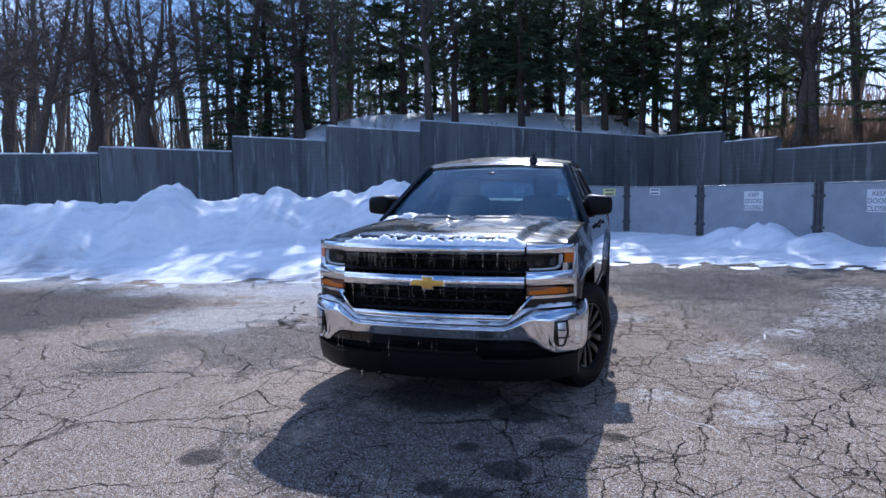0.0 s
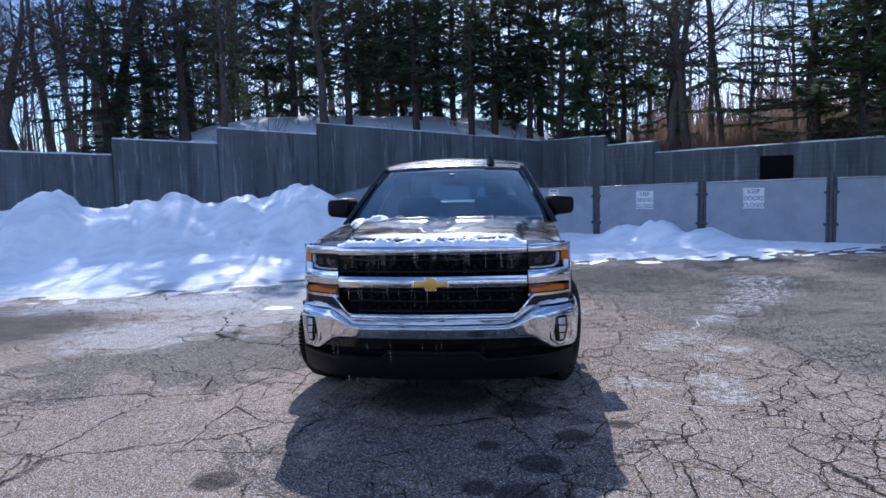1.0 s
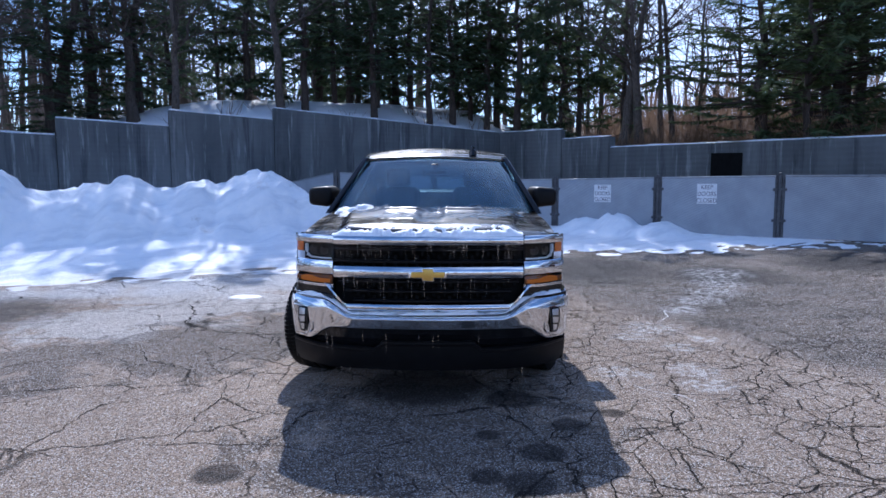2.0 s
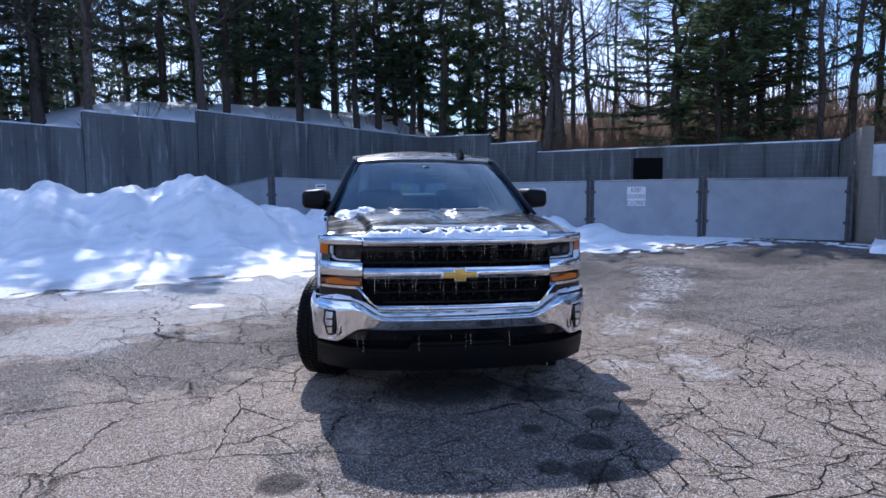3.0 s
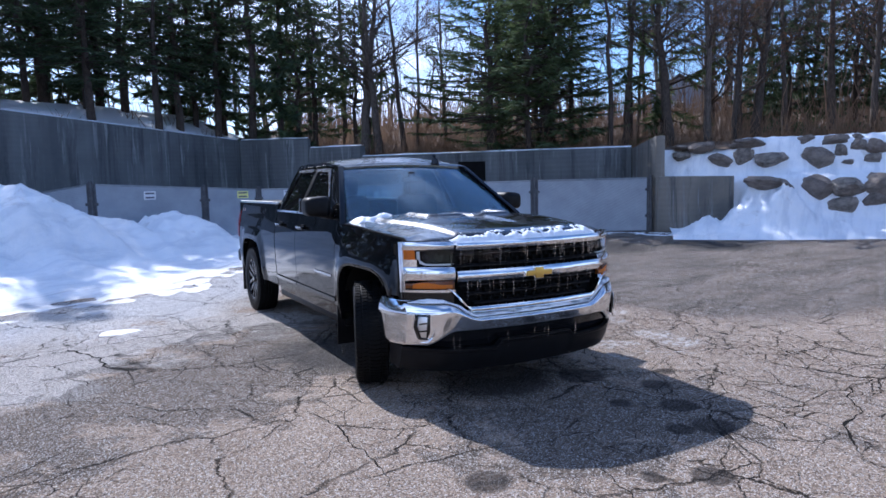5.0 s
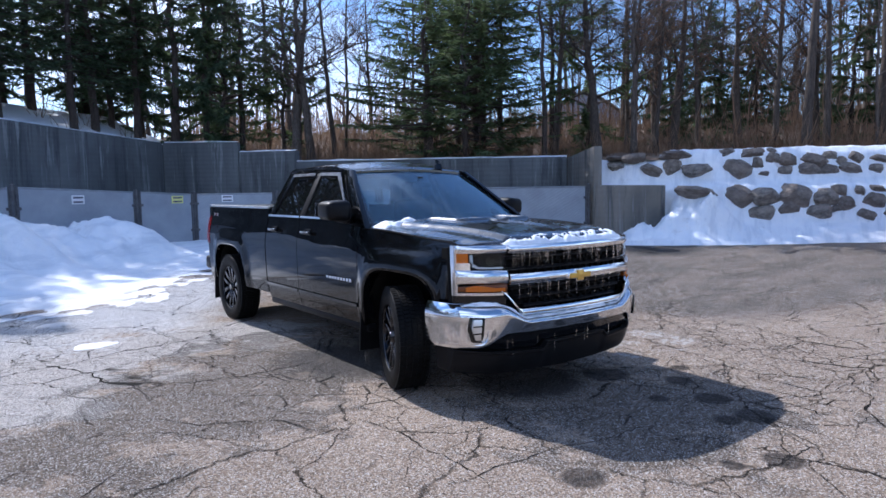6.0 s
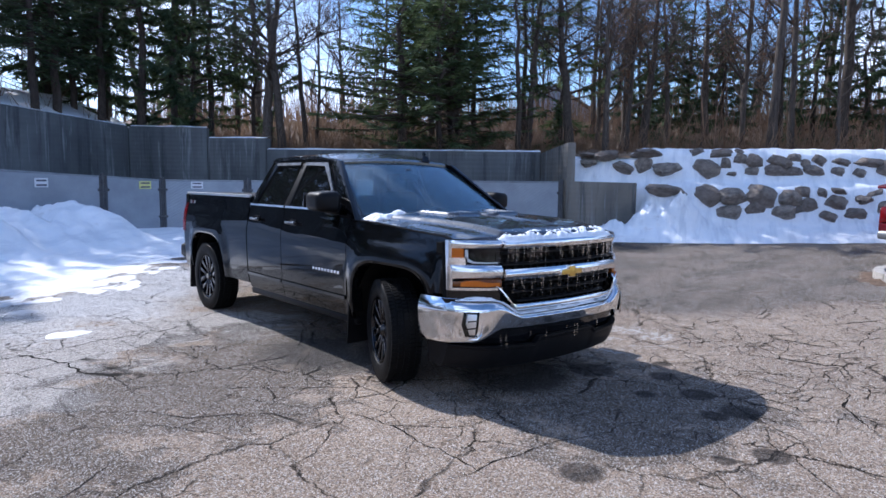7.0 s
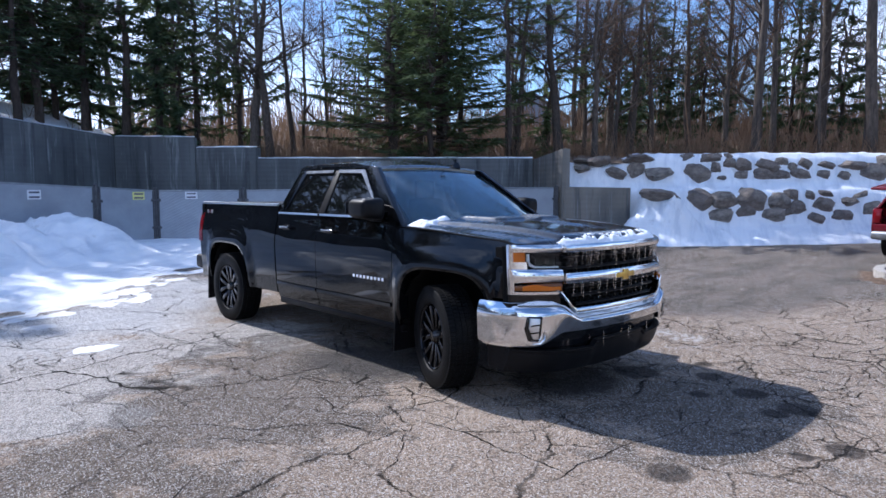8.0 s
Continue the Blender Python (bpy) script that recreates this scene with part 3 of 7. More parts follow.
def wall_panel(bm, a, b, za, zb, thick, low=-0.3, gap=0.008):
    a, b = Vector((*a, 0)), Vector((*b, 0))
    d = (b - a).normalized()
    n = Vector((-d.y, d.x, 0)) * thick
    a, b = a + d * gap, b - d * gap
    slab(bm, [a + Vector((0, 0, low)), b + Vector((0, 0, low)), b + Vector((0, 0, zb)), a + Vector((0, 0, za))], n, 0.012)


def build_walls():
    wall = thing("wall_north", (0, 0, 0), "stepped retaining wall of grey cast concrete with dark streaks", "wall", kind="structure")
    for k, (a, b, za, zb) in enumerate(PANELS):
        bm = bmesh.new()
        wall_panel(bm, a, b, za, zb, 0.3)
        part("panel", bm, CONCRETE, wall)
        bm = bmesh.new()
        tube(bm, [(b[0] + 0.02, b[1] + 0.26, -0.3), (b[0] + 0.02, b[1] + 0.26, min(zb, PANELS[min(k + 1, len(PANELS) - 1)][2]) - 0.06)], 0.2, 10)
        part("joint_backing", bm, CONCRETE, wall)
        bm = bmesh.new()
        va, vb = Vector((*a, 0)), Vector((*b, 0))
        d = (vb - va).normalized()
        n = Vector((-d.y, d.x, 0))
        ln = (vb - va).length
        us = span(0.02, ln - 0.02, max(6, int(ln * 5)))
        sheet(bm, lambda u, v: va + d * u + n * v + Vector((0, 0, za + (zb - za) * u / ln + 0.005 + (0.045 + 0.03 * noise.noise(Vector((u * 1.7, v * 4, k)))) * smooth(0.0, 0.12, v - 0.03))), us, [0.02, 0.05, 0.09, 0.16, 0.24, 0.32])
        part("snow_cap", bm, SNOW, wall, "thin line of snow on the wall's top")
    # dark niche in the low wall
    a, b = Vector((3.84, 19.82, 0)), Vector((9.18, 13.42, 0))
    d = (b - a).normalized()
    bm = bmesh.new()
    p = a + d * 3.3
    n = Vector((-d.y, d.x, 0))
    slab(bm, [p - n * 0.02 + Vector((0, 0, 1.2)), p + d * 0.85 - n * 0.02 + Vector((0, 0, 1.2)), p + d * 0.85 - n * 0.02 + Vector((0, 0, 2.24)), p - n * 0.02 + Vector((0, 0, 2.26))], n * 0.018, 0.004)
    part("hatch", bm, DARK, wall, "dark hatch set in the wall")
    wing = thing("wall_east", (0, 0, 0), "concrete wing wall at the end of the enclosure", "wall", kind="structure")
    bm = bmesh.new()
    slab(bm, [(9.32, 13.64, -0.3), (8.30, 11.74, -0.3), (8.30, 11.74, 2.65), (9.32, 13.64, 2.43)], (0.2, -0.1, 0), 0.015)
    part("panel", bm, TANWALL, wing)
    bm = bmesh.new()
    slab(bm, [(8.36, 11.70, -0.3), (9.52, 10.46, -0.3), (9.52, 10.46, 1.63), (8.36, 11.70, 1.66)], (0.22, 0.24, 0), 0.015)
    part("low_panel", bm, TANWALL, wing, "low concrete return beside the gate")


# ---- hillside behind the walls ----
RIM_LINE = [(-60, -9), (-40.0, 1.9), (-27.0, 8.8), (-14.7, 15.4), (-9.0, 18.45), (-6.4, 19.8), (0.75, 23.2), (2.85, 21.7), (4.05, 19.9), (9.3, 13.55), (9.5, 11.9), (11.6, 9.5), (15.3, 5.8), (26, -5), (50, -29)]


def hill(x, y, d):
    low = 2.46 + 1.15 * math.exp(-(((x + 4.6) / 6) ** 2))
    crest = 2.7 + 1.95 * smooth(-16, -9, x) * smooth(5, -1, x)
    z = low + (crest - low) * smooth(0.1, 5.0, d)
    z += (1.2 * smooth(3, 30, d) + 3.2 * smooth(9, 45, d)) * smooth(2, 12, x) - 5.0 * smooth(9, 45, d) * smooth(4, -8, x)
    return z + 0.14 * noise.noise(Vector((x * 0.35, y * 0.35, 0))) * smooth(0.4, 3, d)


def hill_points():
    pts = []
    for a, b in zip(RIM_LINE, RIM_LINE[1:]):
        k = max(2, int(math.dist(a, b) / 1.2))
        pts += [(a[0] + (b[0] - a[0]) * i / k, a[1] + (b[1] - a[1]) * i / k) for i in range(k)]
    return pts


def build_hill():
    pts = hill_points()
    mid = Vector((-2, 4, 0))
    bm = bmesh.new()
    rows = []
    for i, (x, y) in enumerate(pts):
        a, b = pts[max(0, i - 6)], pts[min(len(pts) - 1, i + 6)]
        n = Vector((-(b[1] - a[1]), b[0] - a[0], 0)).normalized()
        n = (n + (Vector((x, y, 0)) - mid).normalized()).normalized()
        rows.append([])
        for d in (0, 0.4, 0.9, 1.6, 2.5, 4, 6, 8.5, 12, 17, 25, 40, 65, 110):
            p = Vector((x, y, 0)) + n * d
            rows[-1].append(bm.verts.new((p.x, p.y, hill(p.x, p.y, d) - (0.16 if d == 0 else 0.04))))
    for a, b in zip(rows, rows[1:]):
        for j in range(len(a) - 1):
            bm.faces.new((a[j], b[j], b[j + 1], a[j + 1]))
    bmesh.ops.recalc_face_normals(bm, faces=bm.faces[:])
    solid("hillside", bm, HILL, "wooded bank with thawing snow and leaf litter", "ground", kind="structure", shade=80)


def build_patches():
    """Leftover scraps of packed snow on the asphalt."""
    for x, y, r, k in ((-3.80, 8.44, 0.16, 1), (-4.0, 9.84, 0.12, 3)):
        bm = bmesh.new()

        def at(w, q):
            rad = r * q * (1 + 0.45 * noise.noise(Vector((math.cos(w) * 1.6, math.sin(w) * 1.6, k * 5.0))))
            px, py = x + rad * 1.5 * math.cos(w), y + rad * 0.8 * math.sin(w)
            return Vector((px, py, lot(px, py) + 0.022 * (1 - q * q) + 0.008 * noise.noise(Vector((px * 9, py * 9, 0))) * (1 - q) - (0.004 if q == 1 else 0)))
        sheet(bm, at, [2 * math.pi * i / 24 for i in range(25)], (0.001, 0.4, 0.75, 0.93, 1))
        solid("snow_patch", bm, SNOW, "flat scrap of packed snow on asphalt", "snow", "snow scraps", shade=80)


build_ground()
build_snow()
build_patches()
build_walls()
build_hill()


def build_cracks():
    """The long open cracks: ragged dark furrows that wander and fork; start, heading, length, width."""
    rng = random.Random(31)
    ground = bpy.data.objects["ground"]

    def run(x, y, head, length, width, forks, filth=CRACK):
        pts, step = [], 0.045
        turn = rng.uniform(0, 50)
        for i in range(int(length / step)):
            pts.append((x, y))
            h = head + 0.75 * noise.noise(Vector((i * 0.10, turn, 0))) + 0.6 * noise.noise(Vector((i * 0.37, turn, 5))) + rng.gauss(0, 0.25)
            x, y = x + step * math.cos(h), y + step * math.sin(h)
            if forks and rng.random() < 0.045:
                run(x, y, head + rng.choice((-1, 1)) * rng.uniform(0.6, 1.3), length * rng.uniform(0.25, 0.5), width * 0.6, forks - 1, filth)
        bm = bmesh.new()
        n = len(pts) - 1
        last = None
        for i, (px, py) in enumerate(pts):
            ax, ay = pts[max(0, i - 1)]
            bx, by = pts[min(n, i + 1)]
            d = Vector((bx - ax, by - ay, 0)).normalized()
            side = Vector((-d.y, d.x, 0))
            w = width * (0.35 + 0.65 * abs(noise.noise(Vector((i * 0.3, turn, 9)))) * 2) * min(1, (n - i) / 6, (i + 2) / 5)
            c = Vector((px, py, lot(px, py) + 0.003))
            row = [bm.verts.new(c + side * w * (0.5 + 0.5 * rng.random())), bm.verts.new(c - side * w * (0.5 + 0.5 * rng.random()))]
            if last:
                bm.faces.new((last[0], last[1], row[1], row[0]))
            last = row
        part("crack", bm, filth, ground, "" if filth is CRACK else "crack whitened by dried salt", 60)
    for x, y, head, length, width in ((-4.9, 7.6, 0.22, 2.8, 0.014), (-4.3, 7.85, -1.25, 1.7, 0.018), (-3.9, 6.2, -0.75, 2.1, 0.008), (-4.3, 6.0, -0.75, 2.1, 0.009), (-2.75, 4.7, -1.62, 1.6, 0.008), (-2.8, 4.65, -2.4, 1.0, 0.007),
                                      (-2.9, 3.5, -0.12, 1.9, 0.007), (3.3, 3.15, -3.05, 2.4, 0.009), (0.98, 2.96, -2.65, 1.7, 0.011), (2.0, 5.6, -2.2, 2.2, 0.008), (0.5, 4.1, -1.6, 1.4, 0.009), (-0.05, 3.15, -2.4, 0.8, 0.009),
                                      (2.15, 4.7, -2.0, 1.6, 0.008), (5.0, 3.6, 2.65, 2.6, 0.006), (-0.5, 3.5, 0.6, 1.4, 0.008), (1.25, 3.1, 1.3, 1.3, 0.008), (-5.4, 3.9, 0.5, 1.8, 0.008), (-1.9, 1.9, 1.1, 1.5, 0.007)):
        run(x, y, head, length, width, 2)
    for x, y, head, length, width in ((0.41, 4.6, -1.0, 0.78, 0.013), (0.65, 3.85, -0.9, 0.12, 0.012), (1.03, 6.72, -1.0, 1.35, 0.010), (1.97, 9.1, -0.9, 0.4, 0.008), (1.27, 6.78, 1.0, 0.95, 0.014),
                                      (0.66, 6.12, -0.1, 0.5, 0.014), (0.62, 5.2, -0.15, 0.3, 0.012), (1.5, 9.67, -0.25, 0.45, 0.008)):
        run(x, y, head, length, width, 1, SALT)


build_cracks()


# ---- the pickup: x across, y to its rear, z up, from the ground under its front axle ----
AXLE_R, TYRE_R = 3.83, 0.41


def nose_y(x):
    """Plan curve of the front face."""
    a = abs(x)
    return -0.99 + 0.15 * a * a + 0.155 * (max(0, a - 0.62) / 0.36) ** 2


def lerp_table(table, v):
    for (a, fa), (b, fb) in zip(table, table[1:]):
        if v <= b:
            k = max(0, (v - a) / (b - a))
            k = k * k * (3 - 2 * k)
            return fa + (fb - fa) * k
    return table[-1][1]


SIDE = [(0.38, 0.93), (0.47, 0.962), (0.60, 0.982), (0.80, 0.992), (1.00, 0.998), (1.09, 0.994), (1.14, 0.982), (1.34, 0.944), (1.45, 0.926)]


def arch(y, yc, a=0.525, b=0.56, n=3.8):
    """Height of the wheel opening's edge over a place along the side, or None."""
    k = abs(y - yc) / a
    return 0.41 + b * (1 - k ** n) ** (1 / n) if k < 1 else None


def side_x(y, z):
    """Half width of the body at a place on its side."""
    x = lerp_table(SIDE, z)
    x -= 0.045 * smooth(0.1, -0.85, y) + 0.012 * smooth(3.2, 4.6, y) + 0.036 * smooth(1.0, 1.24, z) ** 1.6 * smooth(0.75, 0.35, y)
    for yc in (0.0, AXLE_R):
        k = ((abs(y - yc) / 0.525) ** 3.8 + (max(0, z - 0.41) / 0.56) ** 3.8) ** (1 / 3.8)
        if z > 0.3:
            x += 0.032 * smooth(1.30, 1.02, k)
    return x


def side_panel(bm, y0, y1, low, top, sgn, n=24, m=12, inward=0.03):
    """A panel of the body's side between two stations; low and top are heights, or functions of the station."""
    lo = low if callable(low) else (lambda y: low)
    hi = top if callable(top) else (lambda y: top)
    ys = [y0 + (y1 - y0) * (0.5 - 0.5 * math.cos(math.pi * i / n)) for i in range(n + 1)]

    def at(y, k):
        z0, z1 = lo(y), hi(y)
        z = z0 + (z1 - z0) * k
        return Vector((sgn * side_x(y, z), y, z))
    sheet(bm, at, ys, span(0, 1, m), lambda y, k: Vector((-sgn * inward, 0, 0)))


def fender_top(y):
    return 1.212 + 0.063 * smooth(-0.8, 0.55, y) - 0.022 * smooth(-0.58, -0.70, y)


def hood_z(x, y):
    """The bonnet: crowned, with a raised middle and two vents near the windscreen."""
    a = abs(x)
    k = max(0.0, min(1.0, (0.5 - y) / 1.5))
    z = 1.312 - 0.100 * k ** 2.7
    z -= 0.05 * (a / 0.88) ** 4 + 0.016 * smooth(-0.88, -0.99, y + 0.2 * a * a)
    z += 0.030 * smooth(0.64, 0.57, a - 0.10 * smooth(-0.9, 0.3, y)) * smooth(-1.0, -0.80, y)
    z -= 0.018 * smooth(0.12, 0.06, a) * smooth(-0.9, -0.3, y)
    u = max(abs(a - 0.225) - 0.105, 0.0)
    v = max(-0.02 - y, 0.0)
    d = math.hypot(u, v)
    z += 0.024 * (smooth(0.105, 0.075, d) - 0.95 * smooth(0.062, 0.04, d)) * smooth(0.42, 0.30, y)
    z += 0.022 * smooth(0.72, 0.80, a) * smooth(0.0, 0.45, y)
    return z


def gh_x(z):
    return 0.952 - (z - 1.33) * 0.50


def plate(bm, pts, sgn, depth=0.03, proud=0.0, bevel=0.004):
    """A flat piece of the cab's side, from outline points (y, z)."""
    slab(bm, [(sgn * (gh_x(z) + proud), y, z) for y, z in pts], (-sgn * depth, 0, 0), bevel)


def build_wheel(parent, at, front):
    wheel = new("wheel")
    wheel.parent = parent
    wheel.matrix_basis = at
    # tyre: axis along x, outer face towards -x
    prof = [(0.10, 0.235), (0.118, 0.26), (0.132, 0.31), (0.132, 0.36), (0.120, 0.392), (0.10, 0.405), (0.0, 0.41), (-0.10, 0.405), (-0.120, 0.392), (-0.132, 0.36), (-0.132, 0.31), (-0.122, 0.275), (-0.105, 0.262)]
    bm = bmesh.new()
    n = 72
    rings = []
    for i in range(n):
        w = 2 * math.pi * i / n
        rings.append([bm.verts.new((x, r * math.cos(w), r * math.sin(w))) for x, r in prof])
    for i in range(n):
        a, b = rings[i], rings[(i + 1) % n]
        for j in range(len(prof) - 1):
            bm.faces.new((a[j], b[j], b[j + 1], a[j + 1]))
    bmesh.ops.recalc_face_normals(bm, faces=bm.faces[:])
    tyre = part("tyre", bm, RUBBER, wheel)
    # tread blocks
    bm = bmesh.new()
    for i in range(78):
        w = 2 * math.pi * (i + 0.5) / 78
        for row, (x0, x1) in enumerate(((-0.118, -0.078), (-0.066, -0.026), (-0.016, 0.016), (0.026, 0.066), (0.078, 0.118))):
            r = 0.4085 if row in (0, 4) else 0.412
            m = Matrix.Rotation(w + (0.03 if row % 2 else 0), 4, "X") @ Matrix.Rotation(0.25 if row in (1, 3) else 0, 4, "Z")
            box(bm, (x0, -0.0125, r - 0.02), (x1, 0.0125, r + 0.005), 0, 1, m)
    part("tread", bm, RUBBER, tyre)
    # rim: dish, lip and six split spokes
    bm = bmesh.new()
    lip = [(-0.108, 0.266), (-0.118, 0.258), (-0.112, 0.246), (-0.07, 0.238), (0.05, 0.23), (0.10, 0.235)]
    rings = [[bm.verts.new((x, r * math.cos(w), r * math.sin(w))) for x, r in lip] for w in (2 * math.pi * i / 48 for i in range(48))]
    for i in range(48):
        a, b = rings[i], rings[(i + 1) % 48]
        for j in range(len(lip) - 1):
            bm.faces.new((a[j], b[j], b[j + 1], a[j + 1]))
    bmesh.ops.recalc_face_normals(bm, faces=bm.faces[:])
    rim = part("rim", bm, RIM, wheel)
    for i in range(6):
        bm = bmesh.new()
        m = Matrix.Rotation(2 * math.pi * i / 6, 4, "X")
        for s in (-1, 1):
            slab(bm, [(-0.088, s * 0.008, 0.045), (-0.088, s * 0.044, 0.045), (-0.112, s * 0.088, 0.25), (-0.112, s * 0.028, 0.25)], (0.04, 0, 0), 0.009)
        bmesh.ops.transform(bm, matrix=m, verts=bm.verts[:])
        part("spoke", bm, RIM, rim)
    bm = bmesh.new()
    tube(bm, [(-0.112, 0, 0), (-0.095, 0, 0), (-0.04, 0, 0)], [0.035, 0.045, 0.075], 20)
    part("hub_cap", bm, GLOSS, rim)
    bm = bmesh.new()
    tube(bm, [(-0.045, 0, 0), (-0.02, 0, 0)], 0.165, 32)
    part("brake_disc", bm, STEEL, rim, "dull steel brake disc behind the spokes")
    return wheel


def build_lamp_cluster(truck, s):
    """The stacked headlamp beside the grille, in its chrome frame."""
    def face(x, z, push=0.0):
        return Vector((s * x, nose_y(x) - push + 0.02 * smooth(0.8, 1.2, z), z))
    xs = span(0.660, 0.962, 14)

    def piece(name, mat, us, vs, push, deep, parent, label=""):
        bm = bmesh.new()
        sheet(bm, lambda x, z: face(x, z, push(z) if callable(push) else push), us, vs, (0, deep, 0))
        return part(name, bm, mat, parent, label, 60)
    lamp = piece("headlamp", DARK, xs, span(0.765, 1.18, 8), -0.055, 0.03, truck)
    piece("chrome_brow", CHROME, xs, span(1.140, 1.196, 6), lambda z: 0.004 + 0.014 * math.sin(math.pi * (z - 1.140) / 0.056), 0.012, lamp, "chrome band over the lamp")
    piece("chrome_panel", CHROME, xs, span(0.922, 1.022, 10), lambda z: 0.002 + 0.020 * math.sin(math.pi * max(0.0, min(1.0, (z - 0.922) / 0.1))) ** 0.7, 0.012, lamp, "smooth chrome panel under the lamp")
    piece("chrome_corner", CHROME, span(0.884, 0.962, 4), span(1.018, 1.072, 4), 0.003, 0.012, lamp)
    bm = bmesh.new()
    sheet(bm, lambda x, z: face(x, z, 0.005) + Vector((0, 90 * max(0, x - 0.954) ** 2, 0)), span(0.954, 0.970, 5), span(0.838, 1.196, 8), (0, 0.008, 0))
    part("chrome_edge", bm, CHROME, lamp, "chrome outer edge of the lamp surround", 60)
    piece("chrome_sill", CHROME, xs, span(0.840, 0.858, 3), 0.010, 0.015, lamp, "slim chrome sill")
    piece("filler", GLOSS, xs, span(0.74, 0.840, 3), -0.012, 0.03, lamp)
    bm = bmesh.new()
    slab(bm, [(s * 0.86, -0.70, z) for z in (0.82, 1.17)] + [(s * 0.95, -0.635, z) for z in (1.17, 0.82)], (0, 0.10, 0))
    part("lamp_back", bm, DARK, lamp)
    # lens, projector and the chrome hook inside it
    lens = piece("lens", LENS, span(0.664, 0.884, 8), span(1.022, 1.140, 5), 0.003, 0.005, lamp, "clear headlamp lens")
    lens.visible_shadow = False
    bm = bmesh.new()
    tube(bm, [face(x, z, -0.014) for x, z in ((0.674, 1.034), (0.75, 1.033), (0.832, 1.036), (0.858, 1.052), (0.868, 1.08), (0.869, 1.128))], [0.006, 0.006, 0.007, 0.012, 0.013, 0.011], 8)
    part("light_strip", bm, SIGN, lens, "white light strip hooked round the lens")
    for x in (0.735, 0.812):
        bm = bmesh.new()
        c = face(x, 1.088, -0.045)
        tube(bm, [c + Vector((0, 0.02, 0)), c + Vector((0, -0.004, 0)), c + Vector((0, 0.008, 0))], [0.034, 0.034, 0.026], 18, False)
        ring = part("projector_ring", bm, RIM, lens)
        bm = bmesh.new()
        tube(bm, [c + Vector((0, 0.012, 0)), c, c + Vector((0, -0.008, 0))], [0.026, 0.024, 0.010], 18)
        part("projector", bm, LENS, lens)
    piece("side_marker", AMBER, span(0.894, 0.951, 3), span(1.072, 1.138, 3), 0.005, 0.03, lamp, "amber side marker")
    bm = bmesh.new()
    sheet(bm, lambda x, k: face(x, 0.862 + 0.006 * smooth(0.80, 0.93, x) + (0.056 - 0.022 * smooth(0.80, 0.94, x)) * k, 0.004 + 0.006 * math.sin(math.pi * k)), span(0.664, 0.954, 10), span(0, 1, 4), (0, 0.03, 0))
    signal = part("turn_signal", bm, SMOKE, lamp, "slim smoked turn signal under the headlamp")
    bm = bmesh.new()
    sheet(bm, lambda x, k: face(x, 0.868 + (0.026 + 0.016 * smooth(0.74, 0.84, x) * smooth(0.93, 0.86, x)) * k, 0.012), span(0.680, 0.915, 8), span(0, 1, 3), (0, 0.01, 0))
    part("reflector", bm, AMBER, signal, "amber reflector in the turn signal")
    return lamp


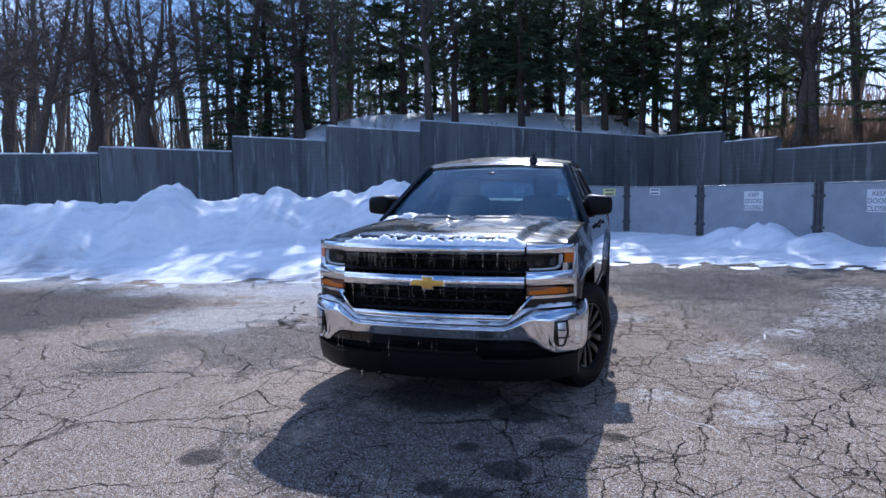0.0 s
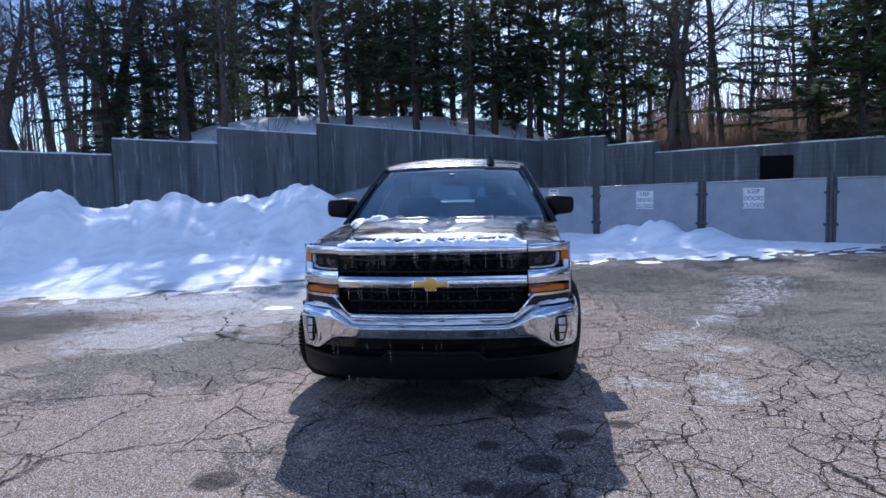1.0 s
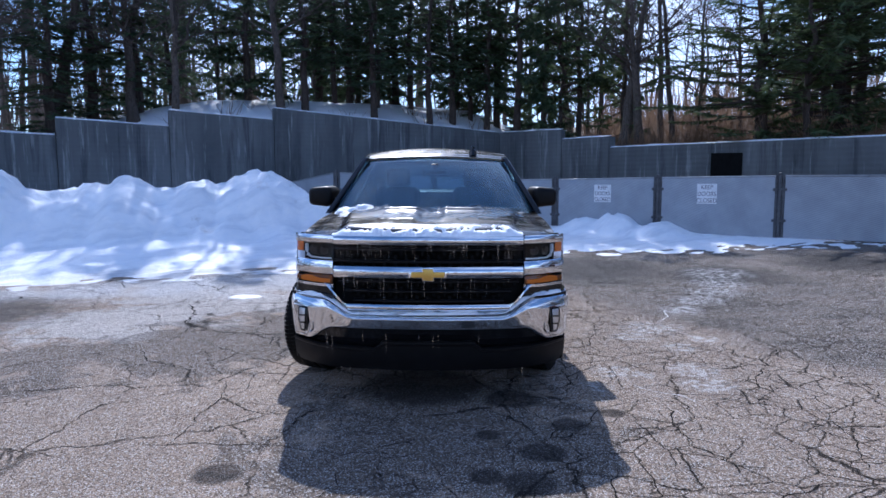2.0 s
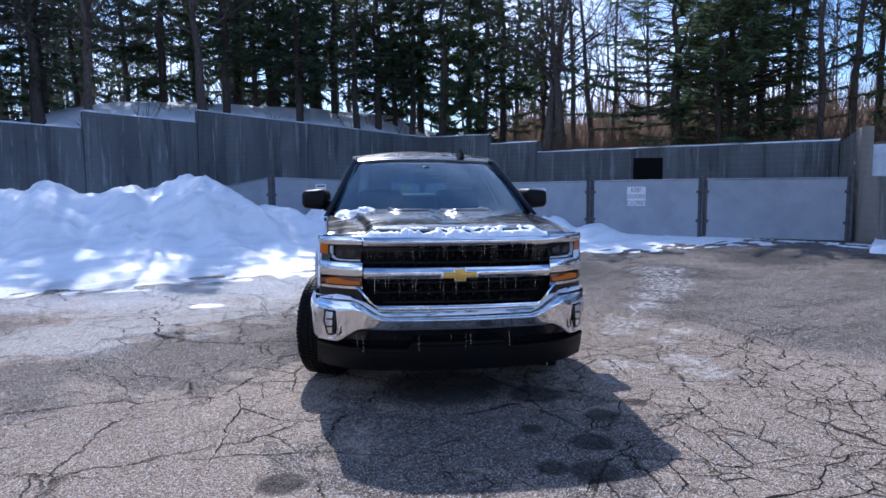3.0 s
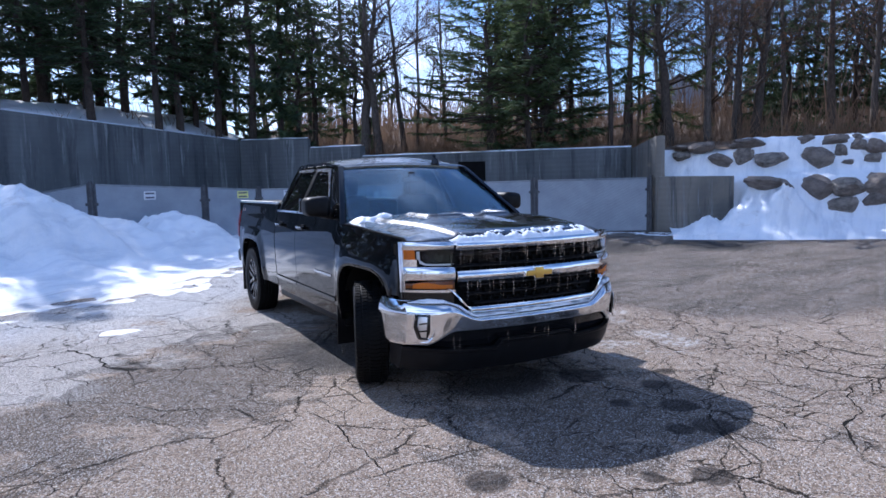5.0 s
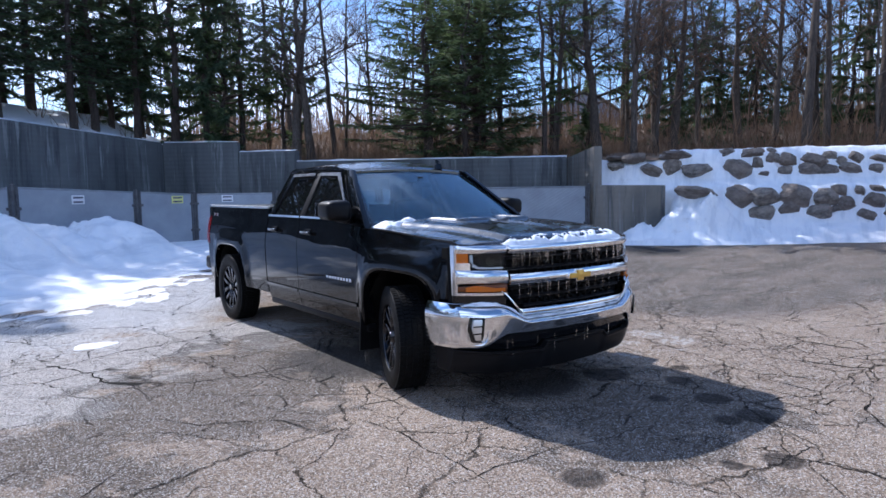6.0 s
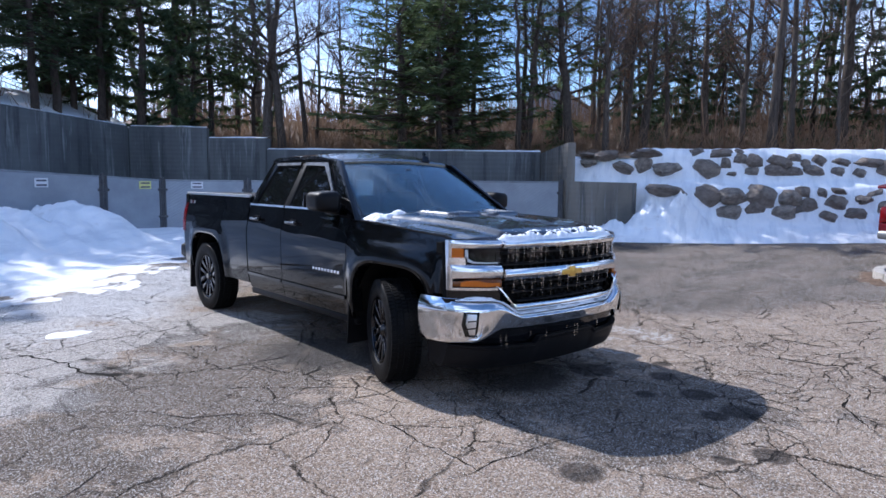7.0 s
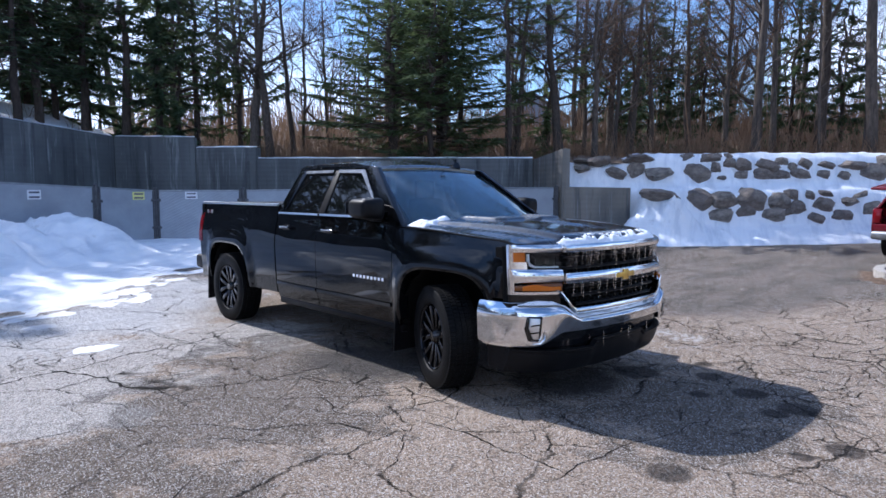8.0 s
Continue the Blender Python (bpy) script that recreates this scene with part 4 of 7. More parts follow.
def build_grille(truck):
    grille = new("grille")
    grille.parent = truck

    def band(name, z0, z1, x1, push, bulge, mat=CHROME, label=""):
        bm = bmesh.new()
        sheet(bm, lambda x, k: Vector((x, nose_y(x) - push - bulge * math.sin(math.pi * k), z0 + (z1 - z0) * k)), span(-x1, x1, 36), span(0, 1, 6), (0, 0.05, 0))
        return part(name, bm, mat, grille, label)
    band("upper_bar", 1.138, 1.195, 0.651, 0.012, 0.012, CHROME, "chrome bar under the bonnet's edge")
    band("middle_bar", 0.912, 0.988, 0.651, 0.02, 0.016, CHROME, "chrome middle bar with the badge")
    # lower surround: a chrome U
    for s in (-1, 1):
        bm = bmesh.new()
        rows = [(0.70, 0.858), (0.645, 0.80), (0.592, 0.735), (0.55, 0.71)]
        g = []
        for x, z in rows:
            t = Vector((0.042, 0, 0.030)) if z > 0.72 else Vector((0.025, 0, 0.042))
            p = Vector((x, nose_y(x) - 0.03, z))
            g.append([bm.verts.new((s * q.x, q.y, q.z)) for q in (p + t * -0.5 + Vector((0, 0.05, 0)), p - t * 0.5 + Vector((0, -0.012, 0)), p + t * 0.5 + Vector((0, -0.004, 0)), p + t * 0.5 + Vector((0, 0.06, 0)))])
        for a, b in zip(g, g[1:]):
            for j in range(3):
                bm.faces.new((a[j], b[j], b[j + 1], a[j + 1]))
        bmesh.ops.recalc_face_normals(bm, faces=bm.faces[:])
        part("surround_side", bm, CHROME, grille)
    band("surround_base", 0.69, 0.730, 0.56, 0.034, 0.008, CHROME, "chrome lower edge of the grille")
    # dark backing and meshwork
    for z0, z1, x1 in ((0.98, 1.145, 0.652), (0.715, 0.918, 0.652)):
        bm = bmesh.new()
        sheet(bm, lambda x, z: Vector((x, nose_y(x) + 0.07, z)), span(-x1, x1, 24), span(z0, z1, 2), (0, 0.02, 0))
        part("backing", bm, DARK, grille)
        rows = 2 if z1 > 1 else 3
        for r in range(rows):
            zc = z0 + (z1 - z0) * (r + 0.5) / rows
            hw = x1 - (0.16 * (1 - (zc - z0) / (z1 - z0)) if z1 < 1 else 0)
            bm = bmesh.new()
            sheet(bm, lambda x, k: Vector((x, nose_y(x) + 0.012 - 0.012 * math.sin(math.pi * k), zc - 0.011 + 0.022 * k)), span(-hw, hw, 24), span(0, 1, 3), (0, 0.03, 0))
            part("grille_bar", bm, PLASTIC, grille)
            for i in range(int(hw / 0.075) * 2 + 1):
                x = -int(hw / 0.075) * 0.075 + i * 0.075 + (0.0375 if r % 2 else 0)
                if abs(x) < hw - 0.02:
                    bm = bmesh.new()
                    y = nose_y(x) + 0.02
                    h = (z1 - z0) / rows / 2
                    box(bm, (x - 0.011, y, zc - h), (x + 0.011, y + 0.03, zc + h), 0.003, 1)
                    part("grille_rib", bm, DARK, grille)
    # badge: a plain gold cross-bar with a chrome rim
    y = nose_y(0) - 0.05
    shape = [(-0.135, -0.022), (-0.045, -0.022), (-0.038, -0.046), (0.046, -0.046), (0.04, -0.022), (0.128, -0.022), (0.135, 0.022), (0.045, 0.022), (0.04, 0.046), (-0.046, 0.046), (-0.038, 0.022), (-0.128, 0.022)]
    bm = bmesh.new()
    slab(bm, [(x * 0.98, y + 0.012, 0.94 + z * 1.02) for x, z in shape], (0, 0.03, 0), 0.004)
    badge = part("badge", bm, CHROME, grille, "chrome-edged gold badge")
    bm = bmesh.new()
    slab(bm, [(x * 0.86, y, 0.94 + z * 0.86) for x, z in shape], (0, 0.02, 0), 0.004)
    part("badge_face", bm, GOLD, badge, "gold face of the badge")


def bumper_y(x):
    return nose_y(x) - 0.055


def build_bumper(truck):
    """Chrome front bumper: deep at the corners, dipped in the middle, black valance below."""
    bumper = new("front_bumper")
    bumper.parent = truck

    def top(a):
        return 0.668 + 0.112 * smooth(0.50, 0.74, a)

    def low(a):
        return 0.556 - 0.096 * smooth(0.66, 0.86, a)
    bm = bmesh.new()

    def crown(k):
        return 0.045 + 0.030 * min(k, 0.72) / 0.72 - 0.075 * (max(0, k - 0.66) / 0.34) ** 2 - 0.02 * (max(0, 0.1 - k) / 0.1) ** 2

    def at(x, k):
        a = abs(x)
        z = low(a) + (top(a) - low(a)) * k
        return Vector((x, bumper_y(min(a, 1.0)) - crown(k) + 0.055, z))
    xs = span(-0.97, 0.97, 110)
    sheet(bm, at, xs, [0, 0.03, 0.06, 0.1, 0.2, 0.32, 0.44, 0.56, 0.64] + span(0.68, 1, 12), (0, 0.06, 0))
    chrome = part("chrome_face", bm, CHROME, bumper, "chrome front bumper face")
    for s in (-1, 1):
        bm = bmesh.new()

        def end(q, k):
            p = at(0.97, k)
            return Vector((s * (0.97 + (0.042 + 0.4 * crown(k)) * math.sin(math.pi / 2 * min(1, 1.2 * q))), p.y + (-0.44 - p.y) * q, p.z))
        sheet(bm, end, span(0, 1, 14), [0, 0.03, 0.06, 0.1, 0.2, 0.32, 0.44, 0.56, 0.64] + span(0.68, 1, 12), (-s * 0.03, 0, 0))
        part("chrome_end", bm, CHROME, bumper)
        # step pad above the bumper's corner
        bm = bmesh.new()
        sheet(bm, lambda x, y: Vector((s * x, bumper_y(x) + 0.03 + y, 0.778)), span(0.74, 0.99, 6), span(0.0, 0.12, 2), (0, 0, -0.03))
        part("corner_pad", bm, PLASTIC, bumper)
        # fog lamp in its dark bezel
        bm = bmesh.new()
        c = [(0.845, 0.692), (0.928, 0.692), (0.935, 0.60), (0.91, 0.512), (0.868, 0.512), (0.852, 0.56)]
        slab(bm, [(s * x, bumper_y(x) - 0.022, z) for x, z in c], (0, 0.05, 0), 0.004)
        bezel = part("fog_bezel", bm, GLOSS, bumper)
        bm = bmesh.new()
        c = [(0.866, 0.678), (0.914, 0.678), (0.92, 0.61), (0.90, 0.53), (0.876, 0.53)]
        slab(bm, [(s * x, bumper_y(x) - 0.034, z) for x, z in c], (0, 0.014, 0), 0.003)
        part("fog_lamp", bm, ALU, bezel, "pale slotted fog lamp")
        for z in (0.580, 0.632):
            bm = bmesh.new()
            slab(bm, [(s * x, bumper_y(x) - 0.038, z + dz) for x, dz in ((0.868, -0.004), (0.915, -0.012), (0.915, -0.002), (0.868, 0.006))], (0, 0.008, 0))
            part("slot", bm, GLOSS, bezel)
        bm = bmesh.new()
        tube(bm, [(s * x, bumper_y(x) - 0.030, z) for x, z in ((0.832, 0.58), (0.838, 0.53), (0.862, 0.498), (0.905, 0.494))], [0.004, 0.009, 0.009, 0.004], 6)
        part("chrome_crescent", bm, CHROME, bezel)
    bm = bmesh.new()
    sheet(bm, lambda x, k: Vector((x, bumper_y(x) + 0.05 + 0.05 * (1 - k), 0.40 + (low(abs(x)) + 0.02 - 0.40) * k)), span(-0.97, 0.97, 40), span(0, 1, 4), (0, 0.05, 0))
    part("lower_panel", bm, GLOSS, bumper)
    bm = bmesh.new()
    sheet(bm, lambda x, k: Vector((x, bumper_y(x) + 0.035 + 0.06 * (1 - k) ** 2, 0.255 + 0.02 * abs(x) ** 3 + (0.165 + 0.05 * smooth(0.37, 0.31, abs(x)) + 0.01 * abs(x) ** 3) * k)) + Vector((0, -0.014, 0)) * smooth(0.86, 0.93, k), span(-0.985, 0.985, 80), span(0, 0.8, 4) + span(0.84, 1, 5), (0, 0.05, 0))
    part("air_dam", bm, PLASTIC, bumper, "matt black air dam")
    for s in (-1, 1):
        bm = bmesh.new()
        sheet(bm, lambda y, k: Vector((s * (0.99 - 0.02 * (1 - k)), y, 0.275 + 0.19 * k)), span(bumper_y(0.985) + 0.06, -0.49, 5), span(0, 1, 4), (-s * 0.03, 0, 0))
        part("air_dam_end", bm, PLASTIC, bumper)


def build_mirror(truck, s):
    out = 1.055 if s < 0 else 1.02
    bm = bmesh.new()
    vs = box(bm, (-0.118, -0.19, -0.100), (0.115, 0.115, 0.092), 0.055, 4)
    for v in vs:
        v.co.y += 0.02 * (v.co.x / 0.12) ** 2
        v.co.z *= 1 - 0.12 * (v.co.x * s > 0)
    bmesh.ops.transform(bm, matrix=pose(s * out, 0.92, 1.425, 0, 0, s * 8), verts=bm.verts[:])
    mirror = part("door_mirror", bm, PLASTIC, truck, "black door mirror")
    bm = bmesh.new()
    slab(bm, [(s * (out - 0.080), 1.037, 1.36), (s * (out + 0.110), 1.067, 1.365), (s * (out + 0.105), 1.067, 1.495), (s * (out - 0.070), 1.037, 1.495)], (0, 0.004, 0))
    part("mirror_glass", bm, CHROME, mirror)
    bm = bmesh.new()
    slab(bm, [(s * 0.92, 0.80, 1.300), (s * 1.0, 0.83, 1.315), (s * 1.0, 0.83, 1.41), (s * 0.92, 0.80, 1.41)], (0, 0.17, 0), 0.015)
    part("mirror_arm", bm, PLASTIC, mirror)


def build_truck():
    truck = thing("pickup_truck", (-1.15, 5.098, 0, 0, 0.4, 0), "black four-door pickup truck with chrome front, iced over, on cracked asphalt", "truck")
    for s in (-1, 1):
        # front wing, doors, bed side
        def low_f(y):
            a = arch(y, 0.0)
            return a if a is not None else (0.80 if y < 0 else 0.43)
        bm = bmesh.new()
        side_panel(bm, -0.688, 0.622, low_f, fender_top, s, 60, 12)
        wing = part("front_wing", bm, PAINT, truck)
        bm = bmesh.new()
        for y in (0.0,):
            pts = [(a, 0.41 + 0.56 * (1 - (abs(a) / 0.525) ** 3.8) ** (1 / 3.8)) for a in [0.5249 * math.sin(math.pi / 2 * k / 16) for k in range(-16, 17)]]
            g = [[bm.verts.new((s * (side_x(py, pz) - o), py * q, 0.41 + (pz - 0.41) * q)) for o, q in ((-0.004, 1.0), (0.002, 0.965), (0.10, 0.96))] for py, pz in pts]
            for a, b in zip(g, g[1:]):
                for j in range(2):
                    bm.faces.new((a[j], b[j], b[j + 1], a[j + 1]))
        bmesh.ops.recalc_face_normals(bm, faces=bm.faces[:])
        part("arch_lip", bm, PAINT, wing)
        bm = bmesh.new()
        tube(bm, [(s * (side_x(y, fender_top(y)) + 0.001), y, fender_top(y) - 0.006) for y in span(-0.63, 0.60, 14)], 0.006, 6)
        part("bonnet_seam", bm, DARK, wing, "dark seam between bonnet and wing")
        bm = bmesh.new()
        side_panel(bm, 0.630, 1.842, 0.43, 1.335, s, 20, 14)
        fdoor = part("front_door", bm, PAINT, truck)
        bm = bmesh.new()
        side_panel(bm, 1.850, 2.652, 0.43, 1.335, s, 16, 14)
        rdoor = part("rear_door", bm, PAINT, truck)

        def low_b(y):
            a = arch(y, AXLE_R)
            return a if a is not None else 0.47
        bm = bmesh.new()
        side_panel(bm, 2.676, 4.66, low_b, lambda y: 1.405 + 0.012 * smooth(2.7, 4.6, y), s, 70, 14)
        bed = part("bed_side", bm, PAINT, truck)
        bm = bmesh.new()
        pts = [(a, 0.41 + 0.56 * (1 - (abs(a) / 0.525) ** 3.8) ** (1 / 3.8)) for a in [0.5249 * math.sin(math.pi / 2 * k / 16) for k in range(-16, 17)]]
        g = [[bm.verts.new((s * (side_x(py + AXLE_R, pz) - o), py * q + AXLE_R, 0.41 + (pz - 0.41) * q)) for o, q in ((-0.004, 1.0), (0.002, 0.965), (0.10, 0.96))] for py, pz in pts]
        for a, b in zip(g, g[1:]):
            for j in range(2):
                bm.faces.new((a[j], b[j], b[j + 1], a[j + 1]))
        bmesh.ops.recalc_face_normals(bm, faces=bm.faces[:])
        part("arch_lip", bm, PAINT, bed)
        # rocker and chrome side strip
        bm = bmesh.new()
        box(bm, (s * 0.86, 0.54, 0.36), (s * 0.945, 2.66, 0.435), 0.02)
        part("sill", bm, PLASTIC, truck)
        for door, y0, y1 in ((fdoor, 0.65, 1.832), (rdoor, 1.862, 2.64)):
            bm = bmesh.new()
            sheet(bm, lambda y, k: Vector((s * (side_x(y, 0.60) + 0.012), y, 0.575 + 0.028 * k)), span(y0, y1, 6), span(0, 1, 2), (-s * 0.02, 0, 0))
            part("side_moulding", bm, GLOSS, door, "gloss moulding along the door")
            bm = bmesh.new()
            sheet(bm, lambda y, k: Vector((s * (side_x(y, 1.335) + 0.010), y, 1.332 + 0.020 * k)), span(max(y0, 0.86), y1, 6), span(0, 1, 2), (-s * 0.03, 0, 0))
            part("belt_trim", bm, CHROME, door, "chrome strip below the window")
            bm = bmesh.new()
            yh = y1 - 0.215
            xh = side_x(yh, 1.19)
            box(bm, (s * (xh + 0.012), yh - 0.105, 1.175), (s * (xh + 0.045), yh + 0.105, 1.212), 0.014, 3)
            handle = part("door_handle", bm, GLOSS, door, "black and chrome door handle")
            bm = bmesh.new()
            box(bm, (s * (xh + 0.040), yh - 0.085, 1.196), (s * (xh + 0.050), yh + 0.085, 1.208), 0.004)
            part("handle_strip", bm, CHROME, handle)
            bm = bmesh.new()
            sheet(bm, lambda y, z: Vector((s * (xh + 0.004), y, z)), span(yh - 0.06, yh + 0.06, 3), span(1.165, 1.225, 3), (-s * 0.01, 0, 0))
            part("handle_cup", bm, PLASTIC, handle)
        # name badge on the front door: plain chrome bars for its letters
        for i in range(9):
            y = 0.735 + i * 0.054
            bm = bmesh.new()
            x = side_x(y, 0.80)
            box(bm, (s * (x - 0.002), y, 0.786), (s * (x + 0.008), y + 0.034, 0.814), 0.003, 1)
            part("badge_bar", bm, CHROME, fdoor)
        # cab side: pillars, rail and panes
        for name, pts in (("front_pillar", [(0.50, 1.275), (0.66, 1.335), (0.84, 1.335), (1.34, 1.777), (1.38, 1.822), (1.28, 1.815), (1.19, 1.798)]),
                          ("roof_rail", [(1.28, 1.815), (1.34, 1.777), (2.40, 1.787), (2.54, 1.822), (2.48, 1.850), (1.62, 1.850), (1.44, 1.836)]),
                          ("middle_pillar", [(1.77, 1.335), (1.88, 1.335), (1.87, 1.787), (1.785, 1.784)]),
                          ("rear_pillar", [(2.54, 1.335), (2.668, 1.335), (2.645, 1.50), (2.54, 1.842), (2.40, 1.787)])):
            bm = bmesh.new()
            plate(bm, pts, s, 0.05, 0.0 if "middle" not in name else -0.002)
            part(name, bm, PAINT if "middle" not in name else PLASTIC, truck)
        for door, pts in ((fdoor, [(0.83, 1.332), (1.775, 1.332), (1.785, 1.786), (1.34, 1.780)]), (rdoor, [(1.875, 1.332), (2.55, 1.332), (2.41, 1.789), (1.868, 1.789)])):
            bm = bmesh.new()
            plate(bm, pts, s, 0.006, -0.014, 0)
            part("window_pane", bm, TINT, door, "dark tinted side window").visible_shadow = False
        for door, pts in ((fdoor, [(1.02, 1.505), (1.34, 1.782), (1.78, 1.789), (1.78, 1.760), (1.37, 1.748), (1.045, 1.505)]), (rdoor, [(1.875, 1.789), (2.39, 1.789), (2.405, 1.764), (2.36, 1.760), (1.875, 1.760)])):
            bm = bmesh.new()
            plate(bm, pts, s, 0.004, 0.022, 0)
            part("window_visor", bm, VISORSHINE, door, "rain visor over the window, bright reflection put into its pale colour")
        build_mirror(truck, s)
        build_lamp_cluster(truck, s)
        # mud flaps
        for y, x0 in ((0.56, 0.74), (AXLE_R + 0.545, 0.80)):
            bm = bmesh.new()
            sheet(bm, lambda x, k: Vector((s * x, y + 0.03 * (1 - k) + 0.01 * math.sin(6 * x), 0.20 + 0.42 * k)), span(x0 - 0.02, 1.005, 5), span(0, 1, 5), (0, 0.014, 0))
            part("mud_flap", bm, PLASTIC, truck, "black mud flap")
        # small badge at the rear of the bed side: plain bars
        for i, mat in enumerate((STEEL, RED, STEEL)):
            bm = bmesh.new()
            y = 4.36 + 0.06 * i
            box(bm, (s * (side_x(y, 1.31) - 0.002), y, 1.29), (s * (side_x(y, 1.31) + 0.004), y + 0.045, 1.335), 0.002, 1)
            part("badge_bar", bm, mat, bed)
        # tail lamp
        bm = bmesh.new()
        sheet(bm, lambda y, z: Vector((s * (side_x(y, z) + 0.006), y, z)), span(4.60, 4.68, 4), span(0.93, 1.30, 6), (-s * 0.05, 0, 0))
        part("tail_lamp", bm, REDLENS, truck, "red tail lamp")
        # wheel housing
        for yc in (0.0, AXLE_R):
            bm = bmesh.new()
            us = [math.pi * k / 12 for k in range(13)]
            sheet(bm, lambda w, x: Vector((s * x, yc + 0.56 * math.cos(w), 0.42 + 0.58 * math.sin(w))), us, [0.58, 0.80, 0.955])
            slab(bm, [(s * 0.58, yc + 0.56 * math.cos(w), 0.40 + 0.60 * math.sin(w)) for w in us], (-s * 0.02, 0, 0))
            part("wheel_housing", bm, DARK, truck)
    # bonnet
    bm = bmesh.new()

    def bonnet(u, k):
        x = 0.895 * u
        a = abs(x)
        y0, y1 = nose_y(x) + 0.03 + 0.02 * a, 0.50 - 0.12 * (1 - (a / 0.9) ** 2) + 0.06
        y = y0 + (y1 - y0) * k
        z = hood_z(x, y)
        side = smooth(0.86, 1.0, abs(u))
        z = z * (1 - side) + (fender_top(y) + 0.004) * side
        z -= 0.014 * smooth(0.03, 0.0, k)
        x += math.copysign(1, u) * side * (side_x(y, fender_top(y)) - 0.895 - 0.004)
        return Vector((x, y, z))
    us = span(-1, 1, 150)
    sheet(bm, bonnet, us, [0, 0.005, 0.01, 0.02, 0.03, 0.045] + span(0.06, 1, 90), (0, 0, -0.025))
    part("bonnet", bm, FILMED, truck, "black bonnet with raised vents", 60)
    bm = bmesh.new()
    sheet(bm, lambda x, z: Vector((x, nose_y(x) + 0.055, z)), span(-0.93, 0.93, 30), span(1.10, 1.20, 2), (0, 0.03, 0))
    part("bonnet_gap", bm, DARK, truck)
    build_grille(truck)
    build_bumper(truck)
    # windscreen, roof, back of the cab
    def screen(u, k, out=0.0):
        w = 0.915 - 0.212 * k
        y = 0.40 + 0.15 * u * u + (0.78 - 0.06 * u * u) * k
        return Vector((w * u, y - out, 1.285 + 0.517 * k + 0.06 * k * (1 - k) - 0.012 * u * u))
    bm = bmesh.new()
    sheet(bm, screen, span(-1, 1, 24), span(0, 1, 10), (0, 0.006, 0))
    part("windscreen", bm, GLASS, truck, "wide raked windscreen", 80).visible_shadow = False
    for s in (-1, 1):
        bm = bmesh.new()
        sheet(bm, lambda k, q: screen(s, k, 0.012) + Vector((s * 0.030 * q * (1 - 0.3 * k), 0.03 * q + 0.10 * q * (1 - k), -0.012 * q + 0.004 * k)), span(-0.04, 1.0, 10), span(-0.12, 1, 4), (0, 0.03, 0))
        part("screen_pillar", bm, PAINT, truck, "", 60)
    bm = bmesh.new()
    def roof(u, k):
        y = 1.165 + 0.06 * u * u * (1 - k) + (1.40) * k
        edge = 1.800 + 0.050 * smooth(-0.05, 0.30, k) - 0.030 * smooth(0.72, 1, k)
        return Vector(((0.715 + 0.006 * k) * u, y, edge + (0.030 + 0.028 * smooth(0, 0.3, k)) * (1 - u * u) - 0.020 * smooth(0.045, 0.0, k)))
    sheet(bm, roof, span(-1, 1, 28), [0, 0.006, 0.012, 0.02, 0.028, 0.036, 0.045, 0.055] + span(0.09, 1, 16), (0, 0, -0.03))
    part("roof", bm, FROSTED, truck, "black roof", 60)
    def back(x, z):
        return (x, 2.665 - max(0.0, z - 1.34) * 0.26, z)

    def half(z):
        return 0.945 - (z - 1.34) * 0.489
    bm = bmesh.new()
    for pts in ([(-0.95, 0.5), (0.95, 0.5), (0.945, 1.34), (-0.945, 1.34)], [(-0.945, 1.34), (0.945, 1.34), (half(1.40), 1.40), (-half(1.40), 1.40)], [(0.66, 1.40), (half(1.40), 1.40), (half(1.75), 1.75), (0.60, 1.75)],
                [(-half(1.40), 1.40), (-0.66, 1.40), (-0.60, 1.75), (-half(1.75), 1.75)], [(-half(1.75), 1.75), (half(1.75), 1.75), (half(1.835), 1.835), (-half(1.835), 1.835)]):
        slab(bm, [back(x, z) for x, z in pts], (0, -0.03, 0))
    part("cab_back", bm, PAINT, truck)
    bm = bmesh.new()
    slab(bm, [(-0.66, 2.655, 1.40), (0.66, 2.655, 1.40), (0.60, 2.566, 1.75), (-0.60, 2.566, 1.75)], (0, 0.012, 0.003))
    part("rear_window", bm, REARGLASS, truck).visible_shadow = False
    bm = bmesh.new()
    tube(bm, [(0.375, 1.25, 1.82), (0.375, 1.255, 1.872), (0.375, 1.27, 1.897), (0.375, 1.285, 1.922)], [0.046, 0.034, 0.022, 0.012], 10)
    part("roof_antenna", bm, GLOSS, truck, "black fin antenna")
    # cowl and wipers
    bm = bmesh.new()
    sheet(bm, lambda u, k: Vector((0.86 * u, 0.40 + 0.15 * u * u - 0.10 * k - 0.01, 1.272 - 0.02 * k)), span(-1, 1, 16), span(0, 1, 3), (0, 0, -0.03))
    part("cowl", bm, PLASTIC, truck)
    for x0, x1 in ((-0.62, -0.02), (0.05, 0.66)):
        bm = bmesh.new()
        tube(bm, [screen(x0 / 0.86, 0.03, 0.02), screen((x0 + x1) / 1.72, 0.06, 0.025), screen(x1 / 0.86, 0.05, 0.02)], 0.009, 6)
        part("wiper", bm, PLASTIC, truck)
    # bed: front, tailgate, cover, floor
    bm = bmesh.new()
    slab(bm, [(-0.955, 4.675, 0.62), (0.955, 4.675, 0.62), (0.95, 4.665, 1.41), (-0.95, 4.665, 1.41)], (0, -0.04, 0), 0.01)
    part("tailgate", bm, PAINT, truck)
    bm = bmesh.new()
    box(bm, (-0.925, 2.70, 1.40), (0.925, 4.65, 1.432), 0.012)
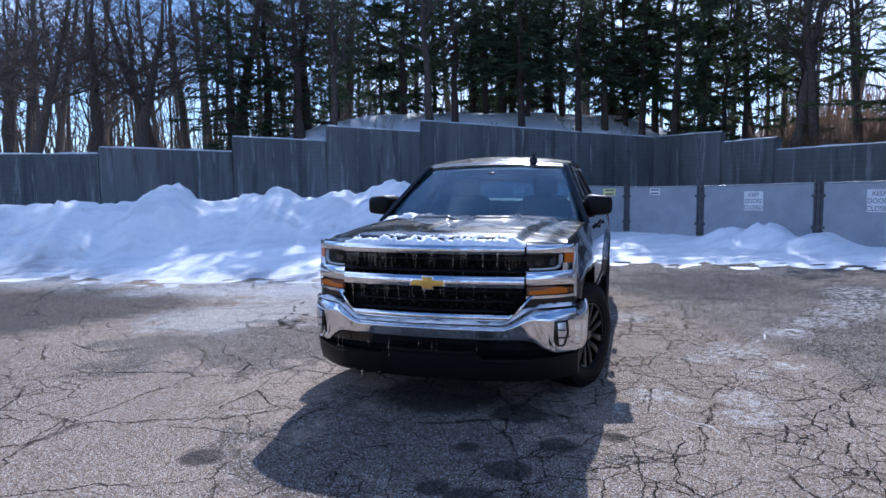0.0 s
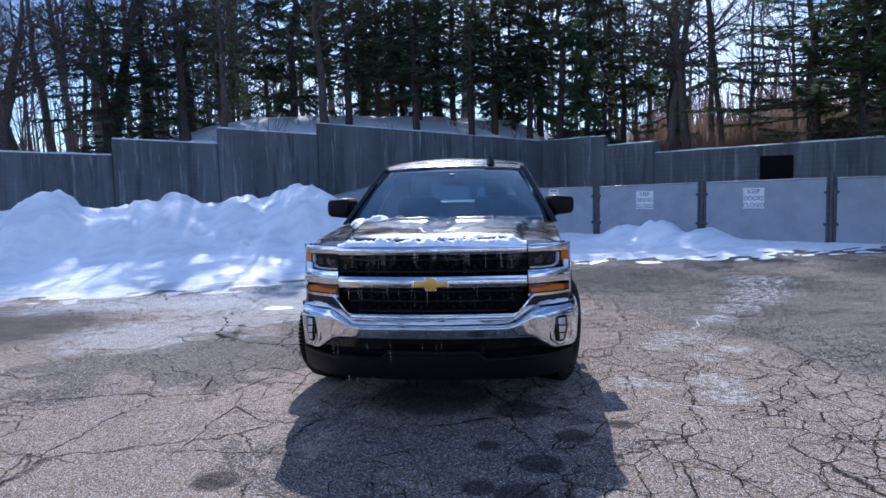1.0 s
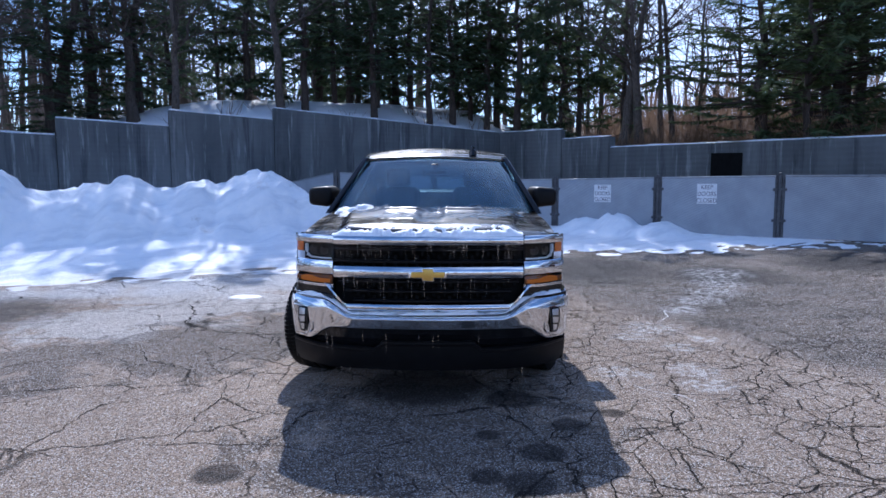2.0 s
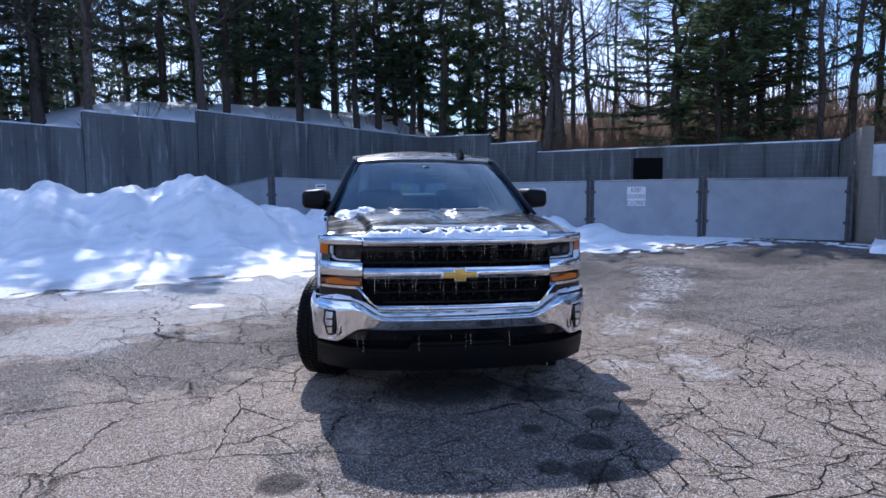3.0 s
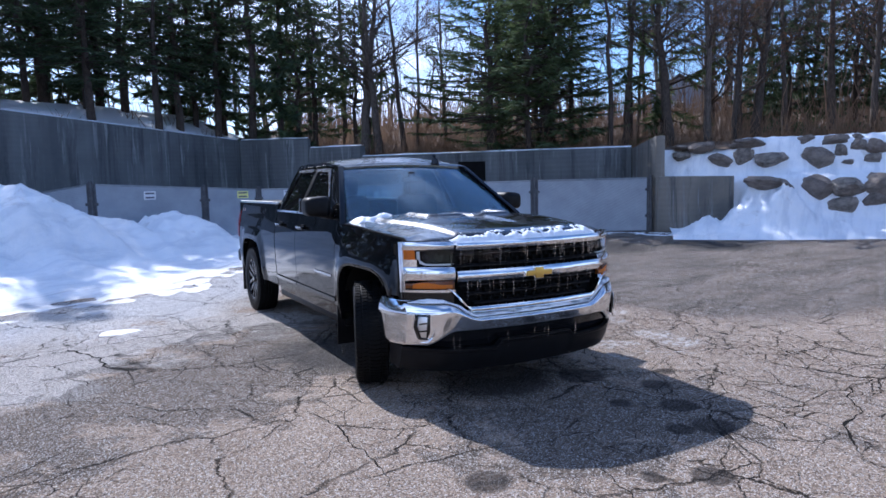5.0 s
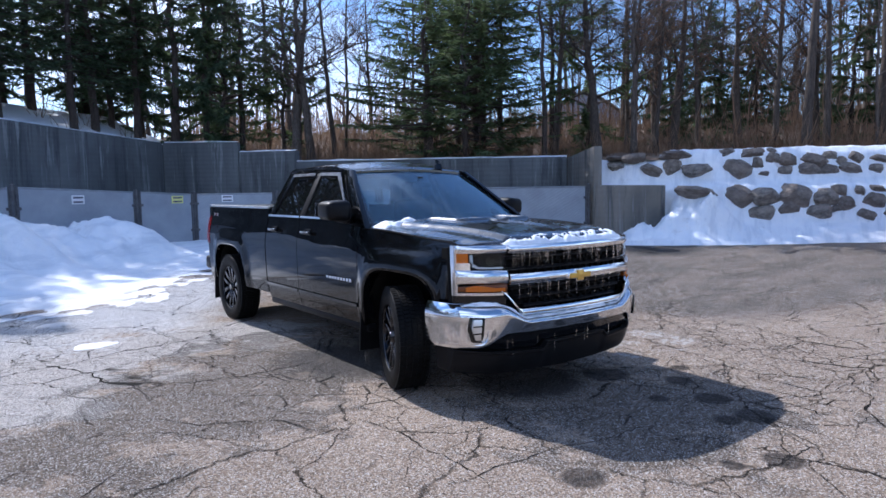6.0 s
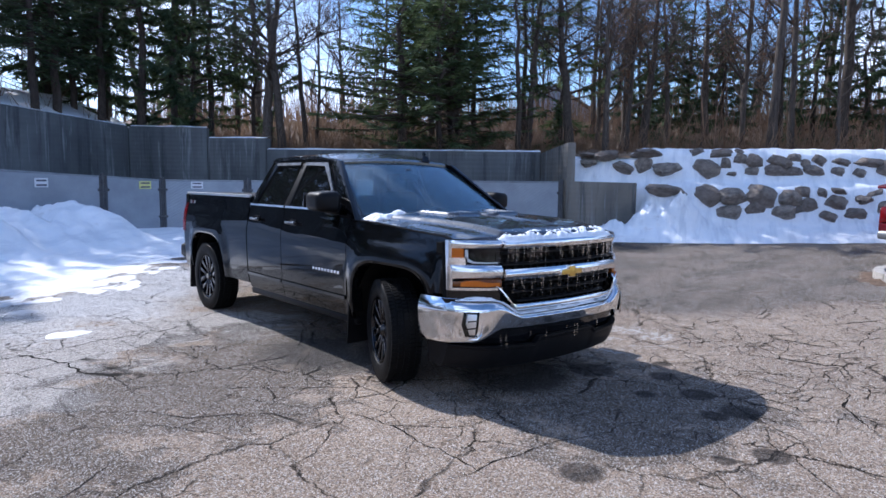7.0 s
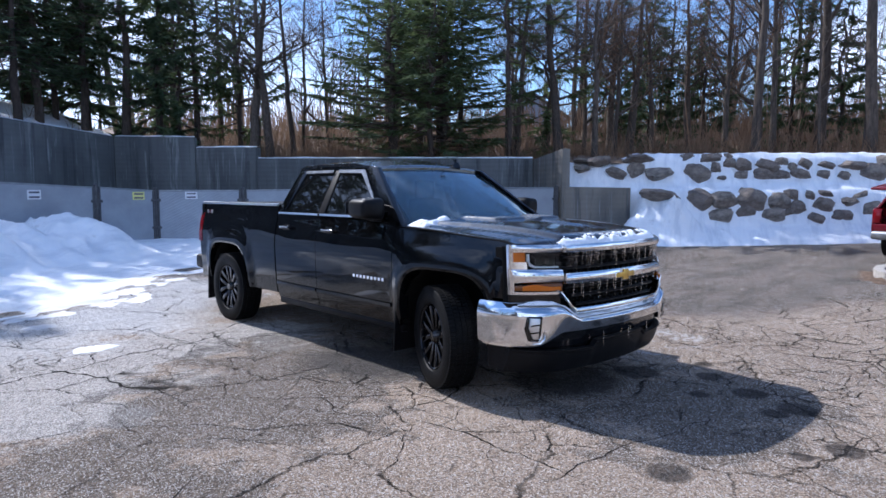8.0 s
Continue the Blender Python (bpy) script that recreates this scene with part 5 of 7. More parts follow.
    part("bed_cover", bm, PLASTIC, truck, "dark bed cover with pale frosted edge")
    for s in (-1, 1):
        bm = bmesh.new()
        box(bm, (s * 0.905, 2.70, 1.412), (s * 0.942, 4.65, 1.44), 0.008)
        part("cover_rail", bm, ALU, truck, "pale metal rail of the bed cover")
    bm = bmesh.new()
    box(bm, (-0.9, 2.70, 0.70), (0.9, 4.64, 0.78))
    part("bed_floor", bm, DARK, truck)
    bm = bmesh.new()
    box(bm, (-0.97, 4.60, 0.56), (0.97, 4.87, 0.74), 0.04, 3)
    part("rear_bumper", bm, PLASTIC, truck, "black rear bumper")
    # underbody
    for s in (-1, 1):
        bm = bmesh.new()
        box(bm, (s * 0.38, -0.75, 0.40), (s * 0.48, 4.55, 0.55), 0.02)
        part("chassis_rail", bm, DARK, truck)
    bm = bmesh.new()
    box(bm, (-0.86, 0.55, 0.44), (0.86, 2.72, 0.52), 0.02)
    box(bm, (-0.60, -0.70, 0.42), (0.60, 0.60, 0.95), 0.04)
    box(bm, (-0.30, 2.9, 0.36), (-0.72, 3.05, 0.48), 0.02)
    part("underbody", bm, DARK, truck)
    for y in (0.0, AXLE_R):
        bm = bmesh.new()
        tube(bm, [(-0.75, y, 0.40), (-0.16, y, 0.40), (-0.12, y, 0.40), (0.12, y, 0.40), (0.16, y, 0.40), (0.75, y, 0.40)], [0.045, 0.045, 0.13, 0.13, 0.045, 0.045], 12)
        part("axle", bm, DARK, truck)
    # cabin
    bm = bmesh.new()
    sheet(bm, lambda u, k: Vector((0.82 * u, 0.62 + 0.30 * k, 1.24 + 0.07 * math.sin(math.pi * k) - 0.10 * k * k)), span(-1, 1, 12), span(0, 1, 6), (0, 0.0, -0.4))
    part("dashboard", bm, SEAT, truck)
    for s in (-1, 1):
        bm = bmesh.new()
        box(bm, (s * 0.42 - 0.25, 1.22, 0.66), (s * 0.42 + 0.25, 1.75, 0.90), 0.06, 3)
        box(bm, (s * 0.42 - 0.24, 1.70, 0.86), (s * 0.42 + 0.24, 1.86, 1.50), 0.07, 3)
        box(bm, (s * 0.42 - 0.13, 1.76, 1.50), (s * 0.42 + 0.13, 1.86, 1.70), 0.045, 3)
        part("seat", bm, SEAT, truck)
    bm = bmesh.new()
    ring = [Vector((0.42 + 0.19 * math.cos(w), 1.06 + 0.07 * math.sin(w), 1.16 + 0.175 * math.sin(w))) for w in (2 * math.pi * i / 24 for i in range(25))]
    tube(bm, ring, 0.016, 8, False)
    part("steering_wheel", bm, PLASTIC, truck)
    bm = bmesh.new()
    box(bm, (-0.115, 1.03, 1.625), (0.115, 1.06, 1.685), 0.02, 2)
    box(bm, (-0.035, 1.045, 1.68), (0.035, 1.08, 1.735), 0.012, 2)
    part("inner_mirror", bm, PLASTIC, truck)
    # wheels: the front pair turned to the truck's right
    build_wheel(truck, pose(-0.91, 0.05, TYRE_R, 0, 0, -21), True)
    build_wheel(truck, pose(0.91, 0.05, TYRE_R, 0, 0, 180 - 21), True)
    build_wheel(truck, pose(-0.885, AXLE_R, TYRE_R), False)
    build_wheel(truck, pose(0.885, AXLE_R, TYRE_R, 0, 0, 180), False)
    return truck


build_truck()


# ---- snow and ice on the truck ----
def build_truck_snow():
    rng = random.Random(3)
    base = Vector((-1.15, 5.098, 0))
    # thawing snow over the bonnet's front edge, at the foot of the windscreen and on the bumper
    def crust(name, us, vs, at, label):
        bm = bmesh.new()
        sheet(bm, at, us, vs)
        solid(name, bm, SNOW, label, "snow", at=Matrix.Translation(base), shade=80)

    def lip(x, k):
        y = nose_y(x) - 0.012 + 0.15 * k
        edge = smooth(0.0, 0.25, k) * smooth(1.0, 0.75, k) * smooth(0.66, 0.5, abs(x))
        rag = noise.noise(Vector((x * 14, k * 3, 0))) + 0.6 * noise.noise(Vector((x * 40, k * 8, 2)))
        z = max(hood_z(x, y + 0.02) - 0.03 * smooth(0.4, 0, k), 1.188)
        return Vector((x, y, z - 0.010 + edge * (0.001 + 0.022 * rag)))
    crust("snow_crust", span(-0.66, 0.66, 170), span(0, 1, 14), lip, "thin crust of ice and snow on the bonnet's front edge")

    def cowl(u, k):
        x = -0.88 + 0.72 * u
        y = 0.40 + 0.15 * (x / 0.86) ** 2 - 0.20 + 0.24 * k
        edge = math.sin(math.pi * k) ** 0.6 * math.sin(math.pi * min(1, u * 1.02)) ** 0.5
        rag = noise.noise(Vector((x * 9, k * 2.5, 5))) + 0.5 * noise.noise(Vector((x * 24, k * 7, 8)))
        return Vector((x, y, 1.272 + edge * (0.10 + 0.08 * rag) * (1 - 0.72 * u)))
    crust("snow_lump", span(0, 1, 60), span(0, 1, 18), cowl, "lump of snow on the cowl by the windscreen wiper")

    def shelf(x, k):
        a = abs(x)
        top = 0.668 + 0.112 * smooth(0.50, 0.74, a)
        y = bumper_y(x) + 0.015 + 0.085 * k
        edge = math.sin(math.pi * k) ** 0.5
        rag = noise.noise(Vector((x * 9, k * 2, 11))) + 0.5 * noise.noise(Vector((x * 26, k * 5, 12)))
        return Vector((x, y, top - 0.006 + edge * max(-0.003, 0.016 + 0.030 * rag)))
    crust("snow_strip", span(-0.95, 0.95, 200), span(0, 1, 8), shelf, "patchy snow along the bumper's top")
    # icicles: one shape, many sizes
    bm = bmesh.new()
    tube(bm, [(0, 0, 0), (0.0005, 0, -0.4), (-0.0005, 0.0005, -0.75), (0, 0, -1)], [0.0032, 0.0026, 0.0016, 0.0004], 6)
    drop = mesh_of("icicle", bm, ICE, 60)

    def hang(x, y, z, ln):
        ob = new("icicle", drop)
        ob.matrix_basis = Matrix.Translation(base + Vector((x, y, z))) @ pose(0, 0, 0, rng.uniform(-3, 3), rng.uniform(-3, 3), rng.uniform(0, 360)) @ Matrix.Diagonal((1, 1, ln, 1))
        tagged(ob, "thin clear icicle on the truck's front", "icicle", "icicles")
    for _ in range(60):
        x = rng.uniform(-0.63, 0.63)
        hang(x, nose_y(x) - 0.014, 1.143, rng.uniform(0.03, 0.15))
    for _ in range(26):
        x = rng.uniform(-0.6, 0.6)
        hang(x, nose_y(x) - 0.025, 0.915, rng.uniform(0.03, 0.17))
    for _ in range(14):
        x = rng.uniform(-0.85, 0.85)
        hang(x, bumper_y(x) + 0.09, 0.285, rng.uniform(0.03, 0.12))
    for _ in range(8):
        x = rng.uniform(-0.7, 0.7)
        hang(x, bumper_y(x) - 0.002, 0.53, rng.uniform(0.04, 0.14))
    for x in (-0.98, -0.95, -0.90, 0.9, 0.96):
        hang(x, 0.535, 0.205, rng.uniform(0.06, 0.14))


build_truck_snow()


# ---- enclosure fence: slatted mesh gates between steel posts ----
POSTS = [(-6.3, 19.0, 1.42), (-3.86, 16.2, 1.78), (-1.42, 17.0, 1.66), (0.0, 17.46, 1.59), (1.68, 16.33, 1.59), (3.81, 14.89, 1.62), (5.91, 13.48, 1.64), (8.28, 11.89, 1.64)]


def build_fence():
    for k, (a, b) in enumerate(zip(POSTS, POSTS[1:])):
        ta, tb = a[2] - 0.02, b[2] - 0.02
        a, b = Vector((*a[:2], 0)), Vector((*b[:2], 0))
        d = (b - a).normalized()
        n = Vector((d.y, -d.x, 0))
        ga, gb = lot(a.x, a.y) + 0.0, lot(b.x, b.y) + 0.0
        panel = thing("mesh_fence", (0, 0, 0), "grey slatted wire-mesh gate panel standing in snow", "fence", "enclosure fence panels")
        bm = bmesh.new()
        p, q = a + d * 0.07, b - d * 0.07
        slab(bm, [p + Vector((0, 0, ga + 0.03)), q + Vector((0, 0, gb + 0.03)), q + Vector((0, 0, tb)), p + Vector((0, 0, ta))], n * 0.02)
        part("mesh", bm, FENCE, panel)
        bm = bmesh.new()
        tube(bm, [p + n * 0.01 + Vector((0, 0, ta + 0.005)), q + n * 0.01 + Vector((0, 0, tb + 0.005))], 0.022, 8)
        part("top_rail", bm, STEEL, panel)
        for e, g, t in ((p, ga, ta), (q, gb, tb)):
            bm = bmesh.new()
            tube(bm, [e + n * 0.01 + Vector((0, 0, g)), e + n * 0.01 + Vector((0, 0, t + 0.03))], 0.03, 8)
            part("end_post", bm, POSTGREY, panel)
            for z in (0.7, 1.35):
                bm = bmesh.new()
                box(bm, (-0.06, -0.035, -0.03), (0.06, 0.035, 0.03), 0.008, 1, Matrix.Translation(e + n * 0.02 + Vector((0, 0, z))))
                part("hinge", bm, POSTGREY, panel)
    for x, y, t in POSTS[1:]:
        bm = bmesh.new()
        tube(bm, [(x, y, lot(x, y) - 0.2), (x, y, t + 0.05), (x, y, t + 0.07)], [0.045, 0.045, 0.02], 12)
        solid("fence_post", bm, POSTGREY, "round galvanised steel fence post", "post", "fence posts")


def build_sign(k, along, top, w, h, words, mat, label):
    a, b = Vector((*POSTS[k][:2], 0)), Vector((*POSTS[k + 1][:2], 0))
    d = (b - a).normalized()
    n = Vector((d.y, -d.x, 0))
    c = a + (b - a) * along + n * 0.034 + Vector((0, 0, top))
    face = Matrix((( *d, 0), (0, 0, 1, 0), (*n, 0), (0, 0, 0, 1))).transposed()
    m = Matrix.Translation(c) @ face
    bm = bmesh.new()
    box(bm, (0, -h, -0.004), (w, 0, 0.004), 0.002, 1)
    sign = solid("warning_sign", bm, mat, label, "sign", at=m)
    rows = len(words)
    for i, word in enumerate(words):
        if word:
            cu = bpy.data.curves.new("lettering", "FONT")
            cu.body, cu.size, cu.align_x, cu.extrude = word, h / rows * 0.92, "CENTER", 0.001
            cu.materials.append(INK)
            t = new("lettering", cu)
            t.parent = sign
            t.matrix_basis = pose(w / 2, -h * (i + 0.82) / rows, 0.0055) @ Matrix.Diagonal((0.86, 1, 1, 1))
        else:
            bm = bmesh.new()
            box(bm, (w * 0.12, -h * (i + 0.72) / rows, 0.004), (w * 0.88, -h * (i + 0.32) / rows, 0.0065))
            part("text_bar", bm, INK, sign)


build_fence()
build_sign(5, 0.345, 1.47, 0.42, 0.44, ["KEEP", "DOORS", "CLOSED"], SIGN, "white sign with grey capitals on the gate")
build_sign(4, 0.405, 1.45, 0.42, 0.42, ["KEEP", "DOORS", "CLOSED"], SIGN, "white sign with grey capitals on the gate")
build_sign(3, 0.34, 1.55, 0.28, 0.17, ["", ""], SIGN, "small white notice on the gate")
build_sign(2, 0.58, 1.55, 0.31, 0.18, ["", ""], YELLOW, "small yellow notice on the gate")
build_sign(1, 0.43, 1.60, 0.27, 0.19, ["", ""], SIGN, "small white notice on the fence")


# ---- boulder bank beside the enclosure: two rows of fieldstone in a snowy slope ----
FOOT = Vector((8.96, 9.41, 0))
ALONG, INTO = Vector((0.7071, -0.7071, 0)), Vector((0.7071, 0.7071, 0))
BANK = [(-0.35, 0.16), (0.0, 0.30), (0.35, 0.46), (0.75, 0.68), (0.98, 1.0), (1.12, 1.42), (1.25, 1.56), (1.5, 1.66), (1.7, 1.80), (1.82, 2.1), (1.95, 2.4), (2.2, 2.56), (2.6, 2.58), (3.6, 2.5)]
# stones: place along the bank, middle height, width, height
UPPER = [(-1.5, 2.38, 0.34, 0.10), (-1.45, 2.16, 0.36, 0.16), (-0.96, 2.38, 0.58, 0.21), (0.13, 2.4, 0.74, 0.21), (-0.53, 2.03, 0.48, 0.23), (0.02, 2.1, 0.48, 0.37), (0.64, 2.03, 0.74, 0.27),
         (1.38, 2.46, 0.4, 0.19), (1.99, 2.42, 0.58, 0.24), (2.5, 2.46, 0.23, 0.17), (1.54, 2.04, 0.73, 0.41), (2.08, 2.15, 0.27, 0.31), (2.21, 1.88, 0.27, 0.11), (2.47, 2.26, 0.35, 0.31)]
UPPER_FAR = [(2.87, 2.19, 0.43, 0.34), (2.71, 1.96, 0.42, 0.22), (3.43, 2.22, 0.63, 0.31), (3.36, 1.97, 0.54, 0.31), (3.85, 2.31, 0.33, 0.22), (4.1, 2.15, 0.27, 0.28), (3.84, 1.95, 0.45, 0.25),
             (4.35, 1.97, 0.54, 0.24), (4.45, 2.25, 0.37, 0.28), (5.01, 2.22, 0.44, 0.2), (4.87, 1.98, 0.38, 0.22), (6.14, 2.02, 0.69, 0.48), (5.69, 2.22, 0.69, 0.22), (5.42, 1.93, 0.32, 0.26)]
LOWER = [(0.53, 1.39, 0.98, 0.27), (1.0, 1.52, 0.15, 0.15), (1.36, 1.34, 0.73, 0.41), (2.09, 1.3, 0.67, 0.39), (1.85, 0.91, 0.67, 0.32), (2.76, 1.32, 0.69, 0.51), (2.57, 1.0, 0.52, 0.33),
         (3.18, 0.92, 0.61, 0.33), (3.46, 1.25, 0.57, 0.45), (3.76, 1.43, 0.37, 0.29), (3.92, 1.11, 0.43, 0.33), (3.64, 1.01, 0.37, 0.18), (4.22, 1.41, 0.23, 0.24), (4.52, 1.17, 0.54, 0.39),
         (4.66, 1.45, 0.34, 0.15), (4.28, 0.83, 0.43, 0.27), (4.95, 0.9, 0.54, 0.3), (5.74, 1.07, 0.52, 0.37), (5.25, 1.27, 0.42, 0.19), (5.48, 1.45, 0.48, 0.12)]


def bank_z(d):
    for (a, za), (b, zb) in zip(BANK, BANK[1:]):
        if d <= b:
            return za + (zb - za) * (d - a) / (b - a)
    return BANK[-1][1]


def bank_d(z):
    for (a, za), (b, zb) in zip(BANK, BANK[1:]):
        if z <= zb:
            return a + (b - a) * (z - za) / max(0.01, zb - za)
    return 2.2


def build_bank():
    bm = bmesh.new()

    def at(u, d):
        p = FOOT + ALONG * (u if d > 1.43 else max(u, -1.78)) + INTO * d
        g = lot(p.x, p.y)
        full = bank_z(d)
        flat = g + 0.10 if d < 1.43 else max(1.2, full - 0.25)
        k = smooth(-0.55, 0.15, u)
        z = flat + (full - flat) * k
        z += 0.06 * noise.noise(Vector((u * 1.4, d * 2.2, 3))) + 0.035 * noise.noise(Vector((u * 5, d * 5, 7)))
        heap = max(0.66 * math.exp(-((u - 0.65) / 0.46) ** 2), 0.45 * math.exp(-((u + 0.25) / 0.45) ** 2), 0.3 * math.exp(-((u + 0.95) / 0.4) ** 2), 0.25 * math.exp(-((u - 1.0) / 0.3) ** 2))
        z += heap * math.exp(-((d - 0.68) / 0.36) ** 2) * (0.92 + 0.35 * noise.noise(Vector((u * 3, d * 3, 1))) + 0.25 * (1 - 2 * abs(noise.noise(Vector((u * 5, d * 5, 4))))) + 0.3 * (0.5 - abs(noise.noise(Vector((u * 8, d * 8, 6))))) + 0.2 * noise.noise(Vector((u * 15, d * 15, 2))))
        return Vector((p.x, p.y, max(z, g - 0.02) if d > -0.2 else g - 0.03))
    sheet(bm, at, [-2.25, -2.0] + span(-1.78, 3.0, 110) + span(3.1, 26, 190), span(-0.4, 3.6, 64))
    solid("snow_bank", bm, SNOW, "snow lying over the terraced boulder bank", "snow", kind="stuff", shade=80)
    shapes = []
    for k in range(7):
        rng = random.Random(90 + k)
        bm = bmesh.new()
        bmesh.ops.create_icosphere(bm, subdivisions=3, radius=0.5)
        off = Vector((k * 7.3, k * 3.1, 0))
        for v in bm.verts:
            c = v.co.normalized()
            r = 0.5 * (1 + 0.30 * noise.noise(c * 1.3 + off) + 0.12 * noise.noise(c * 3.5 + off))
            v.co = c * r
            for n, far in ((Vector((0.2, -0.9, 0.4)), 0.34), (Vector((-0.7, -0.5, 0.5)), 0.36), (Vector((0.8, -0.4, -0.1)), 0.37), (Vector((0, -0.1, 1)), 0.33), (Vector((-0.3, -0.8, -0.5)), 0.36), (Vector((0.6, 0.1, 0.8)), 0.37)):
                n = (n + Vector((rng.uniform(-0.001, 0.001), 0, 0)) + off.normalized() * 0.25).normalized()
                over = v.co.dot(n) - far
                if over > 0:
                    v.co -= n * over * 0.9
            v.co += c * (0.05 * noise.noise(c * 4 + off) + 0.02 * noise.noise(c * 11 + off))
        shapes.append(mesh_of("boulder", bm, ROCK, 25))
    rng = random.Random(5)
    stones = [(s, 0.0) for s in UPPER + UPPER_FAR] + [(s, 0.0) for s in LOWER]
    u = 6.7
    while u < 22:
        stones += [((u, rng.uniform(1.95, 2.4), rng.uniform(0.35, 0.75), rng.uniform(0.22, 0.42)), 0), ((u + 0.2, rng.uniform(0.9, 1.45), rng.uniform(0.35, 0.75), rng.uniform(0.25, 0.42)), 0)]
        u += rng.uniform(0.3, 0.6)
    for (u, z, w, h), _ in stones:
        d = bank_d(z) + 0.09
        p = FOOT + ALONG * u + INTO * d
        ob = new("boulder", rng.choice(shapes))
        ob.matrix_basis = pose(p.x, p.y, z, rng.uniform(-14, 14), rng.uniform(-20, 20), -45 + rng.uniform(-35, 35)) @ Matrix.Diagonal((w * 1.34, max(0.46, 0.95 * w), h * 1.52, 1))
        tagged(ob, "rough grey-brown fieldstone boulder bedded in snow", "boulder", "bank boulders")


build_bank()


# ---- the wood ----
def twig(bm, p, d, length, w, rng):
    """A slim tapering shoot with two side shoots."""
    d = d.normalized()
    side = d.cross(Vector((rng.uniform(-1, 1), rng.uniform(-1, 1), rng.uniform(-1, 1)))).normalized()
    tip = p + d * length + Vector((0, 0, 0.08 * length))
    bm.faces.new([bm.verts.new(q) for q in (p - side * w, p + side * w, tip)])
    for k in (0.3, 0.6):
        q = p.lerp(tip, k)
        out = (d + side * rng.choice((-1, 1)) * rng.uniform(0.5, 1.1) + Vector((0, 0, rng.uniform(-0.2, 0.5)))).normalized()
        across = out.cross(d).normalized() * w * 0.7
        bm.faces.new([bm.verts.new(v) for v in (q - across, q + across, q + out * length * rng.uniform(0.35, 0.6))])


def limb(bm, p, d, length, r, rng, depth, twigs, bend=0.25, up=0.12, sides=4):
    """A branch that tapers, wanders and forks; depth: forks still to come."""
    if depth == 0:
        twig(bm, p, d, length, max(0.006, r * 0.8), rng)
        return
    n = max(3, int(length / 0.5))
    pts, rad = [p.copy()], [r]
    d = d.normalized()
    step = length / n
    for i in range(n):
        d = (d + Vector((rng.uniform(-bend, bend), rng.uniform(-bend, bend), rng.uniform(-bend, bend) * 0.6 + up * 0.5))).normalized()
        p = p + d * step
        pts.append(p.copy())
        rad.append(max(0.005, r * (1 - 0.82 * (i + 1) / n)))
        if i >= 1 or depth == 1:
            for _ in range(twigs + (1 if depth == 1 else 0) if rng.random() < 0.85 else 0):
                side = Vector((rng.uniform(-1, 1), rng.uniform(-1, 1), rng.uniform(-0.2, 0.7)))
                limb(bm, p, d * 0.7 + side, max(0.3, length * rng.uniform(0.3, 0.55)), rad[-1] * 0.6, rng, depth - 1, twigs, bend, up, 3)
    tube(bm, pts, rad, sides, False)


def make_bare_tree(seed, h, r, low, fork):
    """A leafless broadleaf: tall stem, limbs from low * h upward. Returns trunk and branch meshes."""
    rng = random.Random(seed)
    trunk = bmesh.new()
    pts, rad = [], []
    p, lean = Vector((0, 0, -0.4)), Vector((rng.uniform(-0.06, 0.06), rng.uniform(-0.06, 0.06), 0))
    n = 18
    for i in range(n + 1):
        k = i / n
        pts.append(p.copy())
        rad.append(r * (1.35 - 0.35 * min(1, k * 12)) * (1 - 0.86 * k))
        p = p + Vector((lean.x + rng.uniform(-0.05, 0.05), lean.y + rng.uniform(-0.05, 0.05), 1)) * ((h + 0.4) / n)
    tube(trunk, pts, rad, 9, False)
    crown = bmesh.new()
    for i in range(3, n):
        k = i / n
        if k < low and rng.random() > 0.25:
            continue
        for _ in range(rng.choice((1, 2, 2)) if k >= low else 1):
            w = rng.uniform(0, 2 * math.pi)
            steep = rng.uniform(0.5, 1.4)
            ln = (0.36 * h * (1 - k) + 0.7) * rng.uniform(0.6, 1.1) * (1 if k >= low else 0.45)
            limb(crown, pts[i].copy(), Vector((math.cos(w), math.sin(w), steep)), ln, rad[i] * (0.55 if k >= low else 0.25), rng, 2 if k >= low else 1, fork)
    return mesh_of("trunk", trunk, BARK, 60), mesh_of("crown", crown, BARK, 60)


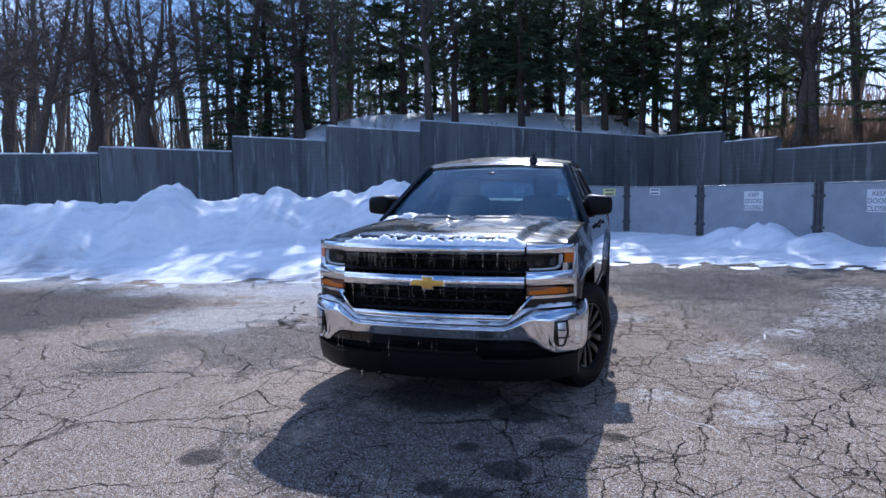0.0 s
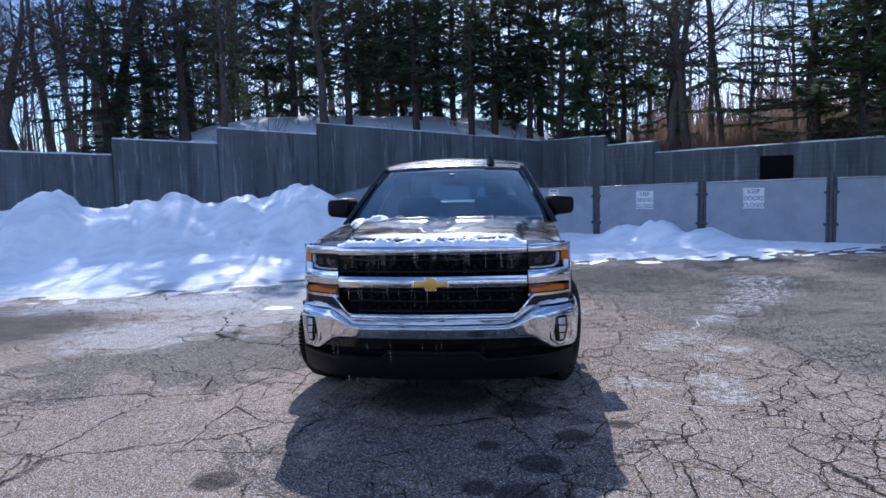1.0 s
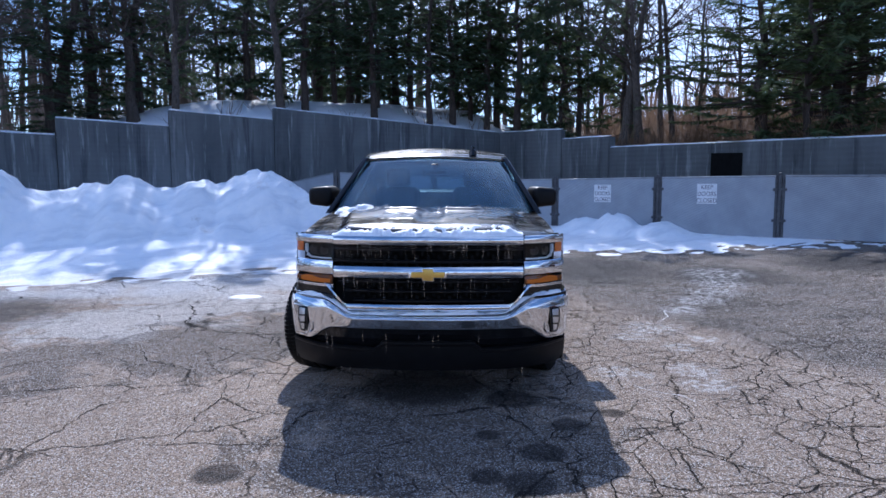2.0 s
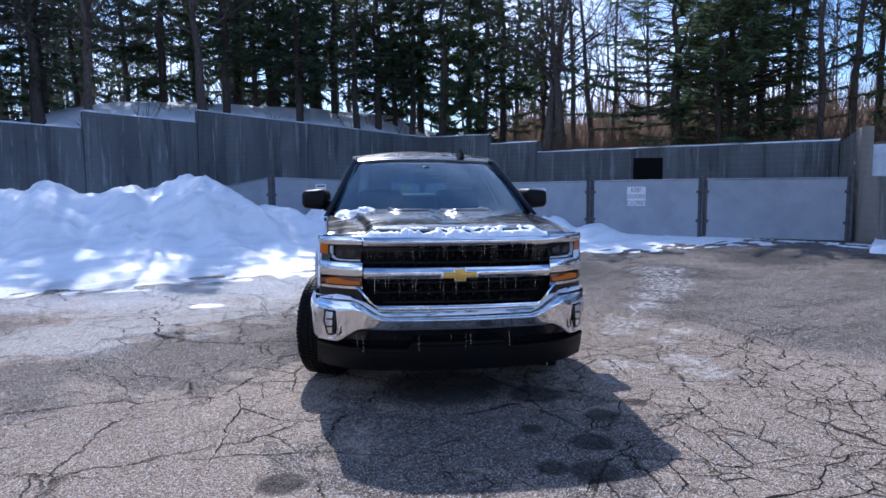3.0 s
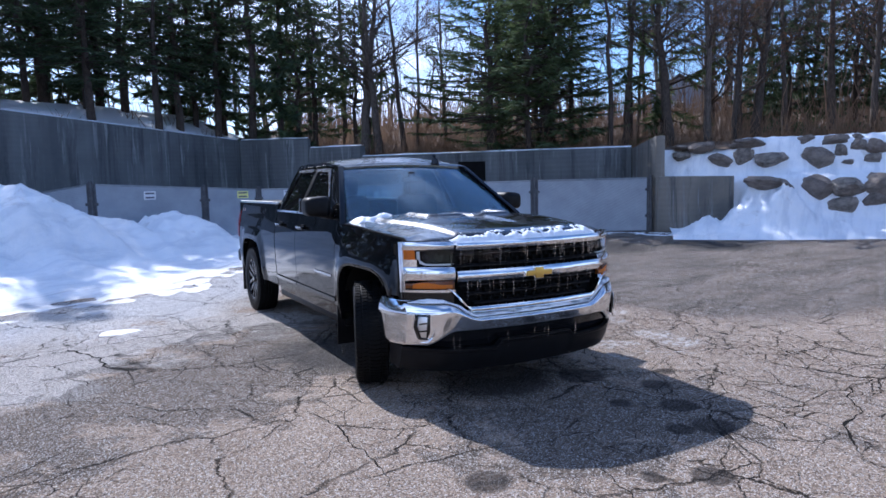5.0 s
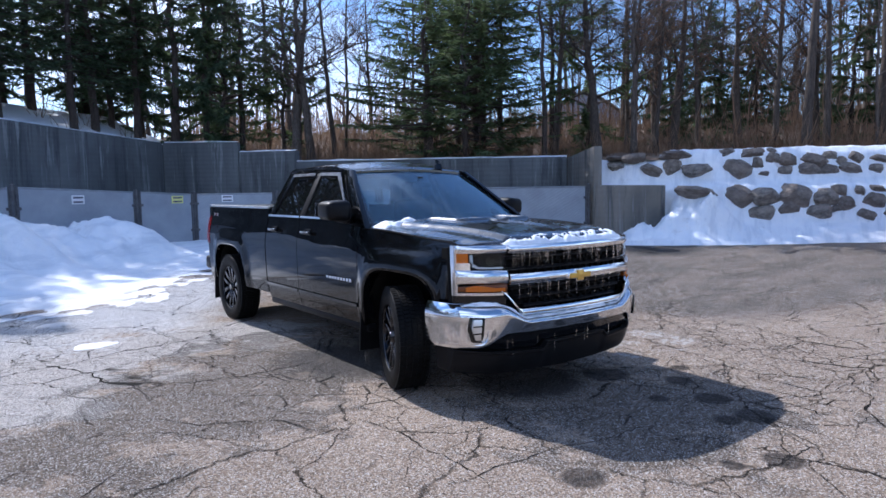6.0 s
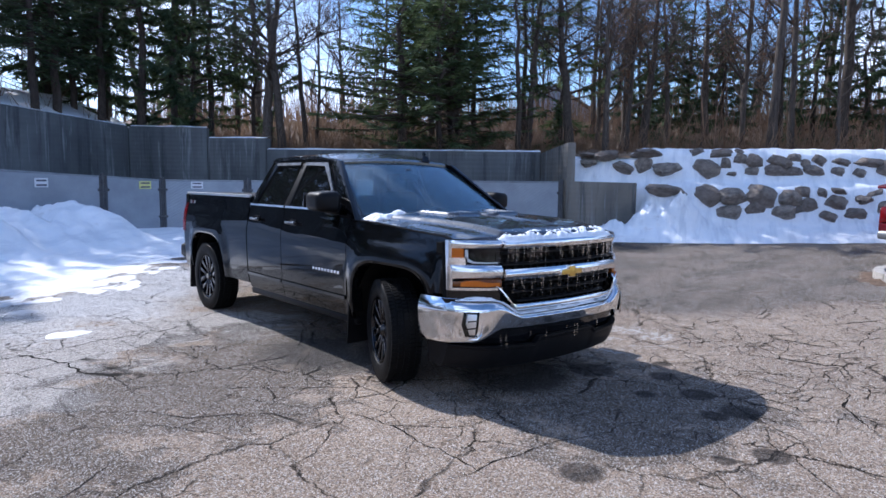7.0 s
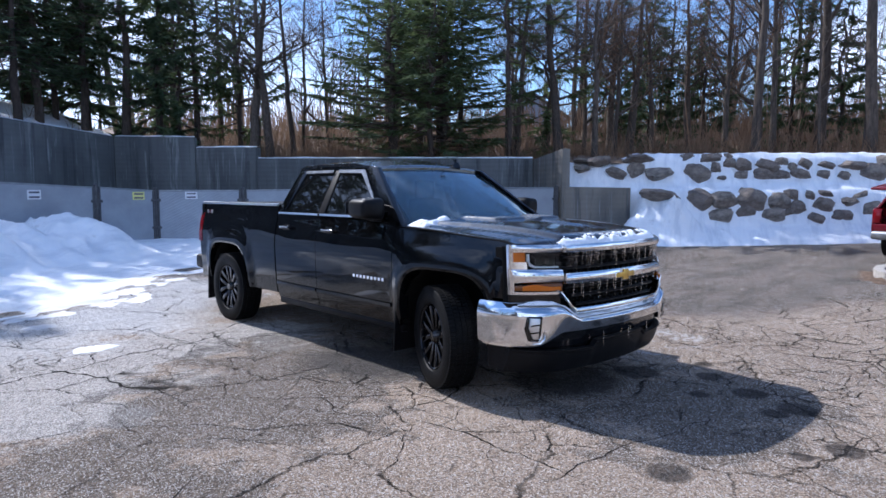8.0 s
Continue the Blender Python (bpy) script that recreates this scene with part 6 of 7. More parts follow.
def make_conifer(seed, h, r, bare, spread, droop, dense, needles, gap=0.30, root=0.12):
    """A conifer: straight stem, whorls of drooping boughs hung with needle sprays."""
    rng = random.Random(seed)
    trunk = bmesh.new()
    pts = [Vector((rng.uniform(-0.03, 0.03) * i, rng.uniform(-0.03, 0.03) * i, -0.4 + (h + 0.4) * i / 10)) for i in range(11)]
    rad = [r * (1 - 0.94 * i / 10) for i in range(11)]
    tube(trunk, pts, rad, 8, False)
    verts, faces = [], []
    z = bare * h
    while z < h * 0.985:
        k = (z - bare * h) / (h * (1 - bare))
        reach = spread * (1 - k) ** 0.8 * (0.55 + 0.45 * smooth(0, 0.2, k)) + 0.12
        for b in range(rng.choice((3, 4, 4, 5))):
            w = rng.uniform(0, 2 * math.pi)
            ln = reach * rng.uniform(0.55, 1.15)
            d = Vector((math.cos(w), math.sin(w), 0))
            s = Vector((-d.y, d.x, 0))
            c = pts[min(9, int(10 * z / h))].copy()
            c.z = z + rng.uniform(-0.3, 0.3)
            tilt = rng.uniform(-0.25, 0.5) - droop * (1 - k)
            bough = [c + d * (ln * q) + Vector((0, 0, ln * (tilt * q - droop * 0.5 * q * q + 0.18 * q ** 3))) for q in (0, 0.33, 0.66, 1.0)]
            tube(trunk, bough, [max(0.006, 0.022 * ln * (1 - 0.85 * q)) for q in (0, 0.33, 0.66, 1)], 3, False)
            for i in range(max(6, int(ln * dense * 1.15))):
                q = rng.uniform(root, 1.0) ** 0.8
                j = min(2, int(q * 3))
                p = bough[j].lerp(bough[j + 1], q * 3 - j)
                side = rng.choice((-1, 1))
                out = (s * side * rng.uniform(0.3, 1) + d * rng.uniform(0.2, 1) + Vector((0, 0, rng.uniform(-1.0, 0.35)))).normalized()
                size = rng.uniform(0.14, 0.42) * (0.7 + 0.3 * (1 - k))
                flat = out.cross(Vector((rng.uniform(-1, 1), rng.uniform(-1, 1), rng.uniform(-1, 1)))).normalized() * size * rng.uniform(0.07, 0.15)
                e = len(verts)
                verts += [p + flat, p - flat, p + out * size + Vector((0, 0, -0.05 * size))]
                faces.append((e, e + 1, e + 2))
        z += rng.uniform(0.6, 1.4) * gap
    me = bpy.data.meshes.new("crown")
    me.from_pydata(verts, [], faces)
    me.materials.append(needles)
    return mesh_of("trunk", trunk, PINEBARK, 60), me


def tree_of(name, meshes, label, group):
    tree = thing(name, (0, 0, -50), label, "tree", group)
    for part_name, me in zip(("trunk", "crown", "leaves"), meshes):
        ob = new(part_name, me)
        ob.parent = tree
    return tree


def make_leafy(seed, h, r, low, fork, n):
    """A broadleaf that still holds dry brown leaves."""
    trunk, crown = make_bare_tree(seed, h, r, low, fork)
    rng = random.Random(seed)
    tips = [v.co.copy() for v in crown.vertices]
    verts, faces = [], []
    for _ in range(n):
        p = rng.choice(tips) + Vector((rng.gauss(0, 0.1), rng.gauss(0, 0.1), rng.gauss(-0.06, 0.1)))
        a, b = Vector((rng.gauss(0, 1), rng.gauss(0, 1), rng.gauss(-0.5, 1))).normalized() * 0.07, Vector((rng.gauss(0, 1), rng.gauss(0, 1), rng.gauss(0, 1))).normalized() * 0.03
        e = len(verts)
        verts += [p, p + a * 0.5 + b, p + a, p + a * 0.5 - b]
        faces.append((e, e + 1, e + 2, e + 3))
    me = bpy.data.meshes.new("leaves")
    me.from_pydata(verts, [], faces)
    me.materials.append(DRYLEAF)
    return trunk, crown, me


BARE = [tree_of("bare_tree", make_bare_tree(11 + i, h, r, low, f), "leafless grey-brown broadleaf tree on the bank", "bare trees")
        for i, (h, r, low, f) in enumerate(((15, 0.13, 0.30, 2), (17, 0.17, 0.35, 2), (13, 0.09, 0.22, 2), (16, 0.11, 0.4, 2), (18, 0.22, 0.30, 2), (11, 0.07, 0.2, 2)))]
SPRUCE = [tree_of("spruce", make_conifer(31 + i, *v, NEEDLES), "dark green spruce with drooping boughs", "conifers")
          for i, v in enumerate(((13, 0.17, 0.05, 2.3, 0.35, 30), (9, 0.13, 0.02, 2.1, 0.30, 66), (15, 0.14, 0.20, 2.1, 0.4, 22), (13, 0.10, 0.12, 1.5, 0.55, 17), (14, 0.12, 0.22, 1.7, 0.5, 15)))]
PINES = [tree_of("pine", make_conifer(51 + i, *v, PINE, 0.38, 0.30), "green pine with sparse spreading boughs", "conifers")
         for i, v in enumerate(((13, 0.18, 0.05, 3.7, 0.10, 42), (14, 0.16, 0.38, 2.3, 0.15, 26), (7, 0.10, 0.03, 2.3, 0.12, 30), (16, 0.12, 0.56, 3.0, 0.10, 30)))]
BEECH = tree_of("beech", make_leafy(71, 11, 0.13, 0.2, 2, 3800), "small beech still holding dry russet leaves", "bare trees")
USED = set()


def rim_distance(x, y):
    return min(math.dist((x, y), p) for p in RIM_POINTS)


RIM_POINTS = hill_points()


def tallest(x, y):
    """Height above the lot that the trees reach, so that the sun clears them over the bare asphalt."""
    if x > 9:
        return 17.0 if y < 13 else max(10.0, 0.93 * (y - 7.0))
    return max(8.0, 0.93 * (y - (9.4 if x < -5.6 else 12.2 if x < 1.0 else 11.0)))


def plant(kind, x, y, scale=1.0, turn=0.0, lean=0.0):
    """Stands a tree of that kind on the bank."""
    z = hill(x, y, rim_distance(x, y)) - 0.05
    full = max(v.co.z for v in kind.children[0].data.vertices)
    up = min(scale, (tallest(x, y) - z) / full)
    at = pose(x, y, z, lean, 0, turn)
    if kind not in USED:
        USED.add(kind)
        kind.matrix_basis = at
        ob = kind
    else:
        ob = copy_thing(kind, at)
    ob.scale = (scale, scale, up)
    return ob


def in_wood(x, y):
    """Whether a place lies behind the walls."""
    inside = False
    ring = RIM_LINE + [(60, 60), (0, 95), (-80, 60)]
    for (ax, ay), (bx, by) in zip(ring, ring[1:] + ring[:1]):
        if (ay > y) != (by > y) and x < (bx - ax) * (y - ay) / (by - ay) + ax:
            inside = not inside
    return inside


def build_wood():
    rng = random.Random(7)
    placed = []

    def free(x, y, gap):
        return all((x - a) ** 2 + (y - b) ** 2 > gap * gap for a, b in placed)

    def scatter(kinds, n, x0, x1, y0, y1, gap, s0, s1, near=0.8):
        made = 0
        for _ in range(n * 30):
            x, y = rng.uniform(x0, x1), rng.uniform(y0, y1)
            if made < n and in_wood(x, y) and rim_distance(x, y) > near and free(x, y, gap):
                placed.append((x, y))
                plant(rng.choice(kinds), x, y, rng.uniform(s0, s1), rng.uniform(0, 360), rng.uniform(-2, 2))
                made += 1
    # trees that stand out: kind, place, size, turn
    for kind, x, y, s, turn in ((BARE[4], -16.7, 17.3, 1.0, 0), (BARE[4], -14.4, 16.4, 1.0, 130), (BARE[1], -14.9, 17.4, 1.1, 40), (BARE[4], -15.3, 18.7, 1.0, 250), (BARE[1], -15.8, 20.7, 1.0, 90), (BARE[4], -17.6, 15.6, 0.9, 70), (BARE[1], -19.2, 14.9, 1.1, 10),
                                (SPRUCE[0], -12.3, 18.4, 1.0, 20), (SPRUCE[0], -12.1, 20.2, 1.05, 200), (SPRUCE[0], -11.2, 21.4, 1.1, 50), (SPRUCE[0], -4.9, 25.7, 1.0, 310), (SPRUCE[2], -2.5, 25.3, 1.0, 210), (BARE[1], -10.7, 19.9, 1.0, 0), (BARE[0], -9.1, 19.2, 1.0, 300),
                                (SPRUCE[1], -8.2, 23.4, 1.2, 0), (BARE[1], -6.4, 20.9, 0.9, 15), (SPRUCE[2], -6.0, 22.6, 1.0, 70), (SPRUCE[4], -5.3, 24.6, 1.0, 120), (SPRUCE[3], -3.7, 24.5, 1.0, 0),
                                (SPRUCE[2], -3.6, 22.6, 1.0, 160), (SPRUCE[4], -1.7, 23.0, 1.05, 40), (SPRUCE[3], -0.2, 25.6, 1.1, 250), (SPRUCE[2], 0.4, 24.6, 0.95, 300), (PINES[1], 1.45, 24.0, 1.0, 20), (PINES[2], 3.0, 23.6, 1.0, 70), (SPRUCE[1], 2.4, 23.6, 1.0, 15), (SPRUCE[1], 0.9, 26.2, 1.2, 30), (SPRUCE[1], -0.7, 27.0, 1.1, 100),
                                (SPRUCE[4], 3.7, 23.8, 1.0, 160), (BARE[4], 4.75, 21.9, 0.9, 80), (BARE[1], 5.25, 21.6, 0.95, 35), (PINES[2], 5.3, 23.8, 1.0, 95), (SPRUCE[0], -3.2, 26.8, 1.0, 15), (SPRUCE[2], -0.9, 24.4, 1.0, 95), (SPRUCE[0], -6.3, 26.6, 1.0, 230), (BARE[3], 6.7, 22.4, 1.0, 50), (BARE[5], 8.2, 24.4, 1.1, 110),
                                (PINES[0], 7.35, 17.6, 1.0, 210), (PINES[0], 9.0, 17.0, 0.9, 60), (PINES[2], 8.1, 16.6, 1.1, 140), (PINES[1], 9.7, 17.9, 1.0, 160), (PINES[1], 10.8, 18.9, 1.0, 70), (SPRUCE[2], 10.2, 19.6, 1.0, 0), (SPRUCE[4], 12.0, 19.2, 1.0, 35), (BARE[3], 11.9, 16.4, 1.1, 95), (PINES[3], 9.8, 14.9, 0.8, 30), (PINES[1], 10.4, 21.6, 1.0, 130), (SPRUCE[4], 11.6, 20.8, 1.0, 15),
                                (BARE[1], 12.0, 14.7, 1.0, 10), (BEECH, 15.0, 15.7, 0.8, 50), (BARE[1], 16.4, 15.6, 1.0, 110), (BARE[1], 15.1, 13.9, 1.0, 210), (BARE[3], 16.3, 13.7, 1.0, 260), (BARE[1], 18.7, 13.6, 1.0, 70), (BARE[0], 16.2, 10.0, 1.15, 160),
                                (SPRUCE[1], 22.6, 11.2, 0.85, 0), (SPRUCE[1], 23.1, 9.6, 0.85, 90), (BARE[1], 18.0, 7.3, 1.15, 20), (BEECH, 13.6, 13.6, 0.7, 120), (PINES[2], 13.4, 16.2, 1.0, 40), (SPRUCE[1], 19.4, 15.6, 0.9, 60), (SPRUCE[1], 20.6, 13.9, 0.8, 200)):
        placed.append((x, y))
        plant(kind, x, y, s, turn)
    scatter(PINES[3:], 1, 9.3, 13, 14, 22, 2.6, 0.85, 1.05, 3.0)
    scatter(PINES[3:], 2, -15, 0, 21, 29, 2.0, 0.8, 1.0, 3.5)
    scatter(SPRUCE[2:4], 6, -17, -3, 22, 36, 2.2, 0.85, 1.1, 2.5)
    scatter(SPRUCE[3:], 7, -13, 9, 23, 34, 1.3, 0.8, 1.1, 1.5)
    scatter(SPRUCE[1:2], 2, -13, -2, 24, 34, 1.8, 0.8, 1.1, 4.0)
    scatter(PINES[1:2] + SPRUCE[2:], 3, -5, 8, 24, 36, 2.0, 0.8, 1.05, 2.0)
    scatter(PINES[:3], 4, 9, 18, 18, 32, 2.4, 0.7, 1.0, 2.5)
    scatter(SPRUCE[1:2] + PINES[2:3], 7, 20, 38, 4, 26, 2.6, 0.7, 1.0, 8)
    scatter(BARE, 26, -30, -13, 14, 30, 0.8, 0.8, 1.1, 0.8)
    scatter(BARE, 24, -34, -12, 9, 40, 1.1, 0.8, 1.1, 1.0)
    scatter(BARE, 14, -10, 10, 25, 48, 1.2, 0.8, 1.0, 2.0)
    scatter(BARE + BARE + [BEECH], 42, 10, 44, -8, 40, 1.3, 0.75, 1.05, 2.2)
    scatter([BARE[0], BARE[2], BARE[3], BARE[5], BARE[2], BEECH], 22, 15, 34, -4, 12, 0.9, 0.75, 1.05, 1.2)
    scatter(BARE[:4], 14, -60, -24, -10, 30, 2.2, 0.8, 1.0, 1.0)


def twig_bush(verts, faces, x, y, z, h, rng, stems, width):
    """Thin upright stems from one root, each a slender four-sided blade pair."""
    for _ in range(stems):
        a = Vector((x + rng.gauss(0, width * 0.3), y + rng.gauss(0, width * 0.3), z - 0.1))
        b = a + Vector((rng.gauss(0, width), rng.gauss(0, width), h * rng.uniform(0.5, 1.1)))
        m = a.lerp(b, 0.55) + Vector((rng.gauss(0, 0.08), rng.gauss(0, 0.08), 0)) * h
        w = 0.006 + 0.006 * h * rng.random()
        for s in (Vector((w, 0, 0)), Vector((0, w, 0))):
            e = len(verts)
            verts += [a - s, a + s, m + s * 0.8, m - s * 0.8, b]
            faces += [(e, e + 1, e + 2, e + 3), (e + 3, e + 2, e + 4)]


def build_thicket():
    """Dry undergrowth behind the low wall and the boulder bank, and the far wood all round."""
    rng = random.Random(23)
    verts, faces = [], []
    for a, b, n, deep, h0, h1 in (((-14, 16.2), (0.7, 23.6), 46, 9, 0.4, 1.1), ((1.0, 23.6), (9.3, 13.8), 380, 12, 0.3, 1.4), ((9.3, 13.4), (27, -4.0), 900, 16, 0.3, 1.5), ((3.0, 24.0), (28, -1.0), 300, 24, 0.9, 4.2)):
        d = (Vector(b) - Vector(a)).normalized()
        for _ in range(n):
            k, off = rng.random(), 0.5 + deep * rng.random() ** 1.6
            x, y = a[0] + (b[0] - a[0]) * k - d.y * off, a[1] + (b[1] - a[1]) * k + d.x * off
            h = h0 + (h1 - h0) * rng.random() ** 1.7
            twig_bush(verts, faces, x, y, hill(x, y, off), h, rng, 9, 0.22 + 0.16 * h)
    me = bpy.data.meshes.new("undergrowth")
    me.from_pydata(verts, [], faces)
    me.materials.append(BRUSH)
    tagged(new("undergrowth", me), "dry brown brush and saplings behind the walls", "undergrowth", kind="stuff")
    # far wood: slim stems with bare side shoots
    stems = bmesh.new()
    for i in range(1220):
        w = rng.uniform(-70, 165) if i < 420 else rng.uniform(-75, -8) if i < 860 else rng.uniform(-195, -75)
        r = rng.uniform(38, 75) if i < 860 else rng.uniform(26, 60)
        x, y = -2 + r * math.sin(radians(w)), 4 + r * math.cos(radians(w))
        z = 1.0 if w < 15 and w > -70 else 2.2 + 3.0 * smooth(30, 62, r)
        h, t = rng.uniform(8, 15), rng.uniform(0.05, 0.16)
        p = [Vector((x + rng.gauss(0, 0.12) * i, y + rng.gauss(0, 0.12) * i, z - 1 + h * i / 4)) for i in range(5)]
        tube(stems, p, [t, t * 0.85, t * 0.65, t * 0.4, t * 0.1], 4, False)
        for _ in range(8):
            i = rng.choice((1, 2, 2, 3, 3))
            q = p[i].lerp(p[i + 1], rng.random()) if i < 4 else p[4]
            v = Vector((rng.gauss(0, 1), rng.gauss(0, 1), rng.uniform(0.3, 1.4))).normalized() * rng.uniform(1.0, 3.2)
            tube(stems, [q, q + v * 0.5 + Vector((0, 0, 0.15)), q + v], [t * 0.3, t * 0.2, 0.01], 3, False)
    solid("far_wood", stems, BARK, "distant leafless wood round the lot", "wood", kind="stuff", shade=60)
    verts, faces = [], []
    for i in range(3400):
        w = rng.uniform(15, 110) if rng.random() < 0.8 else rng.uniform(-70, 15)
        r = rng.uniform(30, 62)
        x, y = -2 + r * math.sin(radians(w)), 4 + r * math.cos(radians(w))
        twig_bush(verts, faces, x, y, 1.8 + 3.0 * smooth(30, 62, r) if w > 15 else 0.0, rng.uniform(2.0, 6.5), rng, 7, 0.9)
    me = bpy.data.meshes.new("far_thicket")
    me.from_pydata(verts, [], faces)
    me.materials.append(BRUSH)
    tagged(new("far_thicket", me), "distant brown thicket between the trees", "undergrowth", kind="stuff")


build_wood()
build_thicket()


# ---- planted island and parked car at the lot's far side ----
def build_island():
    """A kerbed bed: pale concrete kerb stones round brown mulch, leaf litter along its foot."""
    c, u, v = Vector((7.35, 2.45, 0)), Vector((0.24, -0.97, 0)), Vector((0.97, 0.24, 0))
    island = thing("planting_island", (0, 0, 0), "kerbed planting bed with brown mulch", "kerb")

    def oval(k, q):
        w = 2 * math.pi * k / 28
        a, b = math.cos(w), math.sin(w)
        p = c + u * (1.95 * q * math.copysign(abs(a) ** 0.8, a)) + v * (1.1 * q * math.copysign(abs(b) ** 0.8, b))
        return Vector((p.x, p.y, lot(p.x, p.y)))
    ring = [oval(k, 1.0) for k in range(28)]
    for a, b in zip(ring, ring[1:] + ring[:1]):
        d = (b - a).normalized()
        n = Vector((-d.y, d.x, 0)) * (0.15 if (c - a).dot(Vector((-d.y, d.x, 0))) > 0 else -0.15)
        bm = bmesh.new()
        slab(bm, [a + d * 0.004 - Vector((0, 0, 0.1)), b - d * 0.004 - Vector((0, 0, 0.1)), b - d * 0.004 + Vector((0, 0, 0.15)), a + d * 0.004 + Vector((0, 0, 0.15))], n, 0.012)
        part("kerb_stone", bm, KERB, island)
    for name, qs, z0, label in (("mulch_bed", (0.02, 0.35, 0.7, 0.95), 0.11, "brown mulch"), ("leaf_litter", (1.001, 1.04, 1.08, 1.12, 1.16), 0.02, "dead leaves along the kerb")):
        bm = bmesh.new()

        def at(k, q):
            p = oval(k, q)
            return p + Vector((0, 0, z0 * (1 if q < 1 else smooth(1.15, 1.0, q) * 2.0 - 0.35) + 0.035 * noise.noise(p * 6) + 0.02 * noise.noise(p * 15)))
        sheet(bm, at, span(0, 28, 112), qs)
        part(name, bm, MULCH, island, label)


def build_suv():
    """Red sport utility car with its rear hatch raised; x forward, y to its left."""
    car = thing("parked_car", pose(9.25, 4.12, lot(9.25, 4.12), 0, 0, -7), "red sport utility car with its tailgate open", "car")
    bm = bmesh.new()
    prof = [(0.05, 0.42), (0.0, 0.62), (0.03, 0.98), (0.10, 1.02), (3.3, 1.04), (4.35, 0.92), (4.5, 0.6), (4.45, 0.32), (3.95, 0.30), (3.85, 0.55), (3.6, 0.72), (3.3, 0.72), (3.05, 0.55), (2.95, 0.30), (1.35, 0.30), (1.25, 0.55), (1.0, 0.72), (0.7, 0.72), (0.45, 0.55), (0.35, 0.36)]
    for s in (-1, 1):
        slab(bm, [(x, s * 0.90, z) for x, z in prof], (0, -s * 0.06, 0), 0.012)
    part("body_side", bm, RED, car)
    bm = bmesh.new()
    sheet(bm, lambda y, k: Vector((3.25 + 1.2 * k, y, 1.05 - 0.13 * k * k + 0.02 * (1 - (y / 0.85) ** 2))), span(-0.85, 0.85, 8), span(0, 1, 6), (0, 0, -0.03))
    part("bonnet", bm, RED, car)
    bm = bmesh.new()
    sheet(bm, lambda y, z: Vector((4.42 - 0.05 * (y / 0.85) ** 2, y, z)), span(-0.85, 0.85, 8), span(0.32, 0.93, 4), (-0.04, 0, 0))
    part("front_face", bm, RED, car)
    bm = bmesh.new()
    sheet(bm, lambda y, k: Vector((0.62 + 1.83 * k, y, 1.50 + 0.12 * smooth(0, 0.5, k) + 0.04 * math.sin(math.pi * k) + 0.03 * (1 - (y / 0.68) ** 2))), span(-0.68, 0.68, 8), span(0, 1, 8), (0, 0, -0.04))
    part("roof", bm, RED, car)
    for s in (-1, 1):
        for pts in ([(0.12, 1.0), (0.34, 1.0), (0.86, 1.50), (0.62, 1.50)], [(1.15, 1.0), (1.27, 1.0), (1.25, 1.64), (1.15, 1.64)], [(2.15, 1.0), (2.27, 1.0), (2.2, 1.64), (2.1, 1.64)], [(3.15, 1.03), (3.35, 1.03), (2.5, 1.63), (2.35, 1.63)]):
            bm = bmesh.new()
            slab(bm, [(x, s * (0.88 - 0.33 * (z - 1.0)), z) for x, z in pts], (0, -s * 0.05, 0), 0.006)
            part("pillar", bm, RED, car)
        for pts in ([(0.34, 1.0), (1.15, 1.0), (1.15, 1.56), (0.90, 1.52)], [(1.27, 1.0), (2.15, 1.0), (2.1, 1.63), (1.25, 1.63)], [(2.27, 1.0), (3.15, 1.03), (2.35, 1.63), (2.2, 1.63)]):
            bm = bmesh.new()
            slab(bm, [(x, s * (0.865 - 0.33 * (z - 1.0)), z) for x, z in pts], (0, -s * 0.006, 0))
            part("side_window", bm, TINT, car)
        bm = bmesh.new()
        slab(bm, [(-0.015, s * 0.89, 0.72), (0.16, s * 0.905, 0.74), (0.16, s * 0.90, 1.0), (0.02, s * 0.87, 1.0)], (0, -s * 0.14, 0), 0.01)
        part("tail_lamp", bm, REDLENS, car)
    bm = bmesh.new()
    sheet(bm, lambda y, k: Vector((3.3 - 0.95 * k, y * (1 - 0.2 * k), 1.05 + 0.58 * k)), span(-0.84, 0.84, 6), span(0, 1, 4), (-0.01, 0, -0.01))
    part("windscreen", bm, TINT, car)
    bm = bmesh.new()
    box(bm, (-0.10, -0.88, 0.40), (0.10, 0.88, 0.56), 0.05, 3)
    part("rear_bumper", bm, STEEL, car, "pale rear bumper")
    bm = bmesh.new()
    box(bm, (-0.03, -0.86, 0.54), (0.06, 0.86, 0.70), 0.02)
    part("rear_panel", bm, RED, car)
    bm = bmesh.new()
    box(bm, (0.08, -0.82, 0.60), (2.0, 0.82, 0.68), 0.02)
    box(bm, (1.1, -0.8, 0.66), (1.25, 0.8, 1.3), 0.05)
    part("load_bay", bm, DARK, car)
    bm = bmesh.new()
    box(bm, (0.4, -0.80, 0.28), (4.2, 0.80, 0.42), 0.02)
    part("underbody", bm, DARK, car)
    bm = bmesh.new()
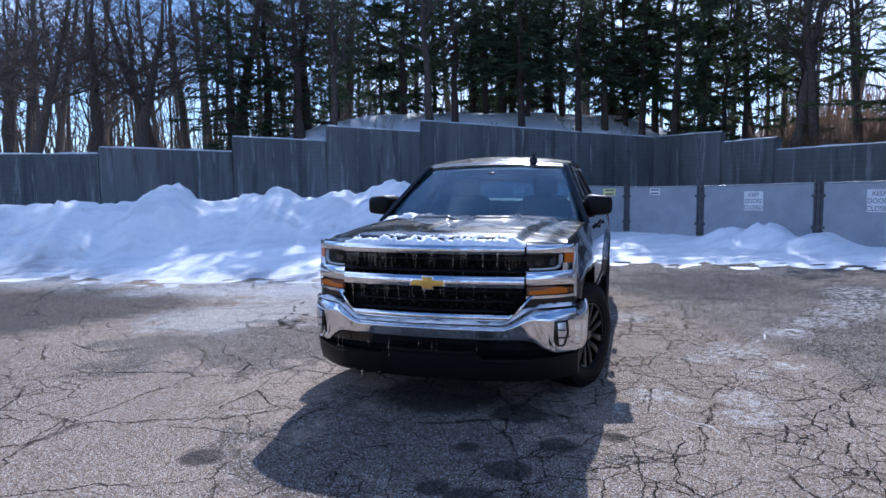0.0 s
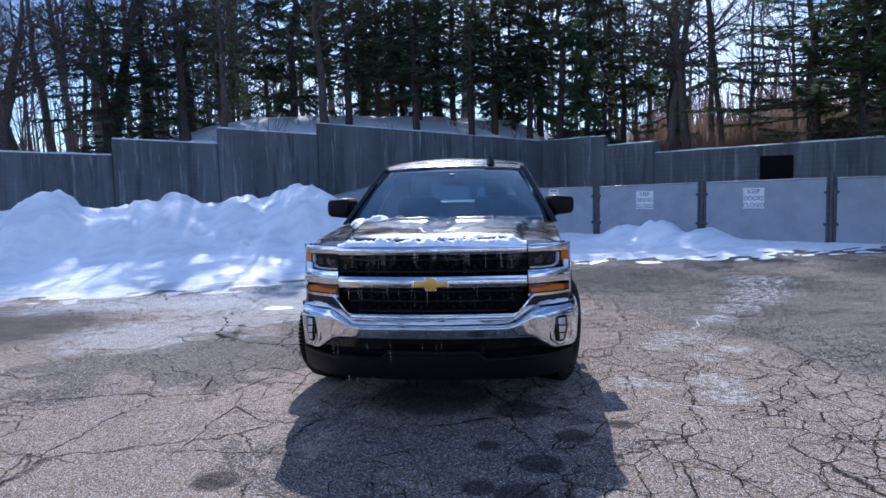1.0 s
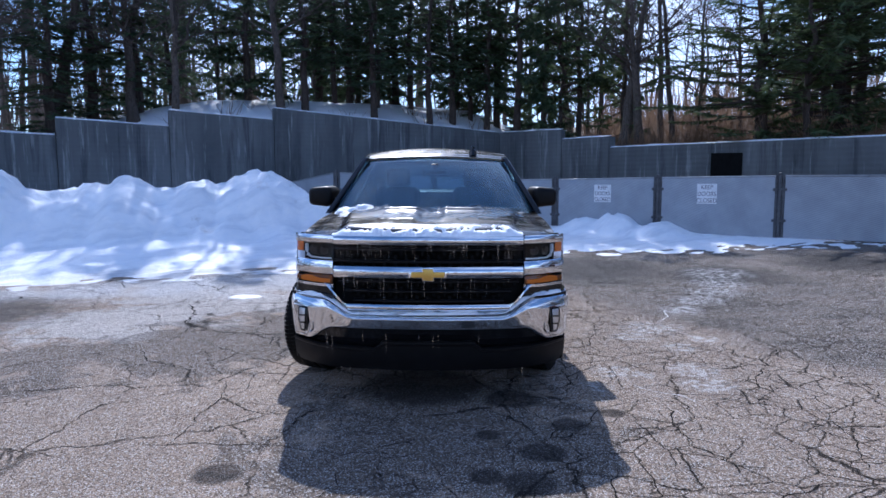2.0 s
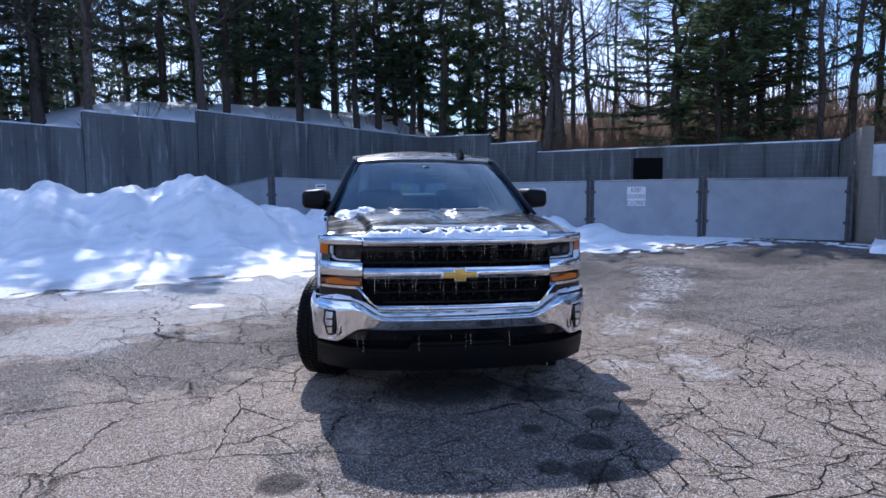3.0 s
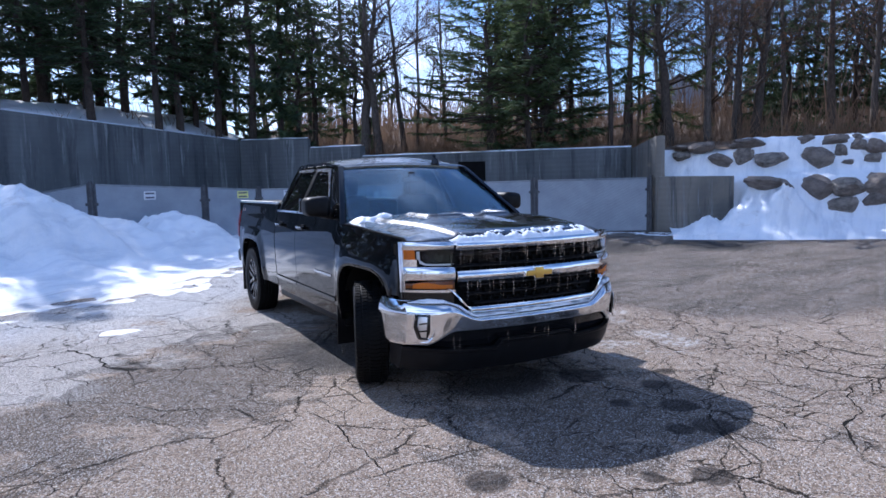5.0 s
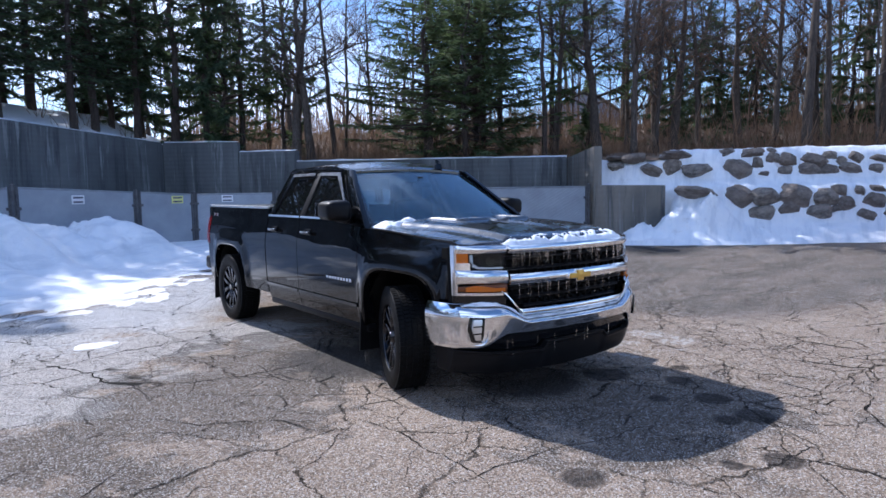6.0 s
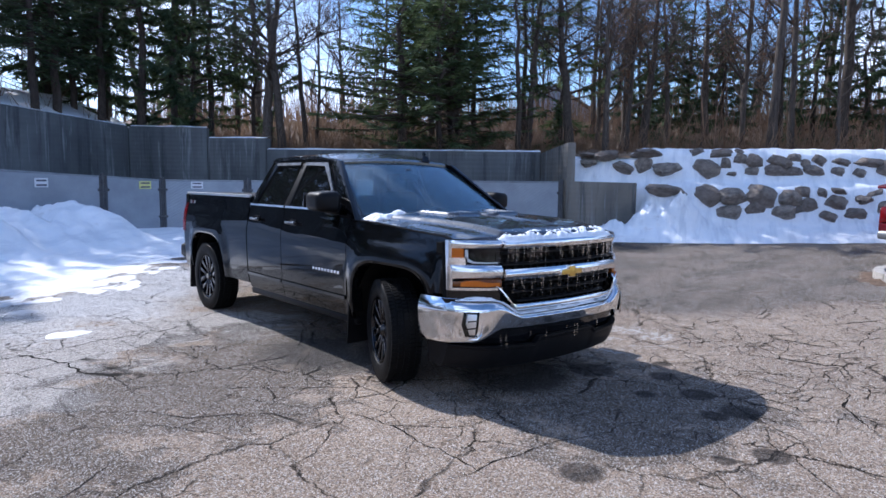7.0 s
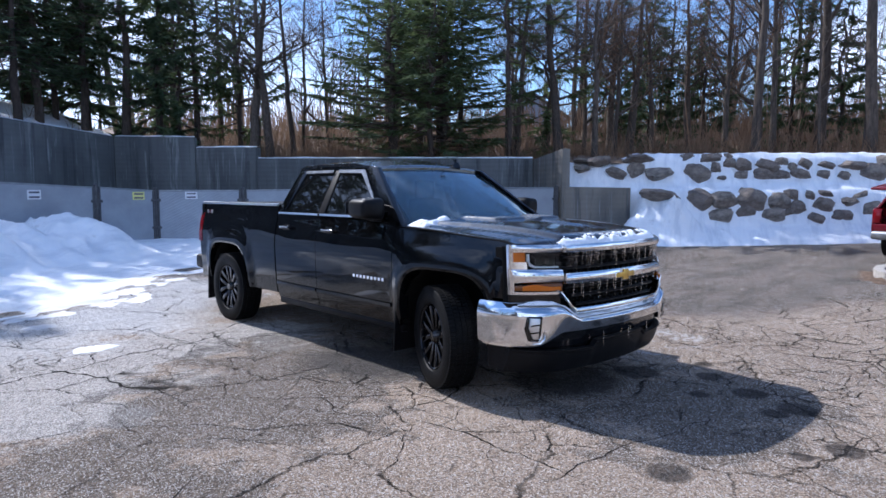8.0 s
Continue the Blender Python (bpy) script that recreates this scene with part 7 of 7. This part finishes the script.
    slab(bm, [(0.60, -0.70, 1.50), (0.60, 0.70, 1.50), (-0.50, 0.76, 1.36), (-0.50, -0.76, 1.36)], (0.01, 0, 0.06), 0.02)
    hatch = part("tailgate", bm, RED, car, "red tailgate, raised")
    bm = bmesh.new()
    slab(bm, [(0.48, -0.60, 1.482), (0.48, 0.60, 1.482), (-0.40, 0.66, 1.37), (-0.40, -0.66, 1.37)], (0, 0, -0.012))
    part("rear_window", bm, TINT, hatch)
    for x, y in ((0.85, -0.80), (0.85, 0.80), (3.45, -0.80), (3.45, 0.80)):
        bm = bmesh.new()
        s = math.copysign(1, y)
        tube(bm, [(x, y - s * 0.11, 0.34), (x, y - s * 0.10, 0.34), (x, y + s * 0.10, 0.34), (x, y + s * 0.115, 0.34)], [0.30, 0.34, 0.34, 0.30], 32)
        tyre = part("wheel", bm, RUBBER, car)
        bm = bmesh.new()
        tube(bm, [(x, y + s * 0.09, 0.34), (x, y + s * 0.122, 0.34)], [0.22, 0.20], 24)
        part("rim", bm, STEEL, tyre)


# ---- house far behind the trees ----
def build_house():
    at = pose(45.0, 44.0, 3.6, 0, 0, -40)
    house = thing("house", at, "blue-grey sided house half hidden behind the wood", "house")
    bm = bmesh.new()
    slab(bm, [(-3.4, -4, 0), (3.4, -4, 0), (3.4, -4, 4.6), (0, -4, 6.8), (-3.4, -4, 4.6)], (0, 8, 0), 0.02)
    part("wall", bm, SIDING, house)
    for s in (-1, 1):
        bm = bmesh.new()
        slab(bm, [(0, -4.3, 6.95), (s * 3.8, -4.3, 4.5), (s * 3.8, 4.3, 4.5), (0, 4.3, 6.95)], (0, 0, 0.16), 0.02)
        part("roof", bm, ROOFING, house)
    for x, z in ((-2.3, 1.0), (1.2, 1.0), (-0.5, 3.4)):
        bm = bmesh.new()
        box(bm, (x, -4.06, z), (x + 1.0, -3.98, z + 1.3), 0.01)
        w = part("window", bm, SIGN, house, "white window frame")
        for i in (0, 1):
            bm = bmesh.new()
            box(bm, (x + 0.12, -4.075, z + 0.12 + 0.56 * i), (x + 0.88, -4.05, z + 0.6 + 0.56 * i))
            part("pane", bm, TINT, w)


build_island()
build_suv()
build_house()
